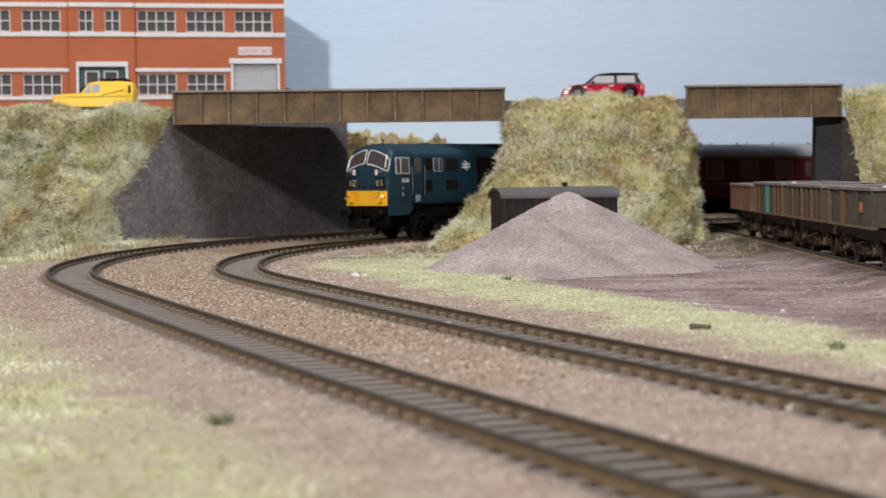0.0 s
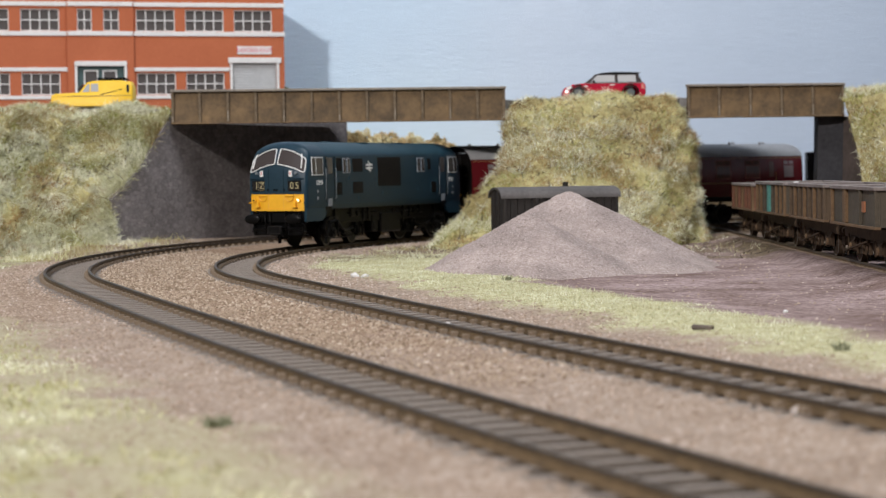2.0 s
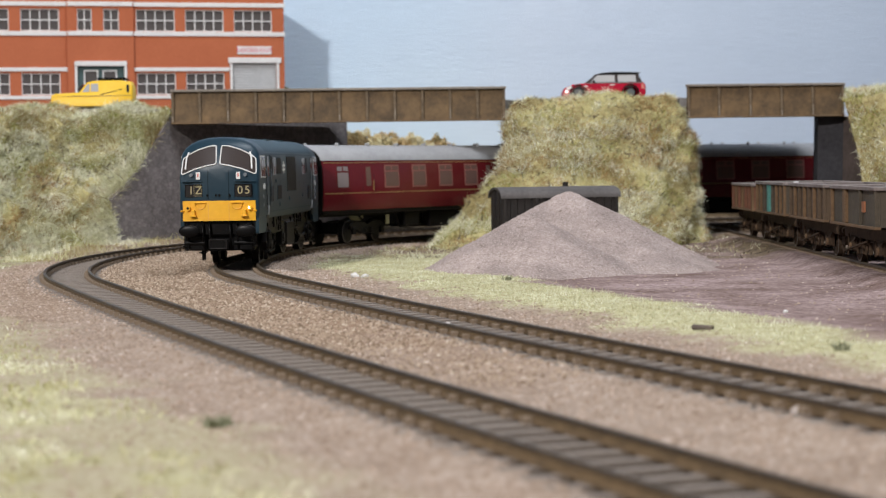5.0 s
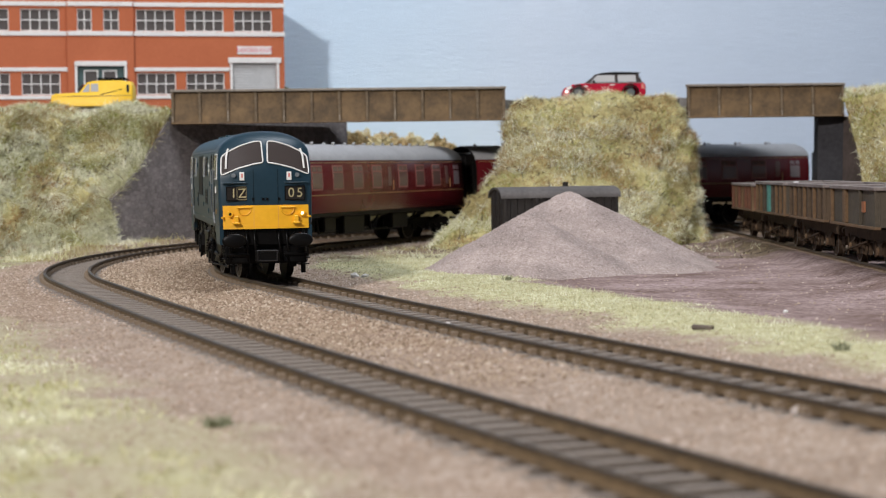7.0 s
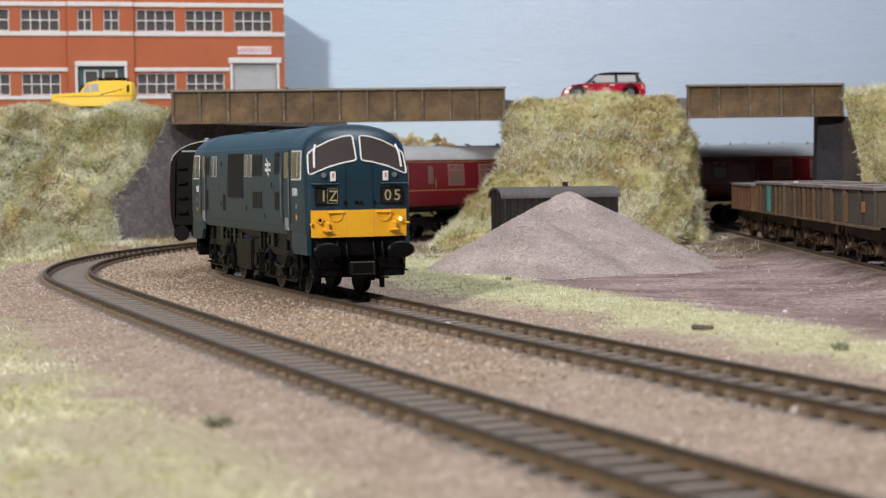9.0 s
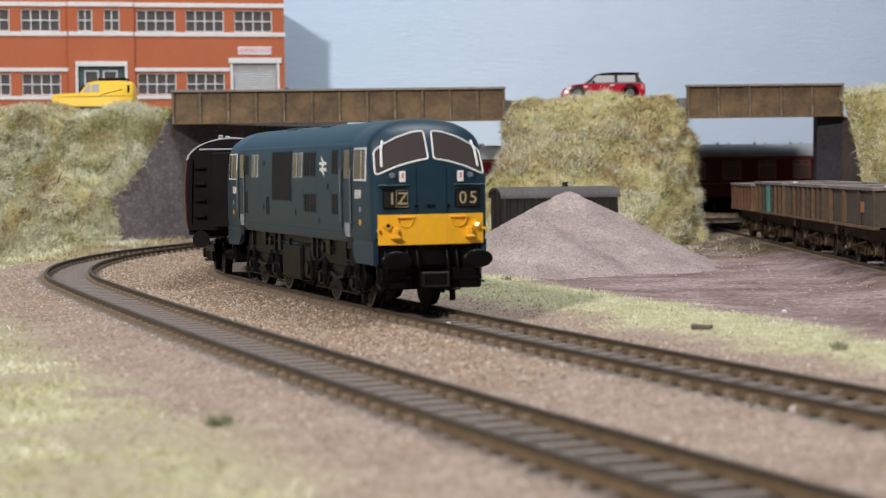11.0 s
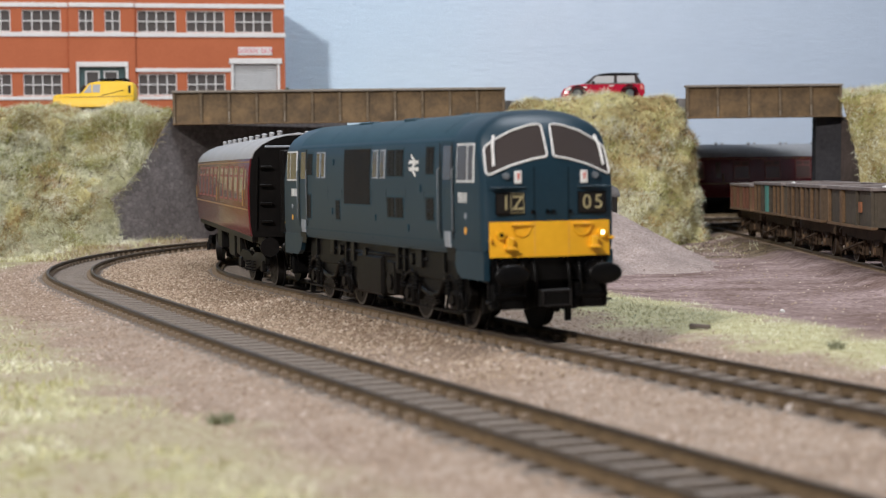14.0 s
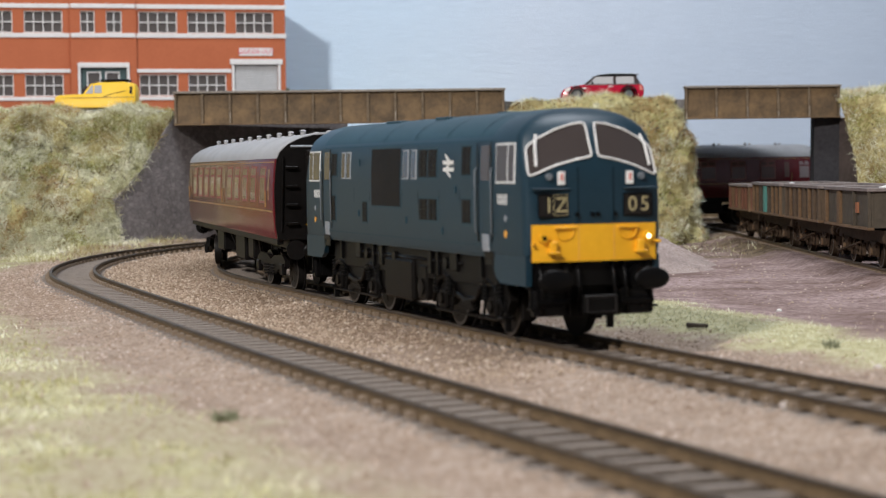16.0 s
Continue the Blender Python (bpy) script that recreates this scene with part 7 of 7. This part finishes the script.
M_DARK_TUFT = island_material("dark_green_tuft", ((0.0, (0.18, 0.19, 0.11)), (1.0, (0.38, 0.39, 0.27))))
tuft(-38.7, 325, 130, 2.4, M_DARK_TUFT, "dark green tuft beside the track")
tuft(89, 428, 90, 1.6, M_DARK_TUFT, "dark tuft on the verge")
tuft(24, 716, 60, 1.6, M_DARK_TUFT, "dark tuft by the heap")
tuft(-118, 440, 110, 2.2, M_DARK_TUFT, "dark green tuft in the grass")


def bush(x, y, z, r, h, k, mat=M_BUSH, label="small autumn-brown bush on the far hillside"):
    rnd = np.random.default_rng(k)
    n = 1100
    u = rnd.normal(size=(n, 3))
    u /= np.linalg.norm(u, axis=1)[:, None]
    q = u * rnd.uniform(0.45, 1.0, (n, 1)) ** 0.5 * (1 + 0.25 * np.sin(u[:, :1] * 5 + k)) * np.array([r, r * 0.8, h]) + np.array([x, y, z])
    ob = blades("crown", q, u, 1.7, 0.5, 0.9, mat, "", 0.2)
    for key in ("label", "category", "kind"):
        if key in ob:
            del ob[key]
    th = thing("bush", 0, 0, 0, 0, label, "bush", "bushes on the far hillside")
    ob.parent = th
    bm = bmesh.new()
    for j in range(4):
        a = j * 1.7 + k
        rod(bm, (x, y, z - h - 1), (x + 0.5 * r * math.cos(a), y + 0.4 * r * math.sin(a), z + h * 0.3), 0.5, 5, 0.2)
    part("stem", bm, M_HUT, th)


for k in range(24):
    x = -78 + k * 3.7
    bush(x, 1302 + 24 * (x + 78) / 60 + 9 * math.sin(k * 2.2), 58.5 + 2.2 * math.sin(k * 1.3) - 0.34 * k, 6.5 + 1.2 * math.sin(k * 1.9), 6.6 + 1.6 * math.sin(k * 2.9), k)


M_EVERGREEN = island_material("evergreen_leaf", ((0.0, (0.03, 0.045, 0.02)), (1.0, (0.10, 0.13, 0.06))))
bush(-99, 1250, 83, 4.2, 9.0, 60, M_EVERGREEN, "small dark green bush beside the works")


# ---- what moves ----
TRAVEL = ((0, 449.8), (0.5, 423.5), (1, 395.7), (1.5, 368), (2, 339.3), (2.5, 310), (3, 281.5), (3.5, 254.5), (4, 227), (4.5, 199.5), (5, 172), (5.5, 144.5),
          (6, 116), (6.5, 87.7), (7, 58.8), (7.5, 31.3), (8, 5), (8.5, -17.5), (9, -40), (9.5, -58.9), (10, -76.4), (10.5, -92.3), (11, -107.8), (11.5, -122.7),
          (12, -137.2), (12.5, -151.4), (13, -165.2), (13.5, -179.2), (14, -191.5), (14.5, -200.7), (15, -208.5), (15.5, -213.9), (16, -217.3))


def travel(t):
    """Where the locomotive's middle is along the inner line, glided between the rows."""
    k = min(int(t * 2), len(TRAVEL) - 2)
    p = [TRAVEL[min(max(j, 0), len(TRAVEL) - 1)][1] for j in (k - 1, k, k + 1, k + 2)]
    u = t * 2 - k
    return 0.5 * (2 * p[1] + (p[2] - p[0]) * u + (2 * p[0] - 5 * p[1] + 4 * p[2] - p[3]) * u ** 2 + (3 * p[1] - p[0] - 3 * p[2] + p[3]) * u ** 3)


def on_line(s, pivot):
    """The pose of a vehicle whose bogies ride the inner line, and the turn of each bogie under it."""
    xa, ya, aa = INNER.at(s - pivot)
    xb, yb, ab = INNER.at(s + pivot)
    yaw = math.atan2(ya - yb, xa - xb)
    m = Matrix.Translation(((xa + xb) / 2 * MM, (ya + yb) / 2 * MM, 0.5 * MM)) @ Matrix.Rotation(yaw, 4, "Z")
    return m, [-pi / 2 - a - yaw for a in (aa, ab)]


def motions():
    times = [k * 0.25 for k in range(65)]
    trains = [(loco, loco_bogies, 46.0, 0.0, 7.1)] + coaches
    for veh, bogies, pivot, behind, r in trains:
        walk(veh, [(t, on_line(travel(t) + behind, pivot)[0]) for t in times])
        for k, (bog, axles) in enumerate(bogies):
            px = bog.location.x
            walk(bog, [(t, Matrix.Translation((px, 0, 0)) @ Matrix.Rotation(on_line(travel(t) + behind, pivot)[1][k], 4, "Z")) for t in times])
            for ax in axles:
                o = ax.location.copy()
                walk(ax, [(n / 10, Matrix.Translation(o) @ Matrix.Rotation((travel(0) - travel(n / 10)) / r, 4, "Y")) for n in range(161)])


motions()
